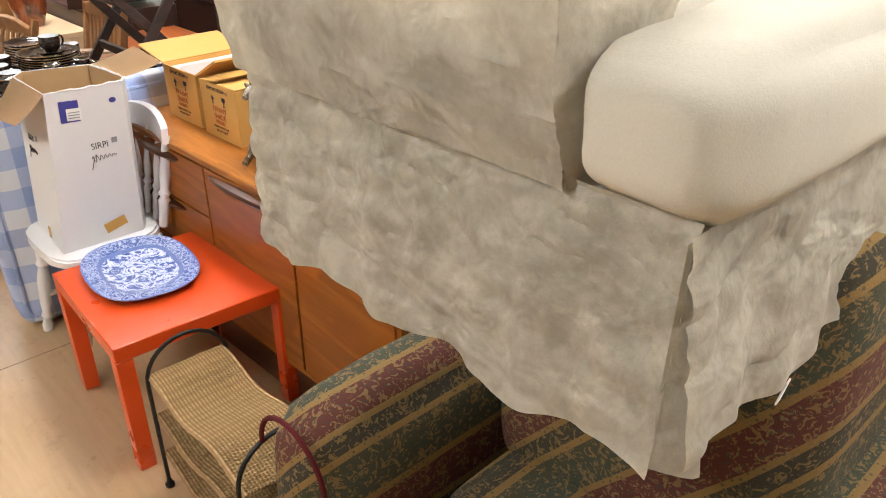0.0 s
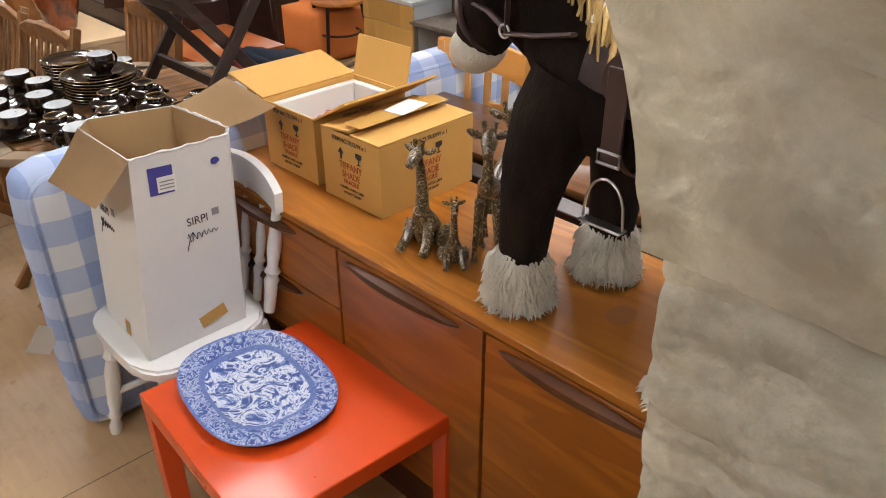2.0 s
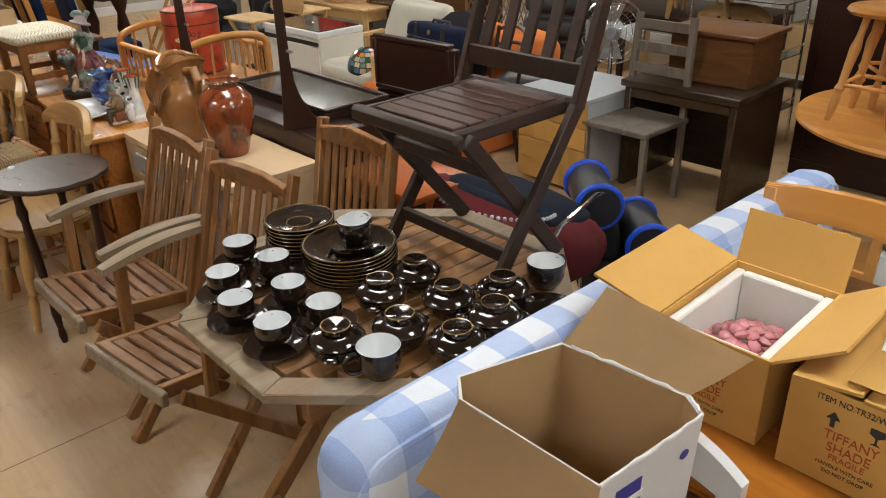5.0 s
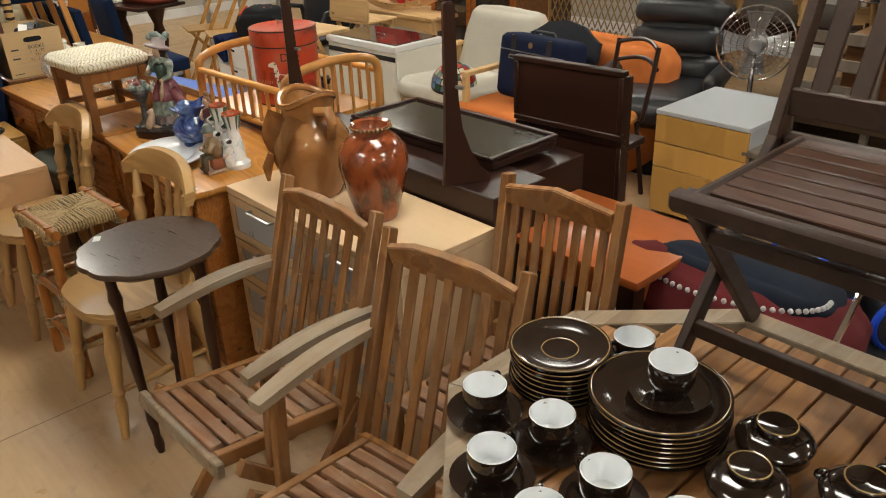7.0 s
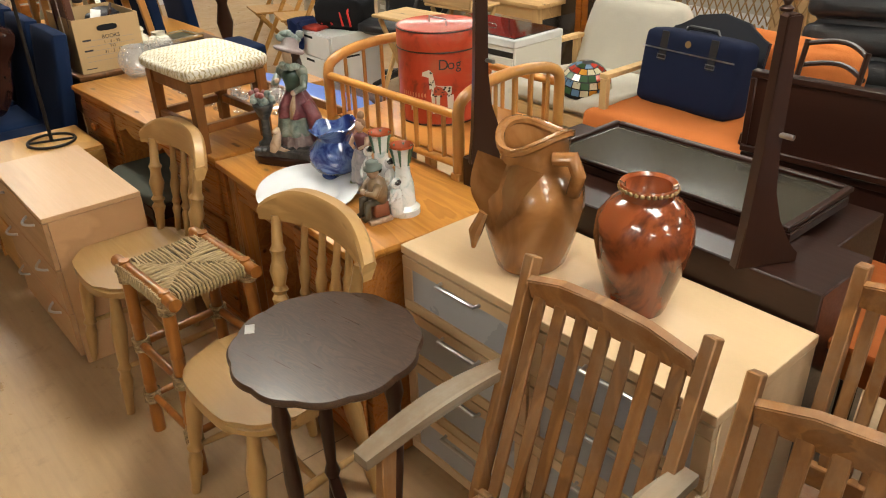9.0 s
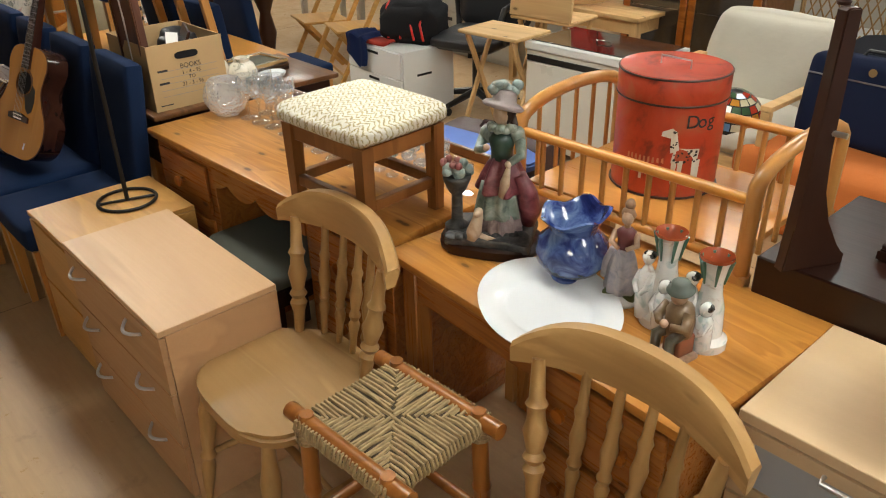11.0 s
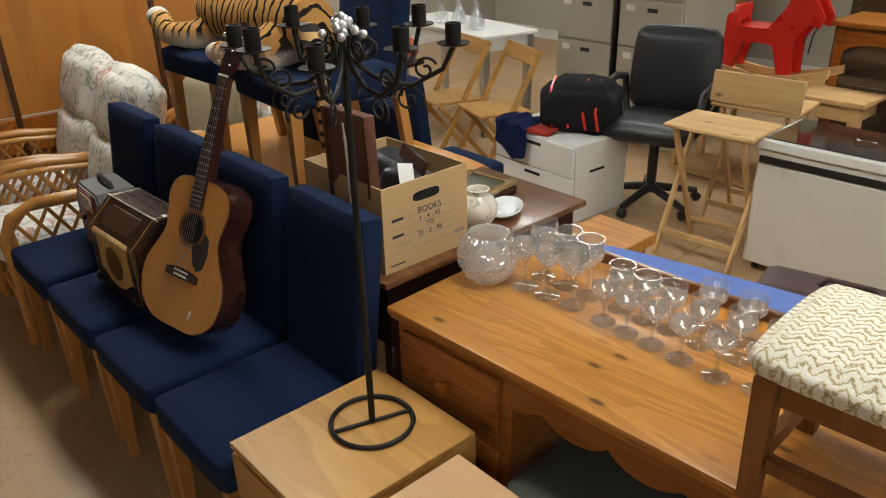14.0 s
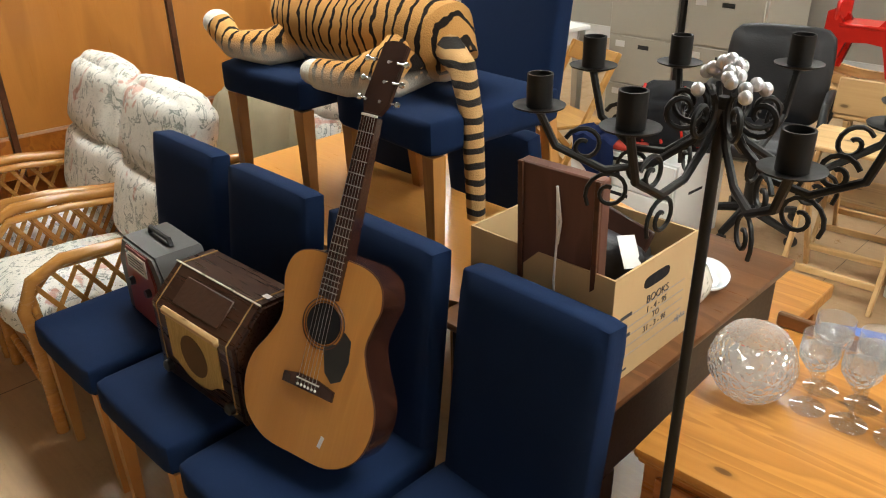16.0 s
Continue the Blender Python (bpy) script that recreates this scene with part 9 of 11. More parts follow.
# --- rattan armchairs ---
def rattan_chair():
    """Cane armchair with thick flowered cushions, facing -x."""
    t = thing("rattan_armchair", "polished cane armchair with lattice arms and flowered cushions", "armchair", group="rattan armchairs")
    W = 0.27
    for s in (-1, 1):
        y = s * W
        bm = M()
        tube(bm, [(-0.30, y, 0.0), (-0.30, y, 0.38), (-0.31, y, 0.47), (-0.27, y, 0.56), (-0.17, y, 0.605), (0.0, y, 0.60), (0.16, y, 0.575), (0.30, y, 0.56)], 0.021, 12); arm = part("arm_frame", bm, CANE, t, "bent polished cane arm")
        bm = M(); tube(bm, [(-0.27, y - s * 0.03, 0.40), (-0.275, y - s * 0.03, 0.50), (-0.20, y - s * 0.03, 0.575), (0.0, y - s * 0.03, 0.572), (0.25, y - s * 0.03, 0.54)], 0.014, 10); part("inner_cane", bm, CANE, arm)
        bm = M(); rod(bm, (-0.30, y, 0.32), (0.28, y, 0.30), 0.016); part("side_rail", bm, CANE, t)
        bm = M(); rod(bm, (0.24, y, 0), (0.36, y, 0.62), 0.018); part("rear_leg", bm, CANE, t)
        for i in range(7):
            x0 = -0.28 + 0.075 * i
            for d in (-1, 1):
                xa, xb = x0, x0 + d * 0.15
                xb2 = max(-0.28, min(0.28, xb))
                k = (xb2 - xa) / (xb - xa)
                if k > 0.15:
                    bm = M(); beam(bm, (xa, y + d * 0.003, 0.325), (xb2, y + d * 0.003, 0.325 + 0.245 * k), 0.004, 0.016); part("lattice_cane", bm, CANE, t)
    for x in (-0.29, 0.26):
        bm = M(); rod(bm, (x, -W, 0.30), (x, W, 0.30), 0.018); part("cross_rail", bm, CANE, t)
    bm = M(); rod(bm, (-0.29, -W, 0.12), (-0.29, W, 0.12), 0.014); part("cross_rail", bm, CANE, t)
    bm = M(); rod(bm, (0.36, -W, 0.60), (0.36, W, 0.60), 0.018); part("back_rail", bm, CANE, t)
    bm = M(); pad(bm, (0.54, 0.46, 0.13), (-0.06, 0, 0.385), (0, 4, 0), r=0.05, puff=0.02, n=10, crumple=0.006); part("seat_cushion", bm, FLORAL, t)
    bm = M(); pad(bm, (0.16, 0.50, 0.32), (0.25, 0, 0.57), (0, 14, 0), r=0.06, puff=0.025, n=10, crumple=0.008); pad(bm, (0.17, 0.50, 0.33), (0.335, 0, 0.84), (0, 16, 0), r=0.07, puff=0.025, n=10, crumple=0.008, seed=3); part("back_cushion", bm, FLORAL, t)
    return t


rc = rattan_chair()
rc.matrix_basis = pose(0.84, 9.78, 0, 0, 0, -4)
copy_thing(rc, pose(0.88, 10.38, 0, 0, 0, -6))
copy_thing(rc, pose(1.75, 10.15, 0, 0, 0, -20))
bm = M(); pad(bm, (0.14, 0.42, 0.40), (0, 0, 0.20), (0, 18, 0), r=0.06, puff=0.04, crumple=0.01)
solo("scatter_cushion", bm, cloth("khaki_floral", (0.30, 0.25, 0.16), var=0.4), "khaki flowered scatter cushion propped on a chair", "cushion", (1.68, 9.98, 0.455), 20)


# --- wooden panels along the end wall ---
def wardrobe_panels():
    t = thing("wooden_partition", "honey-veneered wooden screen panels with dark upright strips", "partition", (0.9, 10.93, 0), -4)
    for i in range(4):
        x = -1.55 + 0.82 * i
        bm = M(); slab(bm, x, x + 0.79, -0.012, 0.012, 0.62, 1.40, 0.003); part("panel", bm, PANEL, t)
        bm = M(); slab(bm, x + 0.795, x + 0.825, -0.022, 0.022, 0.45, 1.32, 0.003); part("upright_strip", bm, TEAK_DARK, t, "dark upright strip")
        bm = M(); box(bm, (0.02, 0.02, 0.03), (x + 0.81, -0.03, 1.30)); part("catch", bm, STEEL, t)
        bm = M(); slab(bm, x, x + 0.79, -0.02, 0.02, 0.42, 0.605, 0.003); part("lower_rail", bm, TEAK_SHADED, t)
    bm = M(); slab(bm, -1.55, 1.73, 0.03, 0.06, 0.0, 0.60, 0.003); part("base_panel", bm, TEAK_SHADED, t)
    return t


wardrobe_panels()

# ---- behind the desks: cot, tin, sofas, heater, folding furniture ----
def cot():
    t = thing("dolls_cot", "small honey-pine spindled cot with arched ends", "cot", (1.768, 5.985, 0), 2)
    X, Y, zb, zr = 0.24, 0.338, 0.80, 0.945
    bm = M(); slab(bm, -X + 0.012, X - 0.012, -Y + 0.02, Y - 0.02, zb - 0.02, zb, 0.002); part("base_board", bm, MAPLE, t)
    for s in (-1, 1):
        y = s * Y
        bm = M(); tube(bm, [(-X, y, zb - 0.05), (-X, y, zr + 0.005)] + [(-X * math.cos(math.pi * i / 14), y, zr + 0.005 + 0.078 * math.sin(math.pi * i / 14) ** 0.7) for i in range(1, 14)] + [(X, y, zr + 0.005), (X, y, zb - 0.05)], 0.019, 10); e = part("end_arch", bm, MAPLE_UP, t, "bent arched end")
        for i in range(5):
            x = -X + 0.08 + 0.085 * i
            bm = M(); rod(bm, (x, y, zb - 0.02), (x, y, zr + 0.005 + 0.078 * math.sin(math.acos(max(-1, min(1, -x / X)))) ** 0.7), 0.007); part("end_spindle", bm, MAPLE_UP, e)
        for x in (-X, X):
            bm = M(); slab(bm, x - 0.02, x + 0.02, y - 0.02, y + 0.02, 0, zb - 0.04, 0.004); part("leg", bm, MAPLE_UP, t)
    for x in (-X, X):
        for z, r in ((zr, 0.014), (zb - 0.015, 0.013)):
            bm = M(); rod(bm, (x, -Y, z), (x, Y, z), r); part("rail", bm, MAPLE, t)
        for i in range(9):
            y = -Y + 0.066 * (i + 1)
            bm = M(); rod(bm, (x, y, zb - 0.01), (x, y, zr), 0.008); part("spindle", bm, MAPLE_UP, t)
    return t


cot()


def dog_tin():
    t = thing("food_tin", "large worn red round tin with a spotted dog picture", "tin", (1.80, 6.03, 0.801), 0)
    R, H = 0.142, 0.325
    bm = M(); lathe(bm, [(0.0, 0), (R - 0.004, 0), (R, 0.004), (R, H - 0.07)], (0, 0, 0), 48); b = part("body", bm, TINRED, t)
    bm = M(); lathe(bm, [(R + 0.003, H - 0.07), (R + 0.004, H - 0.068), (R + 0.004, H - 0.006), (R, H), (R - 0.01, H - 0.004), (0.0, H - 0.004)], (0, 0, 0), 48); l = part("lid", bm, TINRED, t, "red lid")
    for z in (0.004, H - 0.07, H - 0.004):
        bm = M(); tube(bm, [((R + 0.003) * math.cos(a), (R + 0.003) * math.sin(a), z) for a in (6.283 * i / 48 for i in range(48))], 0.003, 6, True); part("rim", bm, plain("dark_tin_edge", (0.05, 0.03, 0.025), 0.4, 0.6), t, "dark rolled rim")
    bm = M(); tube(bm, [(0, -0.045, H - 0.004), (0, -0.045, H + 0.018), (0, 0.045, H + 0.018), (0, 0.045, H - 0.004)], 0.0025, 6); part("lid_handle", bm, STEEL, l, "bent wire handle")
    # print wraps round the side that faces the aisle
    a0 = math.atan2(-0.75, -1.8) + 0.12

    def on_side(u, z, out=0.0012):  # u metres along the print
        a = a0 + u / R
        return Vector(((R + out) * math.cos(a), (R + out) * math.sin(a), z))

    def decal(nm, pts, mt, out=0.0012):
        bm = M()
        vs = [bm.verts.new(on_side(u, z, out)) for u, z in pts]
        bm.faces.new(vs)
        return part(nm, bm, mt, b)
    white = plain("off_white_print", (0.62, 0.58, 0.50), 0.5, var=0.15)
    ox, oz = 0.06, 0.09
    decal("dog_print", [(ox + u, oz + z) for u, z in ((-0.040, 0.015), (0.030, 0.012), (0.034, 0.05), (0.0, 0.052), (-0.034, 0.056))], white)
    decal("dog_print", [(ox + u, oz + z) for u, z in ((-0.044, 0.04), (-0.022, 0.05), (-0.032, 0.098), (-0.046, 0.10))], white)
    decal("dog_print", [(ox + u, oz + z) for u, z in ((-0.070, 0.086), (-0.040, 0.08), (-0.030, 0.098), (-0.044, 0.108), (-0.068, 0.098))], white)
    for u in (-0.036, -0.020, 0.018, 0.028):
        decal("dog_print", [(ox + u, oz - 0.045), (ox + u + 0.009, oz - 0.045), (ox + u + 0.012, oz + 0.02), (ox + u - 0.002, oz + 0.02)], white)
    rnd = random.Random(4)
    for i in range(26):
        u, z, r = rnd.uniform(-0.036, 0.03), rnd.uniform(0.014, 0.05), rnd.uniform(0.0015, 0.0045)
        decal("dog_spot", [(ox + u + r * math.cos(k), oz + z + r * math.sin(k)) for k in (0, 1, 2.1, 3.1, 4.2, 5.2)], INK, 0.002)
    for i in range(9):
        u, z, r = rnd.uniform(-0.043, -0.03), rnd.uniform(0.05, 0.1), rnd.uniform(0.002, 0.004)
        decal("dog_spot", [(ox + u + r * math.cos(k), oz + z + r * math.sin(k)) for k in (0, 1, 2.1, 3.1, 4.2, 5.2)], INK, 0.002)
    for k, ch in enumerate("Dog"):
        u = ox + 0.005 + 0.027 * k
        a = a0 + u / R
        p = on_side(u, 0.213, 0.001)
        words(ch, 0.05, INK, b, pose(p.x, p.y, p.z, 90, 0, math.degrees(a) + 90), "lettering")
    decal("scratch_mark", [(-0.06, 0.05), (-0.052, 0.05), (-0.05, 0.10), (-0.058, 0.095)], white, 0.0008)
    for i in range(9):
        u = -0.10 + 0.012 * i
        decal("worn_letter", [(u, 0.10 + 0.004 * math.sin(i)), (u + 0.007, 0.10), (u + 0.006, 0.116), (u + 0.001, 0.114)], plain("worn_print", (0.55, 0.22, 0.12), 0.6), 0.0008)
    return t


dog_tin()


def dressing_table():
    t = thing("dressing_table", "dark mahogany dressing table, glass top, bare mirror posts", "dressing table", (1.78, 4.98, 0), 0)
    bm = M(); slab(bm, -0.26, -0.02, -0.50, 0.62, 0.0, 0.83, 0.004); part("front_case", bm, MAHOGANY, t)
    bm = M(); slab(bm, -0.019, 0.30, -0.40, 0.62, 0.0, 0.80, 0.004); part("body", bm, MAHOGANY, t)
    out = [(-0.10, -0.34), (0.20, -0.34), (0.235, -0.325), (0.25, -0.29), (0.25, 0.40), (0.22, 0.43), (-0.10, 0.43)]
    bm = M(); prism(bm, out, 0.028, (0.0, 0.0, 0.832), bev=0.004); part("top", bm, MAHOGANY, t, "shaped moulded top")
    bm = M(); slab(bm, -0.085, 0.215, -0.31, 0.40, 0.8605, 0.8645, 0.001); gl = part("glass_sheet", bm, plain("dusty_glass_over_leather", (0.045, 0.042, 0.032), 0.07, var=0.25, bump=0.0, coat=1.0), t, "protective glass over dull leather")
    bm = M()
    for a in ((-0.10, 0.235, -0.335, -0.315), (-0.10, 0.235, 0.405, 0.425), (0.22, 0.24, -0.314, 0.404), (-0.10, -0.09, -0.314, 0.404)):
        slab(bm, *a, 0.8605, 0.874, 0.003)
    part("raised_edge", bm, MAHOGANY, t)
    for y in (-0.31, 0.555):
        bm = M()
        prism(bm, [(-0.035, 0.0), (0.115, 0.0), (0.115, 0.022), (0.085, 0.05), (0.050, 0.11), (0.030, 0.18), (0.020, 0.27), (0.017, 0.545), (0.011, 0.55), (-0.011, 0.55), (-0.017, 0.545), (-0.020, 0.27), (-0.026, 0.10)], 0.030, (-0.25, y, 0.831), (90, 0, -28), 0.003)
        pp = part("mirror_post", bm, MAHOGANY_UP, t, "tapering mirror post with flared foot")
        bm = M(); lathe(bm, [(0.012, 0), (0.014, 0.006), (0.006, 0.012), (0.011, 0.022), (0.0, 0.034)], (-0.245, y + 0.005, 1.381), 12); part("finial", bm, MAHOGANY_UP, pp, "small turned finial")
        bm = M(); rod(bm, (-0.25, y - 0.03, 1.14), (-0.25, y - 0.06, 1.14), 0.006); part("mirror_screw", bm, STEEL, pp, "metal mirror screw")
    return t


dressing_table()


def price_sticker(label, at, turn=0.0, w=0.03, h=0.02):
    """Small curled paper label stuck flat on a top."""
    bm = M()
    skin(bm, lambda u, v: Vector((w * (u - 0.5), h * (v - 0.5), 0.0004 + 0.002 * u ** 4)), 6, 3, 0.0003)
    solo("price_label", bm, PAPER, label, "label", at, turn)


price_sticker("small white price sticker on the dark round table", (0.640, 5.345, 0.7255), 60, 0.034, 0.022)
price_sticker("small white price sticker on the pine table", (1.030, 5.470, 0.7385), 20, 0.026, 0.018)

def folded_table():
    t = thing("gateleg_table", "dark mahogany drop-leaf table with its leaf hanging upright", "table", (2.34, 4.87, 0), 4)
    for z0, z1, x in ((0.77, 1.03, 0.0), (0.30, 0.76, 0.012)):
        bm = M(); slab(bm, x - 0.012, x + 0.012, -0.25, 0.25, z0, z1, 0.006); part("leaf", bm, MAHOGANY, t)
        bm = M()
        for a in ((-0.255, 0.255, z1 - 0.02, z1 + 0.002), (-0.255, 0.255, z0 - 0.002, z0 + 0.02)):
            slab(bm, x - 0.02, x + 0.014, a[0], a[1], a[2], a[3], 0.003)
        for y0, y1 in ((-0.255, -0.235), (0.235, 0.255)):
            slab(bm, x - 0.02, x + 0.014, y0, y1, z0 + 0.021, z1 - 0.021, 0.003)
        part("moulding", bm, MAHOGANY, t)
    for y in (-0.22, 0.22):
        bm = M(); slab(bm, 0.03, 0.075, y - 0.022, y + 0.022, 0, 1.0, 0.004); part("leg", bm, MAHOGANY_UP, t)
    bm = M(); slab(bm, 0.026, 0.20, -0.24, 0.24, 0.70, 0.73, 0.004); part("fixed_top", bm, MAHOGANY, t)
    return t


folded_table()


def sofa():
    t = thing("orange_sofa", "low sofa covered in an orange cotton throw", "sofa", (3.66, 6.02, 0), 0)
    bm = M(); pad(bm, (0.85, 1.05, 0.38), (0, 0, 0.19), r=0.05, puff=0.01, crumple=0.012, n=12); part("seat", bm, ORANGE, t)
    bm = M(); pad(bm, (0.22, 0.95, 0.46), (0.42, -0.05, 0.47), (0, 14, 0), r=0.08, puff=0.03, crumple=0.012, n=12); part("backrest", bm, ORANGE, t)
    return t


sofa()


def futon_chair():
    t = thing("futon_chair", "pale wooden lounge chair with cream cushions", "armchair", (3.64, 6.80, 0), 0)
    for y in (-0.36, 0.36):
        bm = M(); beam(bm, (-0.36, y, 0.56), (0.32, y, 0.56), 0.055, 0.025); part("armrest", bm, PALE_PINE, t)
        bm = M(); slab(bm, -0.36, -0.325, y - 0.022, y + 0.022, 0, 0.547, 0.003); part("leg", bm, PALE_PINE_UP, t)
        bm = M(); slab(bm, 0.26, 0.295, y - 0.022, y + 0.022, 0, 0.547, 0.003); part("leg", bm, PALE_PINE_UP, t)
        bm = M(); beam(bm, (-0.33, y, 0.27), (0.28, y, 0.24), 0.03, 0.06); part("side_rail", bm, PALE_PINE, t)
    bm = M(); beam(bm, (-0.34, -0.34, 0.26), (-0.34, 0.34, 0.26), 0.03, 0.07); part("front_rail", bm, PALE_PINE, t)
    bm = M(); pad(bm, (0.66, 0.66, 0.14), (-0.03, 0, 0.35), (0, 4, 0), r=0.055, puff=0.025, n=10, crumple=0.006); part("seat_cushion", bm, CREAM, t)
    bm = M(); pad(bm, (0.14, 0.66, 0.52), (0.36, 0, 0.55), (0, 22, 0), r=0.055, puff=0.025, n=10, crumple=0.006); part("back_cushion", bm, CREAM, t)
    bm = M(); slab(bm, 0.40, 0.43, -0.30, 0.30, 0.26, 0.60, 0.004); part("back_frame", bm, PALE_PINE_UP, t)
    return t


futon_chair()


def leaded_shade():
    t = thing("leaded_lampshade", "multicoloured leaded-glass dome lampshade resting on the cream chair", "lampshade", (3.40, 6.66, 0.425), 0, tilt=(8, -6))
    cols = [plain("leaded_cream", (0.62, 0.55, 0.38), 0.2, coat=0.5), plain("leaded_red", (0.42, 0.04, 0.02), 0.2, coat=0.5), plain("leaded_amber", (0.60, 0.27, 0.04), 0.2, coat=0.5), plain("leaded_green", (0.05, 0.11, 0.05), 0.2, coat=0.5), plain("leaded_blue", (0.12, 0.22, 0.36), 0.2, coat=0.5)]
    rnd = random.Random(9)
    R = 0.15
    bm = M(); lathe(bm, [(R, 0.0), (R * 0.99, 0.03), (R * 0.86, 0.085), (R * 0.62, 0.125), (R * 0.2, 0.15), (0, 0.152)], (0, 0, 0), 36); part("leading", bm, BLACKIRON, t, "dark lead dome")
    for ring in range(5):
        th0 = 0.12 + 0.26 * ring
        k = max(6, int(20 * math.cos(th0)))
        for i in range(k):
            a0, a1 = 6.283 * (i + 0.06 + 0.4 * (ring % 2)) / k, 6.283 * (i + 0.94 + 0.4 * (ring % 2)) / k
            bm = M()
            pts = []
            for a, th in ((a0, th0), (a1, th0), (a1, th0 + 0.22), (a0, th0 + 0.22)):
                pts.append(((R + 0.004) * math.cos(th) * math.cos(a), (R + 0.004) * math.cos(th) * math.sin(a), 0.157 * math.sin(th) + 0.002))
            bm.faces.new([bm.verts.new(p) for p in pts])
            part("glass_piece", bm, rnd.choice(cols), t)
    return t


leaded_shade()


def suitcase():
    t = thing("suitcase", "navy blue soft suitcase with straps standing on the orange sofa", "suitcase", (3.60, 6.12, 0.385), -4, tilt=(0, 8))
    bm = M(); pad(bm, (0.19, 0.58, 0.38), (0, 0, 0.19), r=0.035, puff=0.01, n=10); b = part("shell", bm, cloth("navy_canvas", (0.010, 0.016, 0.045), var=0.2, crease=0.15), t)
    for y in (-0.15, 0.15):
        bm = M(); slab(bm, -0.106, -0.100, y - 0.022, y + 0.022, 0.23, 0.38, 0.001); part("strap", bm, BLACKLEATHER, t, "black strap")
        bm = M(); tube(bm, [(-0.108, y - 0.026, 0.24), (-0.108, y + 0.026, 0.24), (-0.108, y + 0.026, 0.26), (-0.108, y - 0.026, 0.26)], 0.003, 5, True); part("buckle", bm, STEEL, t)
    bm = M(); tube(bm, [(0, -0.10, 0.385), (0, -0.085, 0.41), (0, 0.085, 0.41), (0, 0.10, 0.385)], 0.010, 8); part("handle", bm, BLACKLEATHER, t)
    bm = M(); slab(bm, -0.108, -0.104, -0.28, 0.28, 0.285, 0.292, 0.001); part("zip", bm, STEEL, t)
    bm = M(); lathe(bm, [(0.018, 0), (0.018, 0.002)], (-0.108, 0.0, 0.335), 16, (0, -90, 0)); part("badge", bm, GLAZERING, t, "small round badge")
    return t


suitcase()
bm = M(); prism(bm, [(-0.30, 0), (0.30, 0), (0.30, 0.34), (0.24, 0.36), (0.16, 0.42), (0, 0.45), (-0.16, 0.42), (-0.24, 0.36), (-0.30, 0.34)], 0.03, (0, 0, 0), (90, 0, 90), 0.004)
t = solo("folding_screen_board", bm, BLUELEATHER, "dark navy shaped headboard leaning on the orange sofa", "headboard", (3.83, 6.18, 0.385), -4, tilt=(0, 14))
bm = M(); box(bm, (0.001, 0.025, 0.04), (-0.001, 0.20, 0.33), bev=0); part("price_label", bm, PAPER, t)


def recliner():
    t = thing("recliner_chair", "black leather swivel recliner with padded headrest", "armchair", (4.08, 5.52, 0), 18)
    for z, h, x, r in ((0.86, 0.16, 0.30, 12), (0.70, 0.18, 0.26, 12), (0.54, 0.18, 0.22, 12)):
        bm = M(); pad(bm, (0.15, 0.52, h), (x, 0, z), (0, r, 0), r=0.06, puff=0.03, n=8); part("back_pad", bm, BLACKLEATHER, t)
    bm = M(); pad(bm, (0.54, 0.52, 0.16), (-0.06, 0, 0.40), (0, -5, 0), r=0.06, puff=0.03, n=8); part("seat", bm, BLACKLEATHER, t)
    for y in (-0.31, 0.31):
        bm = M(); pad(bm, (0.46, 0.09, 0.09), (-0.02, y, 0.56), r=0.035, puff=0.01, n=6); part("armrest", bm, BLACKLEATHER, t)
        bm = M(); tube(bm, [(0.15, y, 0.54), (0.10, y, 0.42), (0.05, y * 0.6, 0.32)], 0.016, 8); part("arm_bracket", bm, BLACKIRON, t)
    bm = M(); lathe(bm, [(0.28, 0), (0.28, 0.02), (0.04, 0.05), (0.03, 0.32)], (0, 0, 0), 24); part("swivel_base", bm, BLACKIRON, t)
    return t


recliner()


def bentwood_chair():
    t = thing("bentwood_chair", "dark bentwood chair with cane-coloured round seat", "chair", (3.43, 5.49, 0), -15)
    bm = M(); lathe(bm, [(0.0, 0.43), (0.185, 0.43), (0.19, 0.44), (0.185, 0.452), (0, 0.455)], (0, 0, 0), 28); part("seat", bm, TEAK, t)
    for x in (-0.13, 0.13):
        for y in (-0.13, 0.13):
            bm = M(); rod(bm, (x * 1.3, y * 1.3, 0), (x, y, 0.43), 0.014); part("leg", bm, MAHOGANY_UP, t)
    for y in (-0.16, 0.16):
        bm = M(); tube(bm, [(0.14, y, 0.43), (0.19, y, 0.65), (0.22, y, 0.82)], 0.013, 8); part("back_post", bm, MAHOGANY_UP, t)
    for z in (0.80, 0.70):
        bm = M(); tube(bm, [(0.215, -0.165, z)] + [(0.215 + 0.05 * math.sin(math.pi * i / 8), -0.165 + 0.33 * i / 8, z + 0.03 * math.sin(math.pi * i / 8)) for i in range(1, 8)] + [(0.215, 0.165, z)], 0.012, 8); part("back_hoop", bm, MAHOGANY_UP, t)
    bm = M(); tube(bm, arc((0, 0, 0.22), 0.15, 0, 360, 24, "xy")[:-1], 0.009, 8, True); part("leg_ring", bm, MAHOGANY_UP, t)
    return t


bentwood_chair()


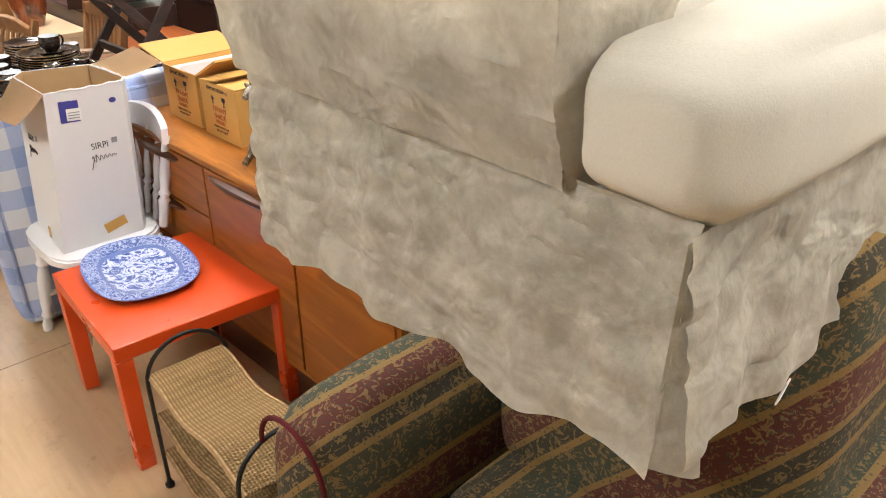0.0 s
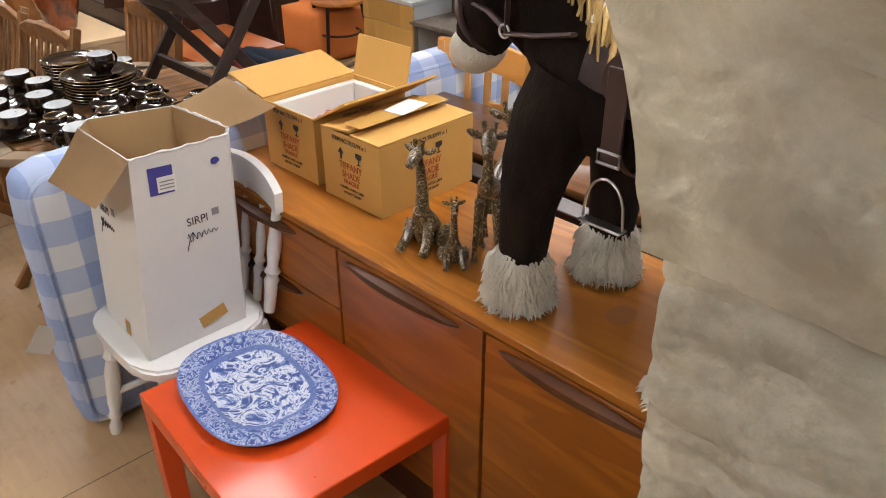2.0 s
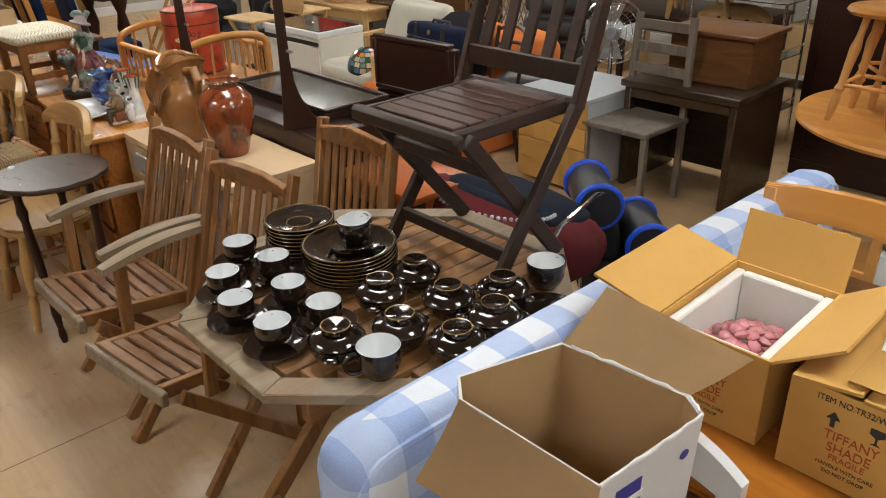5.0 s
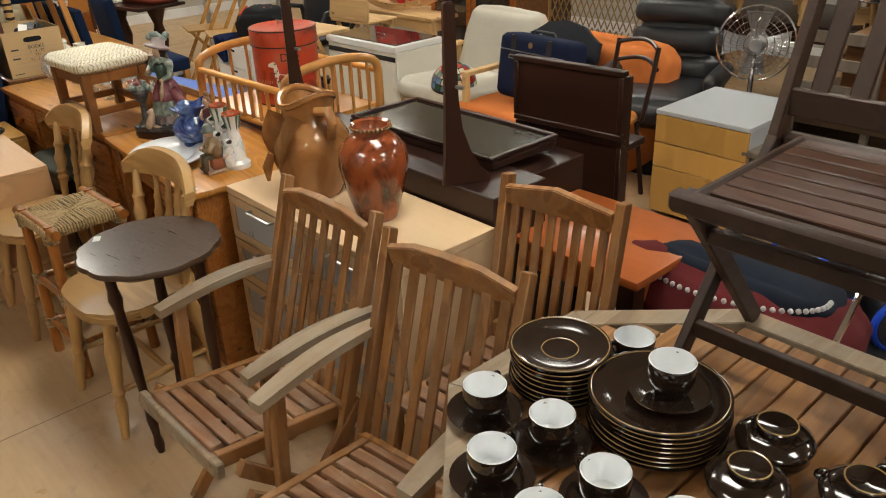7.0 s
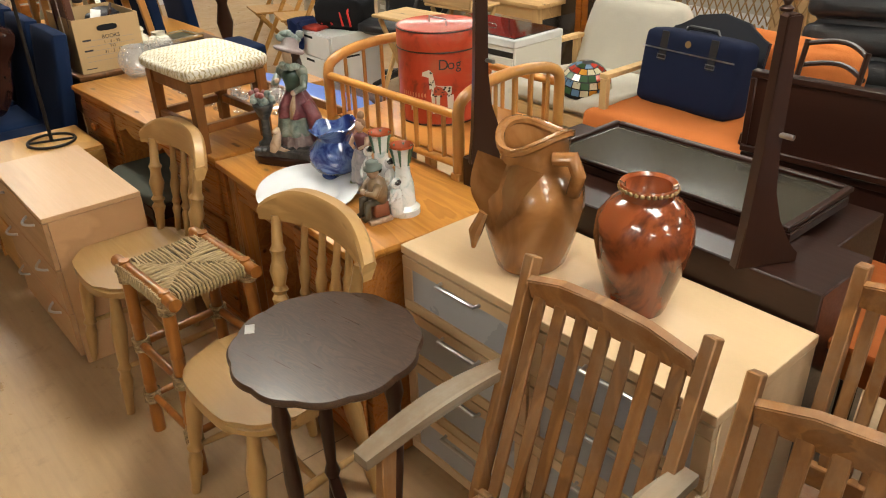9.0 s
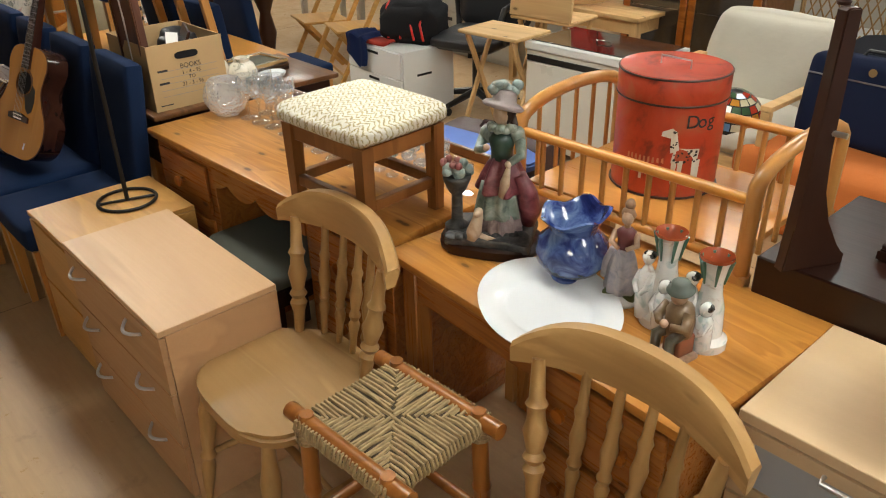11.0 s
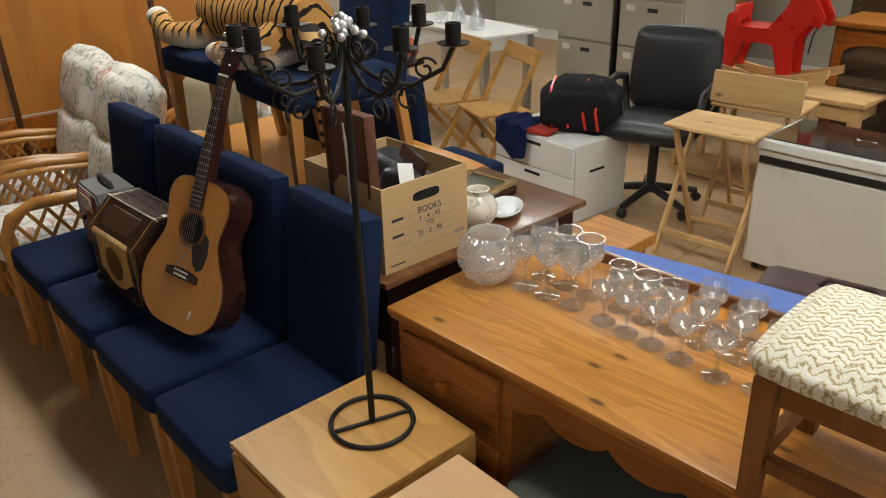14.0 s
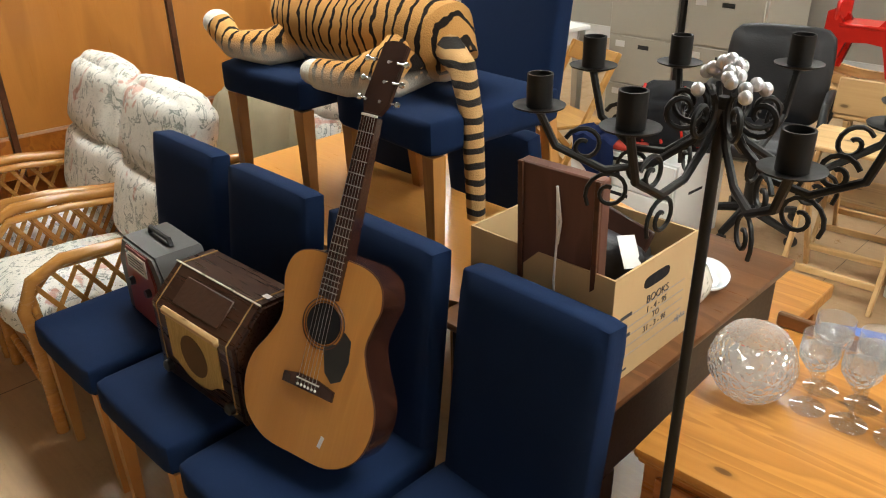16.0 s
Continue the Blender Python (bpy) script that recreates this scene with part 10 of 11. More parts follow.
def pedestal_fan():
    t = thing("pedestal_fan", "chrome pedestal fan with round wire guard", "fan", (4.07, 4.98, 0), 25)
    bm = M(); lathe(bm, [(0.17, 0), (0.17, 0.015), (0.03, 0.04)], (0, 0, 0), 24); part("base", bm, STEEL, t)
    bm = M(); rod(bm, (0, 0, 0.03), (0, 0, 0.74), 0.014); part("pole", bm, CHROME, t)
    zc, R = 0.80, 0.20
    bm = M(); lathe(bm, [(0.03, 0), (0.06, 0.02), (0.06, 0.10), (0.03, 0.13)], (0.09, 0, zc), 20, (0, -90, 0)); part("motor", bm, STEEL, t)
    for r in (0.20, 0.165, 0.13, 0.095, 0.06):
        bm = M(); x = -0.055 + 0.055 * (r / R) ** 2
        tube(bm, arc((0, 0, 0), r, 0, 360, 32, "yz")[:-1], 0.0022 if r < R else 0.006, 6, True)
        for v in bm.verts:
            v.co += Vector((x, 0, zc))
        part("guard_ring", bm, CHROME, t)
    bm = M()
    for i in range(40):
        a = 6.283 * i / 40
        tube(bm, [(-0.055, 0.03 * math.cos(a), zc + 0.03 * math.sin(a)), (-0.045, 0.10 * math.cos(a + 0.1), zc + 0.10 * math.sin(a + 0.1)), (0.0, R * math.cos(a + 0.25), zc + R * math.sin(a + 0.25))], 0.0012, 4)
    part("guard_wire", bm, CHROME, t, "fine radial guard wires")
    bm = M(); lathe(bm, [(0.035, 0), (0.033, 0.008), (0, 0.012)], (-0.052, 0, zc), 20, (0, -90, 0)); part("badge", bm, STEEL, t)
    for i in range(4):
        a = 90 * i
        bm = M(); skin(bm, lambda u, v: xf((0.015 * (v - 0.5) * 2, (v - 0.5) * (0.05 + 0.09 * u), 0.03 + 0.14 * u), (-0.005, 0, zc), (a, 0, 0)), 6, 6, 0.002); part("blade", bm, STEEL, t)
    return t


pedestal_fan()


def hot_trolley():
    t = thing("white_glass_topped_cabinet", "white enamel appliance cabinet with smoked-glass top on castors", "appliance", (3.47, 7.47, 0), 2)
    X, Y = 0.22, 0.38
    bm = M(); slab(bm, -X + 0.01, X, -Y, Y, 0.045, 0.60, 0.006); part("body", bm, CREAMSTEEL, t)
    bm = M(); slab(bm, -X, -X + 0.009, -Y + 0.012, Y - 0.012, 0.05, 0.535, 0.003); part("door", bm, CREAMSTEEL, t)
    bm = M(); slab(bm, -X + 0.001, -X + 0.0085, -Y + 0.012, Y - 0.012, 0.54, 0.572, 0.001); part("vent_strip", bm, BLACKPLASTIC, t, "black vent strip")
    bm = M(); slab(bm, -X - 0.004, X, -Y - 0.004, Y + 0.004, 0.601, 0.645, 0.005); part("rim", bm, WHITELAM, t)
    bm = M(); slab(bm, -X + 0.025, X - 0.02, -Y + 0.02, Y - 0.02, 0.6455, 0.652, 0.002); part("glass_top", bm, SMOKED, t, "smoked glass top")
    bm = M(); tube(bm, [(-0.02, -0.05, 0.655), (-0.02, -0.04, 0.665), (-0.02, 0.04, 0.665), (-0.02, 0.05, 0.655)], 0.003, 6); part("latch", bm, CHROME, t)
    for x in (-X + 0.05, X - 0.05):
        for y in (-Y + 0.05, Y - 0.05):
            bm = M(); lathe(bm, [(0.02, -0.009), (0.02, 0.009)], (x, y, 0.021), 14, (90, 0, 0)); part("castor", bm, BLACKPLASTIC, t)
    return t


hot_trolley()


def tray_table():
    t = thing("folding_tray_table", "raw pine folding tray table on crossed legs", "table", (3.28, 8.05, 0), 4)
    bm = M(); box(bm, (0.32, 0.44, 0.02), (0, 0, 0.655), bev=0.006); part("tabletop", bm, PALE_PINE, t)
    for s in (-1, 1):
        y = s * 0.19
        bm = M(); beam(bm, (-0.17, y, 0), (0.13, y, 0.64), 0.02, 0.03, (1, 0, 0)); part("leg", bm, PALE_PINE_UP, t)
        bm = M(); beam(bm, (0.17, y - s * 0.024, 0), (-0.13, y - s * 0.024, 0.64), 0.02, 0.03, (1, 0, 0)); part("leg", bm, PALE_PINE_UP, t)
    for x, y0 in ((-0.12, 0.19), (0.12, 0.166)):
        bm = M(); beam(bm, (x, -y0, 0.11), (x, y0, 0.11), 0.018, 0.03); part("stretcher", bm, PALE_PINE, t)
    return t


tt = tray_table()
copy_thing(tt, pose(3.78, 8.10, 0, 0, 0, 6))
bm = M(); box(bm, (0.02, 0.46, 0.16), (0, 0, 0.08), bev=0.006)
solo("pine_tray_top", bm, PALE_PINE, "raw pine tray top standing on edge", "board", (3.62, 8.08, 0.667), 4, tilt=(0, 8))


def office_chair():
    t = thing("office_chair", "black leather office swivel chair with loop arms", "office chair", (3.62, 8.62, 0), 15)
    bm = M(); pad(bm, (0.44, 0.46, 0.09), (-0.02, 0, 0.47), r=0.04, puff=0.02, n=8); part("seat", bm, BLACKLEATHER, t)
    bm = M(); pad(bm, (0.09, 0.46, 0.44), (0.235, 0, 0.735), (0, 10, 0), r=0.04, puff=0.02, n=8); bk = part("backrest", bm, BLACKLEATHER, t)
    for z in (0.68, 0.82):
        for y in (-0.1, 0.1):
            bm = M(); blob(bm, (0.185 + (z - 0.72) * 0.17, y, z), 0.012, 8); part("button", bm, BLACKPLASTIC, bk)
    for y in (-0.27, 0.27):
        bm = M(); tube(bm, [(0.16, y * 0.85, 0.46), (0.22, y, 0.56), (0.20, y, 0.68), (0.05, y, 0.71), (-0.12, y, 0.69), (-0.17, y, 0.62), (-0.12, y, 0.52), (-0.05, y * 0.85, 0.46)], 0.020, 10); part("arm_loop", bm, BLACKPLASTIC, t)
    bm = M(); rod(bm, (0, 0, 0.08), (0, 0, 0.44), 0.028); part("gas_lift", bm, BLACKPLASTIC, t)
    for k in range(5):
        a = 6.283 * k / 5 + 0.4
        bm = M(); tube(bm, [(0.02 * math.cos(a), 0.02 * math.sin(a), 0.11), (0.28 * math.cos(a), 0.28 * math.sin(a), 0.065)], [0.026, 0.018], 8); sp = part("spoke", bm, BLACKPLASTIC, t)
        bm = M(); lathe(bm, [(0.026, -0.018), (0.028, 0), (0.026, 0.018)], (0.28 * math.cos(a), 0.28 * math.sin(a), 0.028), 14, (90, 0, math.degrees(a))); part("castor", bm, BLACKPLASTIC, sp)
    return t


office_chair()


def white_drawers():
    t = thing("white_drawer_unit", "white laminate two-drawer storage unit", "drawers", (3.30, 9.04, 0), -3)
    bm = M(); slab(bm, -0.20, 0.22, -0.31, 0.31, 0, 0.44, 0.003); part("carcass", bm, WHITELAM, t)
    for z0, z1 in ((0.02, 0.255), (0.262, 0.43)):
        bm = M(); slab(bm, -0.218, -0.202, -0.30, 0.30, z0, z1, 0.002); d = part("drawer", bm, WHITELAM, t)
        bm = M(); slab(bm, -0.2192, -0.2182, -0.06, 0.06, z1 - 0.04, z1 - 0.022, 0); part("hand_slot", bm, BLACKCLOTH, d, "dark hand slot")
    bm = M(); slab(bm, -0.09, 0.03, -0.3112, -0.3102, 0.27, 0.285, 0); part("hand_slot", bm, BLACKCLOTH, t, "dark hand slot")
    return t


white_drawers()
t = thing("sports_bag", "black sports bag with orange-red piping on the white drawers", "bag", (3.36, 8.95, 0.4405), 20)
bm = M(); pad(bm, (0.28, 0.40, 0.27), (0, 0, 0.135), r=0.09, puff=0.02, crumple=0.03, n=10, seed=21); part("bag_body", bm, BLACKCLOTH, t)
for k in (-0.15, -0.08, 0.02, 0.11):
    bm = M(); tube(bm, [(-0.145, k, 0.04), (-0.15, k + 0.02, 0.14), (-0.10, k + 0.03, 0.24), (0.0, k + 0.04, 0.28)], 0.008, 6); part("piping", bm, REDTOY, t, "orange-red piping")
bm = M()
skin(bm, lambda u, v: Vector((0.10 - 0.20 * min(1, u * 1.6) - 0.012 * math.sin(v * 11) * u, -0.13 + 0.26 * v + 0.02 * math.sin(u * 6), 0.045 - 0.012 * math.cos(v * 14) - max(0, u - 0.6) * 0.42 * (1 + 0.25 * math.sin(v * 5)))), 26, 26, 0.020)
solo("navy_garment", bm, cloth("navy_knit", (0.02, 0.035, 0.12), crease=0.5), "navy blue garment draped over the edge of the white drawers", "garment", (3.165, 9.22, 0.4405), -3)
bm = M(); pad(bm, (0.14, 0.18, 0.03), (0, 0, 0.015), r=0.012, crumple=0.01, seed=23)
solo("red_garment", bm, plain("red_cloth", (0.35, 0.03, 0.015), 0.9), "folded red cloth on the white drawers", "garment", (3.16, 9.07, 0.4405), 10)


def wooden_folding_chair():
    """Slim beech folding chair facing -x."""
    t = thing("beech_folding_chair", "plain beech folding chair, opened", "folding chair", group="beech folding chairs")
    for s in (-1, 1):
        y = s * 0.20
        bm = M(); beam(bm, (-0.24, y, 0), (0.19, y, 0.80), 0.022, 0.032, (1, 0, 0)); part("long_leg", bm, OAK_VENEER, t)
        bm = M(); beam(bm, (0.20, y - s * 0.03, 0), (-0.16, y - s * 0.03, 0.42), 0.02, 0.03, (1, 0, 0)); part("short_leg", bm, OAK_VENEER, t)
    bm = M(); box(bm, (0.36, 0.36, 0.018), (-0.02, 0, 0.43), (0, 2, 0), 0.005); part("seat", bm, OAK_VENEER, t)
    bm = M(); box(bm, (0.018, 0.40, 0.10), (0.17, 0, 0.755), (0, 28, 0), 0.004); part("back_board", bm, OAK_VENEER, t)
    bm = M(); rod(bm, (-0.17, -0.19, 0.13), (-0.17, 0.19, 0.13), 0.010); part("rung", bm, OAK_VENEER, t)
    return t


wf = wooden_folding_chair()
wf.matrix_basis = pose(3.38, 9.62, 0, 0, 0, -20)
copy_thing(wf, pose(3.38, 10.06, 0, 0, 0, -16))


def filing_cabinet(at):
    t = thing("filing_cabinet", "tall beige-grey steel four-drawer filing cabinet", "filing cabinet", at, 0, "filing cabinets")
    bm = M(); slab(bm, -0.30, 0.31, -0.255, 0.255, 0, 1.32, 0.005); part("carcass", bm, GREYSTEEL, t)
    for k in range(4):
        z0 = 0.04 + 0.318 * k
        bm = M(); slab(bm, -0.318, -0.302, -0.24, 0.24, z0, z0 + 0.305, 0.004); d = part("drawer", bm, GREYSTEEL, t)
        bm = M(); slab(bm, -0.3205, -0.3185, -0.06, 0.02, z0 + 0.235, z0 + 0.262, 0.001); part("recessed_pull", bm, BLACKPLASTIC, d)
        bm = M(); slab(bm, -0.3205, -0.3185, 0.12, 0.19, z0 + 0.235, z0 + 0.275, 0.001); part("label_holder", bm, PAPER, d)
    return t


filing_cabinet((4.80, 9.30, 0))
filing_cabinet((4.80, 9.84, 0))
bm = M(); slab(bm, -0.03, 0.03, -0.012, 0.012, 0, 1.32, 0)
solo("dark_upright", bm, BLACKIRON, "dark metal upright between the filing cabinets", "post", (4.50, 9.57, 0))


def pine_bench():
    t = thing("low_pine_bench", "low varnished pine bench behind the dark table", "bench", (2.15, 7.95, 0), 0)
    bm = M(); slab(bm, -0.30, 0.28, -0.14, 0.14, 0.40, 0.45, 0.005); part("seat", bm, PINE, t)
    for x in (-0.24, 0.22):
        bm = M(); slab(bm, x - 0.02, x + 0.02, -0.12, 0.12, 0, 0.40, 0.004); part("side", bm, PINE_SHADED, t)
    return t


pine_bench()


def ironing_board():
    t = thing("ironing_board", "ironing board with a powder-blue cover standing behind the desk", "ironing board", (1.755, 7.10, 0), 9)
    out = [(0.11 * math.copysign(abs(math.cos(a)) ** 0.6, math.cos(a)), 0.58 * math.copysign(abs(math.sin(a)) ** 0.8, math.sin(a))) for a in (6.283 * i / 40 for i in range(40))]
    bm = M(); prism(bm, out, 0.03, (0, 0, 0.665), bev=0.008); part("padded_top", bm, BLUECLOTH, t)
    for s in (-1, 1):
        bm = M(); rod(bm, (0.07, -0.45 * s, 0.0), (0.07, 0.35 * s, 0.665), 0.012); part("leg", bm, STEEL, t)
        bm = M(); rod(bm, (-0.07, -0.45 * s, 0.0), (-0.07, 0.35 * s, 0.665), 0.012); part("leg", bm, STEEL, t)
    return t


ironing_board()
t = thing("leather_case", "worn brown leather case beside the ironing board", "case", (2.12, 6.98, 0), 12)
bm = M(); pad(bm, (0.20, 0.50, 0.62), (0, 0, 0.31), r=0.03, puff=0.006); part("case_body", bm, BROWNLEATHER, t)
bm = M(); tube(bm, [(0, -0.08, 0.62), (0, -0.06, 0.65), (0, 0.06, 0.65), (0, 0.08, 0.62)], 0.009, 8); part("case_handle", bm, BROWNLEATHER, t)

# ---- far side of the hall ----
def glazed_cabinet():
    t = thing("glazed_cabinet", "oak display cabinet with arched glazed doors", "cabinet", (4.70, 7.62, 0), 0)
    X, Y, H = 0.20, 0.50, 0.98
    bm = M(); slab(bm, -X + 0.02, X, -Y, Y, 0, H - 0.03, 0.004); part("carcass", bm, WALNUT, t)
    bm = M(); slab(bm, -X - 0.02, X + 0.01, -Y - 0.02, Y + 0.02, H - 0.029, H, 0.008, 2); part("top", bm, TEAK, t)
    for s in (-1, 1):
        y0, y1 = (0.005, Y - 0.02) if s > 0 else (-Y + 0.02, -0.005)
        bm = M()
        for a in ((y0, y0 + 0.05, 0.06, H - 0.05), (y1 - 0.05, y1, 0.06, H - 0.05), (y0 + 0.05, y1 - 0.05, 0.06, 0.12), (y0 + 0.05, y1 - 0.05, H - 0.11, H - 0.05)):
            slab(bm, -X, -X + 0.019, a[0], a[1], a[2], a[3], 0.003)
        d = part("door", bm, TEAK_SHADED, t)
        bm = M(); slab(bm, -X + 0.008, -X + 0.012, y0 + 0.049, y1 - 0.049, 0.119, H - 0.109, 0); part("pane", bm, SMOKED, d, "dark glass pane")
        bm = M(); prism(bm, [(y0 + 0.05, H - 0.11)] + [((y0 + y1) / 2 + ((y1 - y0) / 2 - 0.05) * math.cos(math.pi * (1 - i / 10)), H - 0.17 + 0.055 * math.sin(math.pi * i / 10)) for i in range(11)] + [(y1 - 0.05, H - 0.11)], 0.01, (-X + 0.001, 0, 0), (90, 0, 90)); part("arch", bm, TEAK_SHADED, d, "arched door head")
        for z in (0.38, 0.64):
            bm = M(); slab(bm, -X + 0.004, -X + 0.007, y0 + 0.05, y1 - 0.05, z, z + 0.006, 0); part("shelf_edge", bm, GLASS, d)
    return t


glazed_cabinet()


def rocking_toy():
    t = thing("rocking_horse", "red painted wooden rocking toy horse on pale rockers", "rocking horse", (4.40, 8.42, 0.622), 0)
    for s in (-1, 1):
        bm = M()
        prism(bm, [(-0.25, 0.0), (-0.17, 0.0), (-0.13, 0.16), (-0.02, 0.17), (0.06, 0.16), (0.10, 0.0), (0.18, 0.0), (0.17, 0.20), (0.24, 0.30), (0.30, 0.27), (0.32, 0.33), (0.24, 0.46), (0.15, 0.47), (0.10, 0.36), (0.02, 0.24), (-0.15, 0.24), (-0.20, 0.32), (-0.24, 0.30)], 0.03, (s * 0.06, 0, 0.06), (90, 0, -90), 0.006); part("side", bm, REDTOY, t)
        bm = M()
        rings(bm, [[(s * 0.10 - 0.012, y, z), (s * 0.10 + 0.012, y, z), (s * 0.10 + 0.012, y, z + 0.05), (s * 0.10 - 0.012, y, z + 0.05)] for y, z in ((-0.40 + 0.05 * i, 0.08 * ((-0.40 + 0.05 * i) / 0.4) ** 2) for i in range(17))]); part("rocker", bm, PALE_PINE, t, "pale curved rocker")
    bm = M(); box(bm, (0.20, 0.22, 0.02), (0, 0.06, 0.30), bev=0.006); part("seat", bm, REDTOY, t)
    bm = M(); box(bm, (0.20, 0.02, 0.10), (0, 0.19, 0.37), bev=0.01); part("seat_back", bm, REDTOY, t)
    bm = M(); tube(bm, [(-0.07, -0.30, 0.37), (-0.10, -0.28, 0.30), (-0.10, -0.27, 0.20)], 0.004, 6); part("rein", bm, BLACKIRON, t)
    return t


rocking_toy()
plain_table("pine_sideboard_table", "long pine table carrying the rocking toy", (4.42, 8.35, 0), 0, 0.42, 1.15, 0.62, PALE_PINE, PALE_PINE_UP)
bm = M(); slab(bm, -0.2, 0.2, -0.5, 0.5, 0, 0.03, 0.004)
solo("pine_shelf_board", bm, PALE_PINE, "pale pine board lying under the table", "board", (4.42, 8.35, 0.002))

plain_table("white_desk", "white desk with glassware in front of the wall", (4.15, 10.75, 0), -8, 0.5, 1.2, 0.74, WHITELAM, STEEL)
bm = M(); lathe(bm, [(0.0, 0), (0.05, 0), (0.055, 0.01), (0.055, 0.06), (0.02, 0.12), (0.014, 0.16), (0.02, 0.19), (0.017, 0.19), (0.011, 0.16), (0.017, 0.12), (0.05, 0.06), (0, 0.012)], (0, 0, 0), 20)
dc = solo("decanter", bm, GLASS, "clear glass decanter on the white desk", "decanter", (4.02, 10.45, 0.741), group="decanters")
for x, y in ((4.10, 10.55), (4.02, 10.66), (4.12, 10.75), (4.05, 10.88)):
    copy_thing(dc, pose(x, y, 0.741))


def dark_side_table():
    t = thing("dark_side_table", "dark wooden side table with turned pedestal legs", "table", (2.95, 10.55, 0), 10)
    bm = M(); box(bm, (0.50, 0.85, 0.03), (0, 0, 0.66), bev=0.006); part("tabletop", bm, MAHOGANY, t)
    for y in (-0.3, 0.3):
        bm = M(); lathe(bm, [(0.16, 0), (0.16, 0.03), (0.05, 0.06), (0.04, 0.2), (0.07, 0.35), (0.04, 0.5), (0.09, 0.645)], (0, y, 0), 18); part("pedestal", bm, MAHOGANY_UP, t)
    return t


dark_side_table()
bm = M(); pad(bm, (0.34, 0.75, 0.14), (0, 0, 0.07), r=0.065, puff=0.01)
solo("salmon_bolster", bm, PINKSTUFF, "salmon-pink vinyl bolster cushion on the dark table", "cushion", (3.05, 10.55, 0.6755), 10)
bm = M()
rnd = random.Random(31)
tube(bm, [(0, 0, 0), (0, 0, 0.05), (0, 0, 0.10)], [0.05, 0.03, 0.02], 12)
for i in range(40):
    a, z = rnd.uniform(0, 6.28), rnd.uniform(0.08, 0.3)
    blob(bm, (0.07 * math.cos(a) * rnd.random(), 0.07 * math.sin(a) * rnd.random(), z), 0.02, 6, lump=0.006)
solo("flower_ornament", bm, CREAMWARE, "pale china flower ornament on the dark table", "ornament", (2.85, 10.72, 0.6755))


def timber_lengths():
    for i in range(7):
        bm = M(); box(bm, (0.02, 0.075, 1.7), (0, 0, 0.85), bev=0.003)
        solo("timber_board", bm, PALE_PINE_UP, "pale timber board leaning against the end wall", "board", (2.25 + 0.11 * i, 11.0 + 0.03 * (i % 3), 0.02), 80 + 7 * (i % 3), "timber lengths", (-3, 13))


timber_lengths()


def carton_plain(at, turn, s, mt, label):
    bm = M(); box(bm, s, (0, 0, s[2] / 2), bev=0.004)
    ob = solo("storage_carton", bm, mt, label, "box", at, turn)
    bm = M(); box(bm, (s[0] * 0.16, s[1] + 0.002, 0.001), (0, 0, s[2] + 0.001), bev=0); part("tape", bm, TAPE, ob)
    return ob


def dark_bureau():
    t = thing("dark_bureau", "dark oak kneehole desk with a small chest on top", "desk", (3.98, 4.20, 0), 2)
    bm = M(); slab(bm, -0.30, 0.30, -0.30, 0.42, 0.60, 0.64, 0.008, 2); part("top", bm, DARKOAK, t)
    for y0, y1 in ((-0.28, -0.24), (0.36, 0.40)):
        bm = M(); slab(bm, -0.28, 0.28, y0, y1, 0, 0.60, 0.004); part("side", bm, DARKOAK, t)
    bm = M(); slab(bm, 0.20, 0.22, -0.24, 0.36, 0.05, 0.60, 0.003); part("back", bm, DARKOAK, t)
    bm = M(); slab(bm, -0.28, -0.26, -0.24, 0.36, 0.54, 0.60, 0.003); part("rail", bm, DARKOAK, t)
    return t


dark_bureau()
t = thing("small_chest", "small dark oak chest with scalloped lid on the bureau", "chest", (4.05, 4.20, 0.6405), 2)
bm = M(); slab(bm, -0.18, 0.18, -0.24, 0.24, 0, 0.26, 0.005); part("box_body", bm, WALNUT, t)
bm = M(); slab(bm, -0.21, 0.20, -0.27, 0.27, 0.261, 0.285, 0.006, 2); part("lid", bm, WALNUT, t)


def ladder_chair():
    t = thing("ladder_back_chair", "grey-washed wooden chair with ladder back", "chair", (3.56, 4.42, 0), 0)
    for s in (-1, 1):
        bm = M(); beam(bm, (0.17, s * 0.19, 0), (0.22, s * 0.17, 1.0), 0.034, 0.034, (1, 0, 0)); part("back_post", bm, GREYWASH, t)
        bm = M(); beam(bm, (-0.18, s * 0.19, 0), (-0.18, s * 0.19, 0.44), 0.034, 0.034); part("leg", bm, GREYWASH, t)
    for z in (0.58, 0.70, 0.82, 0.94):
        bm = M(); beam(bm, (0.19 + 0.05 * (z - 0.5), -0.18, z), (0.19 + 0.05 * (z - 0.5), 0.18, z), 0.016, 0.055); part("rung", bm, GREYWASH, t)
    bm = M(); box(bm, (0.42, 0.42, 0.03), (0, 0, 0.45), bev=0.006); part("seat", bm, GREYWASH, t)
    return t


GREYWASH = wood("grey_washed_wood", (0.11, 0.085, 0.065), (0.20, 0.165, 0.13), "Z", 0.55, 5)
ladder_chair()


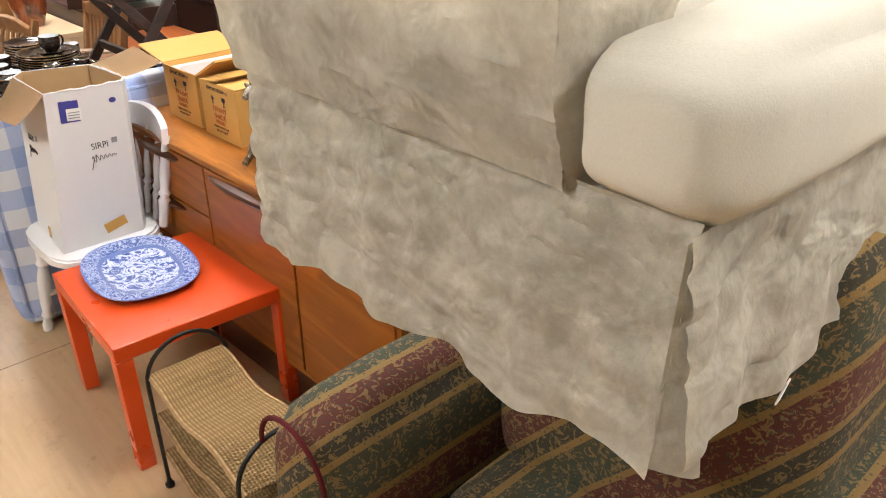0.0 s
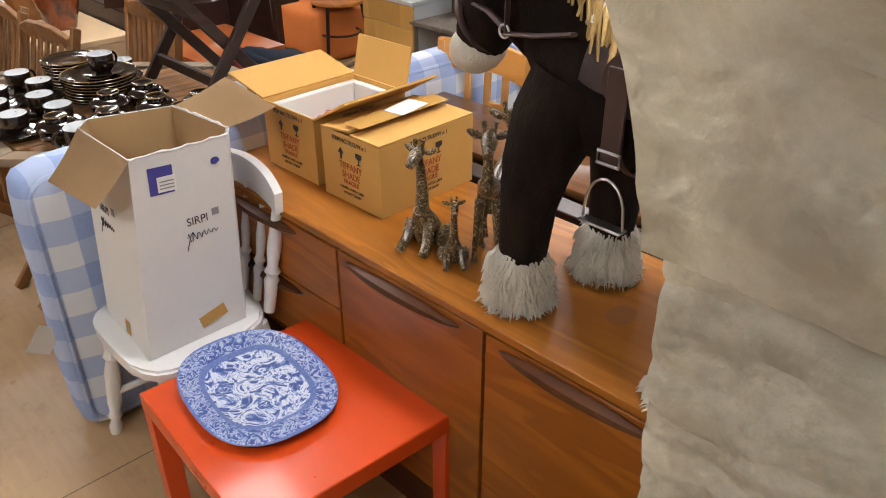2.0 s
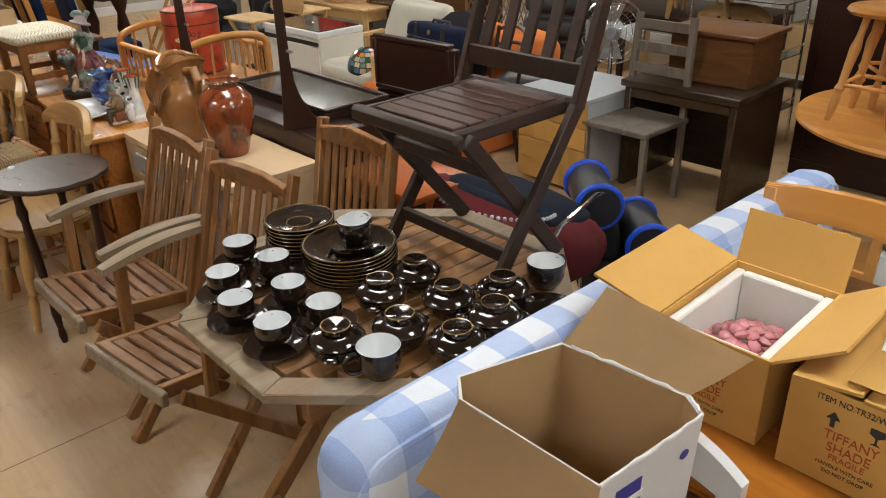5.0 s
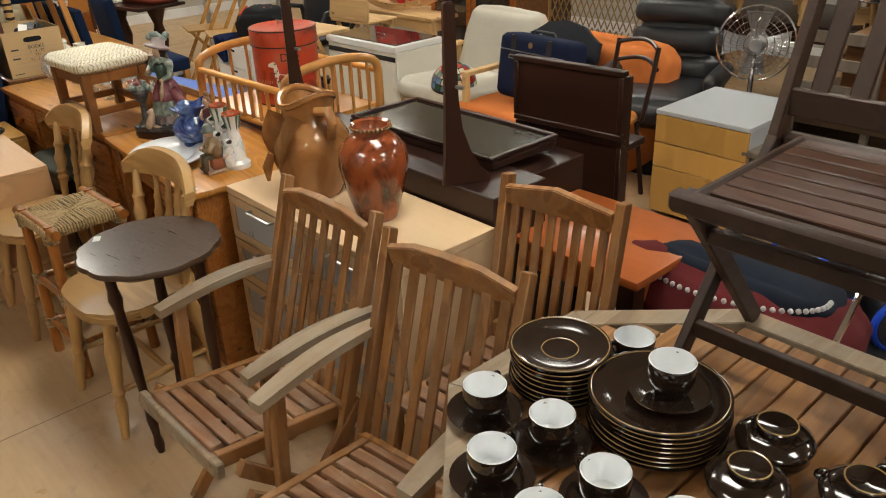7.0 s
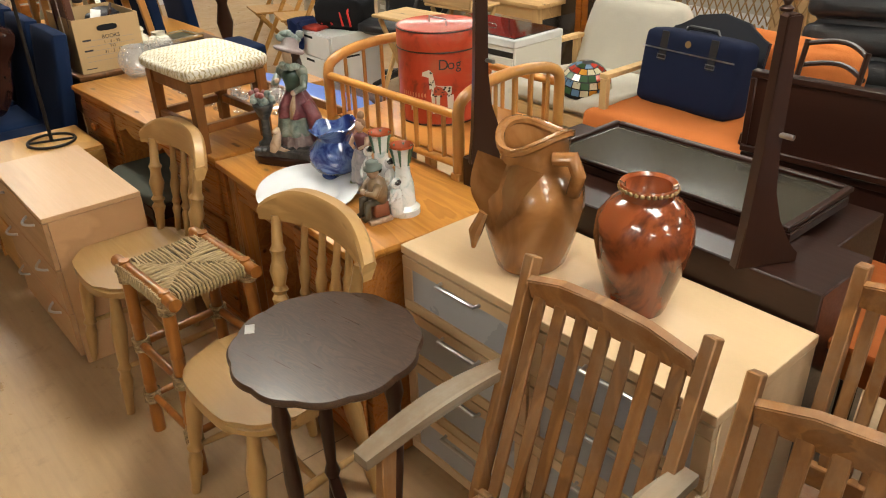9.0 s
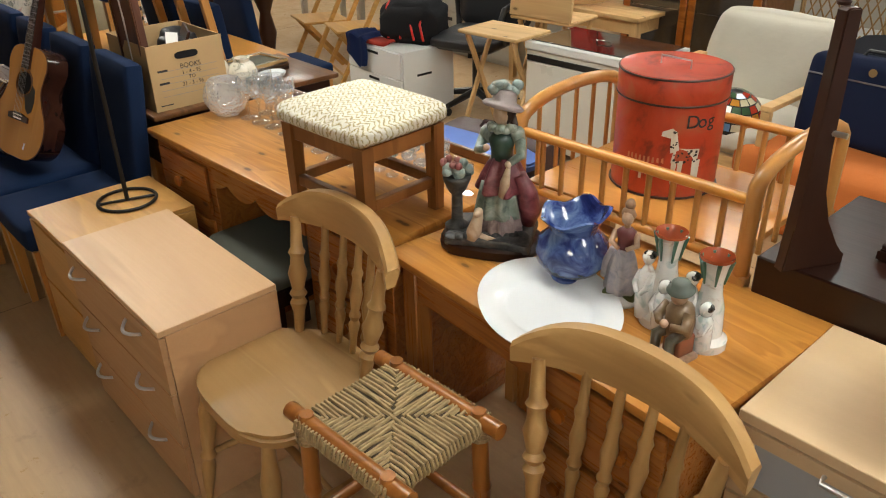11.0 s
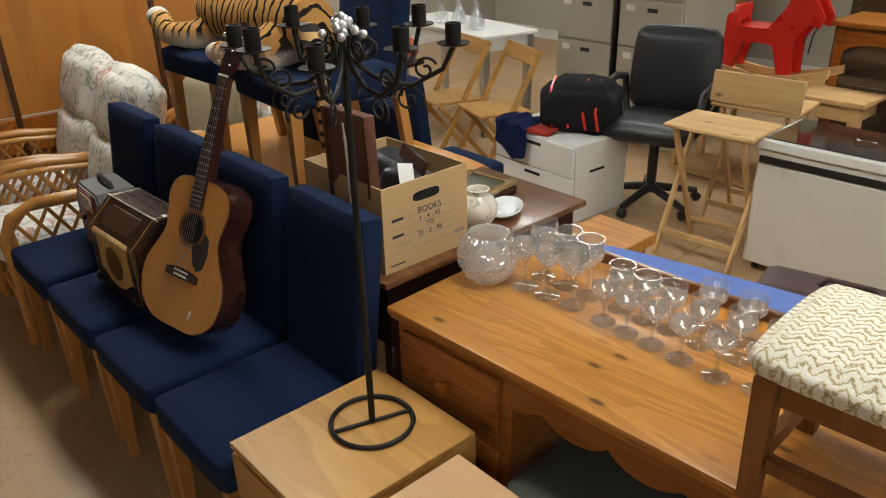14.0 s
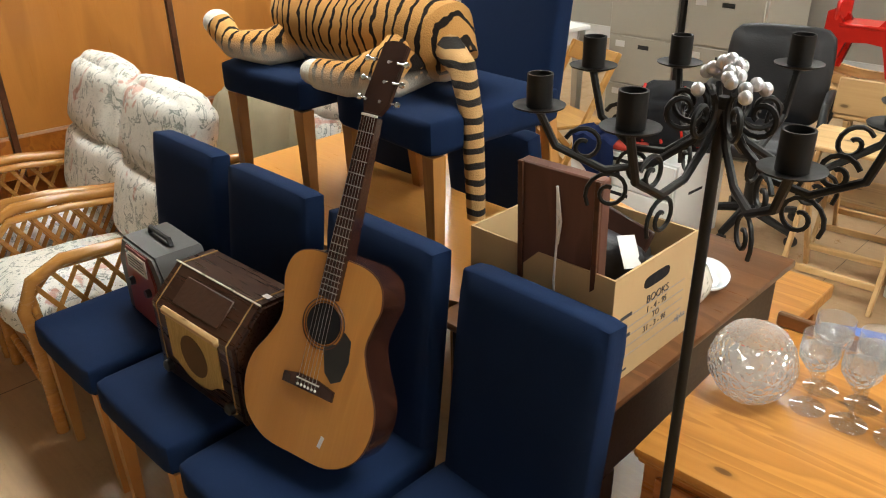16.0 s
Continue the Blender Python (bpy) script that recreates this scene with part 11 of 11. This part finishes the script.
def round_pine_table():
    t = thing("round_pine_table", "round honey-pine pedestal table with stools stood on it", "table", (3.62, 2.95, 0), 0)
    bm = M(); lathe(bm, [(0.0, 0.715), (0.55, 0.715), (0.575, 0.725), (0.58, 0.738), (0.57, 0.75), (0.0, 0.75)], (0, 0, 0), 56); part("tabletop", bm, MAPLE, t)
    bm = M(); lathe(bm, [(0.30, 0), (0.30, 0.04), (0.10, 0.10), (0.06, 0.2), (0.09, 0.45), (0.06, 0.6), (0.14, 0.715)], (0, 0, 0), 24); part("pedestal", bm, MAPLE_UP, t)
    return t


round_pine_table()


def pine_stool():
    t = thing("turned_stool", "honey-pine stool with turned legs standing on the round table", "stool", group="pine stools")
    h = 0.46
    bm = M(); lathe(bm, [(0, h - 0.03), (0.15, h - 0.03), (0.165, h - 0.015), (0.155, h), (0, h)], (0, 0, 0), 28); part("seat", bm, MAPLE, t)
    prof = [(0, 0.013), (0.2, 0.02), (0.27, 0.013), (0.31, 0.022), (0.36, 0.014), (0.7, 0.022), (0.8, 0.014), (1, 0.015)]
    for k in range(4):
        a = math.pi / 4 + k * math.pi / 2
        bm = M(); turned(bm, (0.17 * math.cos(a), 0.17 * math.sin(a), 0), (0.09 * math.cos(a), 0.09 * math.sin(a), h - 0.03), prof, 10); part("leg", bm, MAPLE_UP, t)
        b = a + math.pi / 2
        bm = M(); rod(bm, (0.145 * math.cos(a), 0.145 * math.sin(a), 0.15), (0.145 * math.cos(b), 0.145 * math.sin(b), 0.15), 0.009); part("rung", bm, MAPLE, t)
    return t


ps = pine_stool()
ps.matrix_basis = pose(3.42, 3.18, 0.751)
for x, y in ((3.75, 3.22), (3.85, 2.85), (3.42, 2.75)):
    copy_thing(ps, pose(x, y, 0.751, 0, 0, 40))
t = thing("ottoman", "white-sided blanket box with a green brocade padded lid", "ottoman", (2.52, 2.45, 0), 2)
bm = M(); slab(bm, -0.20, 0.20, -0.26, 0.26, 0.0, 0.68, 0.005); part("box_body", bm, WHITELAM, t)
bm = M(); pad(bm, (0.42, 0.54, 0.10), (0, 0, 0.73), r=0.04, puff=0.015); part("padded_lid", bm, spun("green_brocade", [(0.05, 0.055, 0.02), (0.13, 0.125, 0.05), (0.20, 0.17, 0.07)], 14, 2.0, 0.8, 0.0), t, "green brocade padded lid")
t = thing("rush_chair", "white cane-seated tub chair beyond the table", "chair", (2.75, 1.95, 0), 0)
bm = M(); skin(bm, lambda u, v: Vector((0.26 * math.cos(3.6 * (u - 0.5)), 0.26 * math.sin(3.6 * (u - 0.5)), 0.42 + 0.42 * v)), 24, 8, 0.03); part("tub_back", bm, CREAM, t)
bm = M(); pad(bm, (0.46, 0.46, 0.12), (0, 0, 0.40), r=0.05, puff=0.02); part("seat", bm, CREAM, t)
for x in (-0.17, 0.17):
    for y in (-0.17, 0.17):
        bm = M(); rod(bm, (x, y, 0), (x, y, 0.36), 0.016); part("leg", bm, MAHOGANY_UP, t)


def wardrobe(at, turn, sx, sy, h, mt, label, doors=2):
    t = thing("wardrobe", label, "wardrobe", at, turn, "wardrobes")
    bm = M(); slab(bm, -sx / 2 + 0.02, sx / 2, -sy / 2, sy / 2, 0, h, 0.006); part("carcass", bm, mt, t)
    w = sy / doors
    for k in range(doors):
        bm = M(); slab(bm, -sx / 2, -sx / 2 + 0.018, -sy / 2 + k * w + 0.006, -sy / 2 + (k + 1) * w - 0.006, 0.10, h - 0.05, 0.005); d = part("door", bm, mt, t)
        bm = M(); slab(bm, -sx / 2 - 0.006, -sx / 2 - 0.001, -sy / 2 + k * w + 0.07, -sy / 2 + (k + 1) * w - 0.07, 0.18, h - 0.13, 0.006); part("door_panel", bm, mt, d)
        bm = M(); knob(bm, -sx / 2 - 0.001, -sy / 2 + (k + (0.9 if k % 2 == 0 else 0.1)) * w, h * 0.5, 0.016); part("knob", bm, GLAZERING, d)
    bm = M(); slab(bm, -sx / 2 - 0.02, sx / 2 + 0.01, -sy / 2 - 0.02, sy / 2 + 0.02, h + 0.001, h + 0.04, 0.01, 2); part("cornice", bm, mt, t)
    return t


wardrobe((4.80, 3.35, 0), 0, 0.55, 1.2, 1.85, MAHOGANY, "tall dark mahogany wardrobe at the back of the hall")
wardrobe((4.75, 2.0, 0), 0, 0.55, 1.1, 1.9, DARKOAK, "tall dark oak wardrobe at the back of the hall")
wardrobe((4.7, 0.8, 0), 0, 0.5, 1.0, 1.7, WALNUT, "tall walnut wardrobe at the back of the hall")
wardrobe((5.9, 8.2, 0), 0, 0.5, 0.6, 1.9, DARKOAK, "narrow dark cupboard standing against the back wall", 1)


def rattan_screen():
    t = thing("wicker_screen", "openwork natural wicker screen panel behind the sofas", "screen", (4.75, 6.55, 0), 0)
    W, H = 0.45, 1.15
    for y in (-W, W):
        bm = M(); rod(bm, (0, y, 0), (0, y, H), 0.014); part("post", bm, WICKER, t)
    for z in (0.05, H):
        bm = M(); rod(bm, (0, -W, z), (0, W, z), 0.014); part("rail", bm, WICKER, t)
    for i in range(17):
        y = -W + 0.055 * (i + 0.4)
        for d in (-1, 1):
            y2 = y + d * 0.25
            yc = max(-W, min(W, y2))
            k = abs((yc - y) / 0.25)
            for z0 in (0.05, 0.60):
                bm = M(); rod(bm, (d * 0.004, y, z0), (d * 0.004, yc, z0 + 0.55 * k), 0.005, seg=5); part("strand", bm, WICKER, t)
    return t


rattan_screen()


def dining_cluster():
    """Stacked spindle-backed chairs and tables far behind."""
    plain_table("far_dining_table", "dark dining table far behind the sofas", (5.35, 5.35, 0), 0, 0.8, 1.5, 0.75, MAHOGANY, MAHOGANY_UP)
    for i, (x, y, a, z) in enumerate(((5.15, 5.0, 20, 0.751), (5.35, 5.55, -60, 0.751), (5.1, 5.95, 90, 0.751), (4.85, 4.65, 10, 0.0), (5.0, 6.2, 0, 0.0))):
        copy_thing(fh, pose(x, y, z, 0, 0, a))


dining_cluster()
t = thing("glass_shelf_unit", "chrome and glass shelf trolley with small bottles", "shelf unit", (4.95, 4.55, 0), 0)
for x in (-0.16, 0.16):
    for y in (-0.32, 0.32):
        bm = M(); rod(bm, (x, y, 0), (x, y, 0.95), 0.011); part("upright", bm, CHROME, t)
for z in (0.25, 0.60, 0.94):
    bm = M(); slab(bm, -0.17, 0.17, -0.33, 0.33, z, z + 0.008, 0.002); part("shelf", bm, SMOKED, t)
    for y in (-0.33, 0.33):
        bm = M(); rod(bm, (-0.16, y, z + 0.06), (0.16, y, z + 0.06), 0.006); part("guard_rail", bm, CHROME, t)
bm = M(); lathe(bm, [(0, 0), (0.028, 0), (0.03, 0.01), (0.03, 0.12), (0.012, 0.16), (0.012, 0.20), (0, 0.2)], (0, 0, 0), 14)
bt = solo("bottle", bm, SMOKED, "dark glass bottle on the chrome trolley", "bottle", (4.88, 4.43, 0.609), group="bottles")
for y, z in ((4.6, 0.609), (4.72, 0.609), (4.8, 0.609), (4.45, 0.259), (4.62, 0.259), (4.78, 0.949)):
    copy_thing(bt, pose(4.90, y - 0.07, z))
# stacked goods along the back wall
carton_plain((6.2, 6.6, 0), 6, (0.5, 0.7, 0.55), CARD, "large brown storage carton by the back wall")
carton_plain((6.25, 6.55, 0.552), -5, (0.42, 0.5, 0.4), CARD, "brown storage carton stacked on another")
wardrobe((6.35, 10.4, 0), 0, 0.5, 1.3, 1.3, PANEL, "honey-veneered cupboard against the back wall")
t = thing("metal_racking", "grey steel racking loaded with boxes", "racking", (6.6, 4.2, 0), 0)
for y in (-0.9, 0.9):
    for x in (-0.2, 0.2):
        bm = M(); slab(bm, x - 0.02, x + 0.02, y - 0.02, y + 0.02, 0, 1.9, 0.002); part("post", bm, GREYSTEEL, t)
for z in (0.1, 0.7, 1.3, 1.86):
    bm = M(); slab(bm, -0.23, 0.23, -0.93, 0.93, z, z + 0.03, 0.002); part("shelf", bm, GREYSTEEL, t)
for y, z, s in ((3.6, 0.131, 0.45), (4.2, 0.131, 0.4), (4.75, 0.131, 0.42), (3.7, 0.731, 0.42), (4.4, 0.731, 0.45), (3.8, 1.331, 0.4), (4.6, 1.331, 0.42)):
    carton_plain((6.6, y, z), 3, (0.4, s, s * 0.9), CARD, "brown carton on the steel racking")
# unseen wardrobes added behind the walker, along the far side of the aisle
wardrobe((-1.55, 3.0, 0), 180, 0.5, 1.4, 1.8, WALNUT, "unseen walnut wardrobe added along the other side of the aisle")
wardrobe((-1.55, 6.5, 0), 180, 0.5, 1.6, 1.8, PANEL, "unseen honey-veneered wardrobe added along the other side of the aisle")
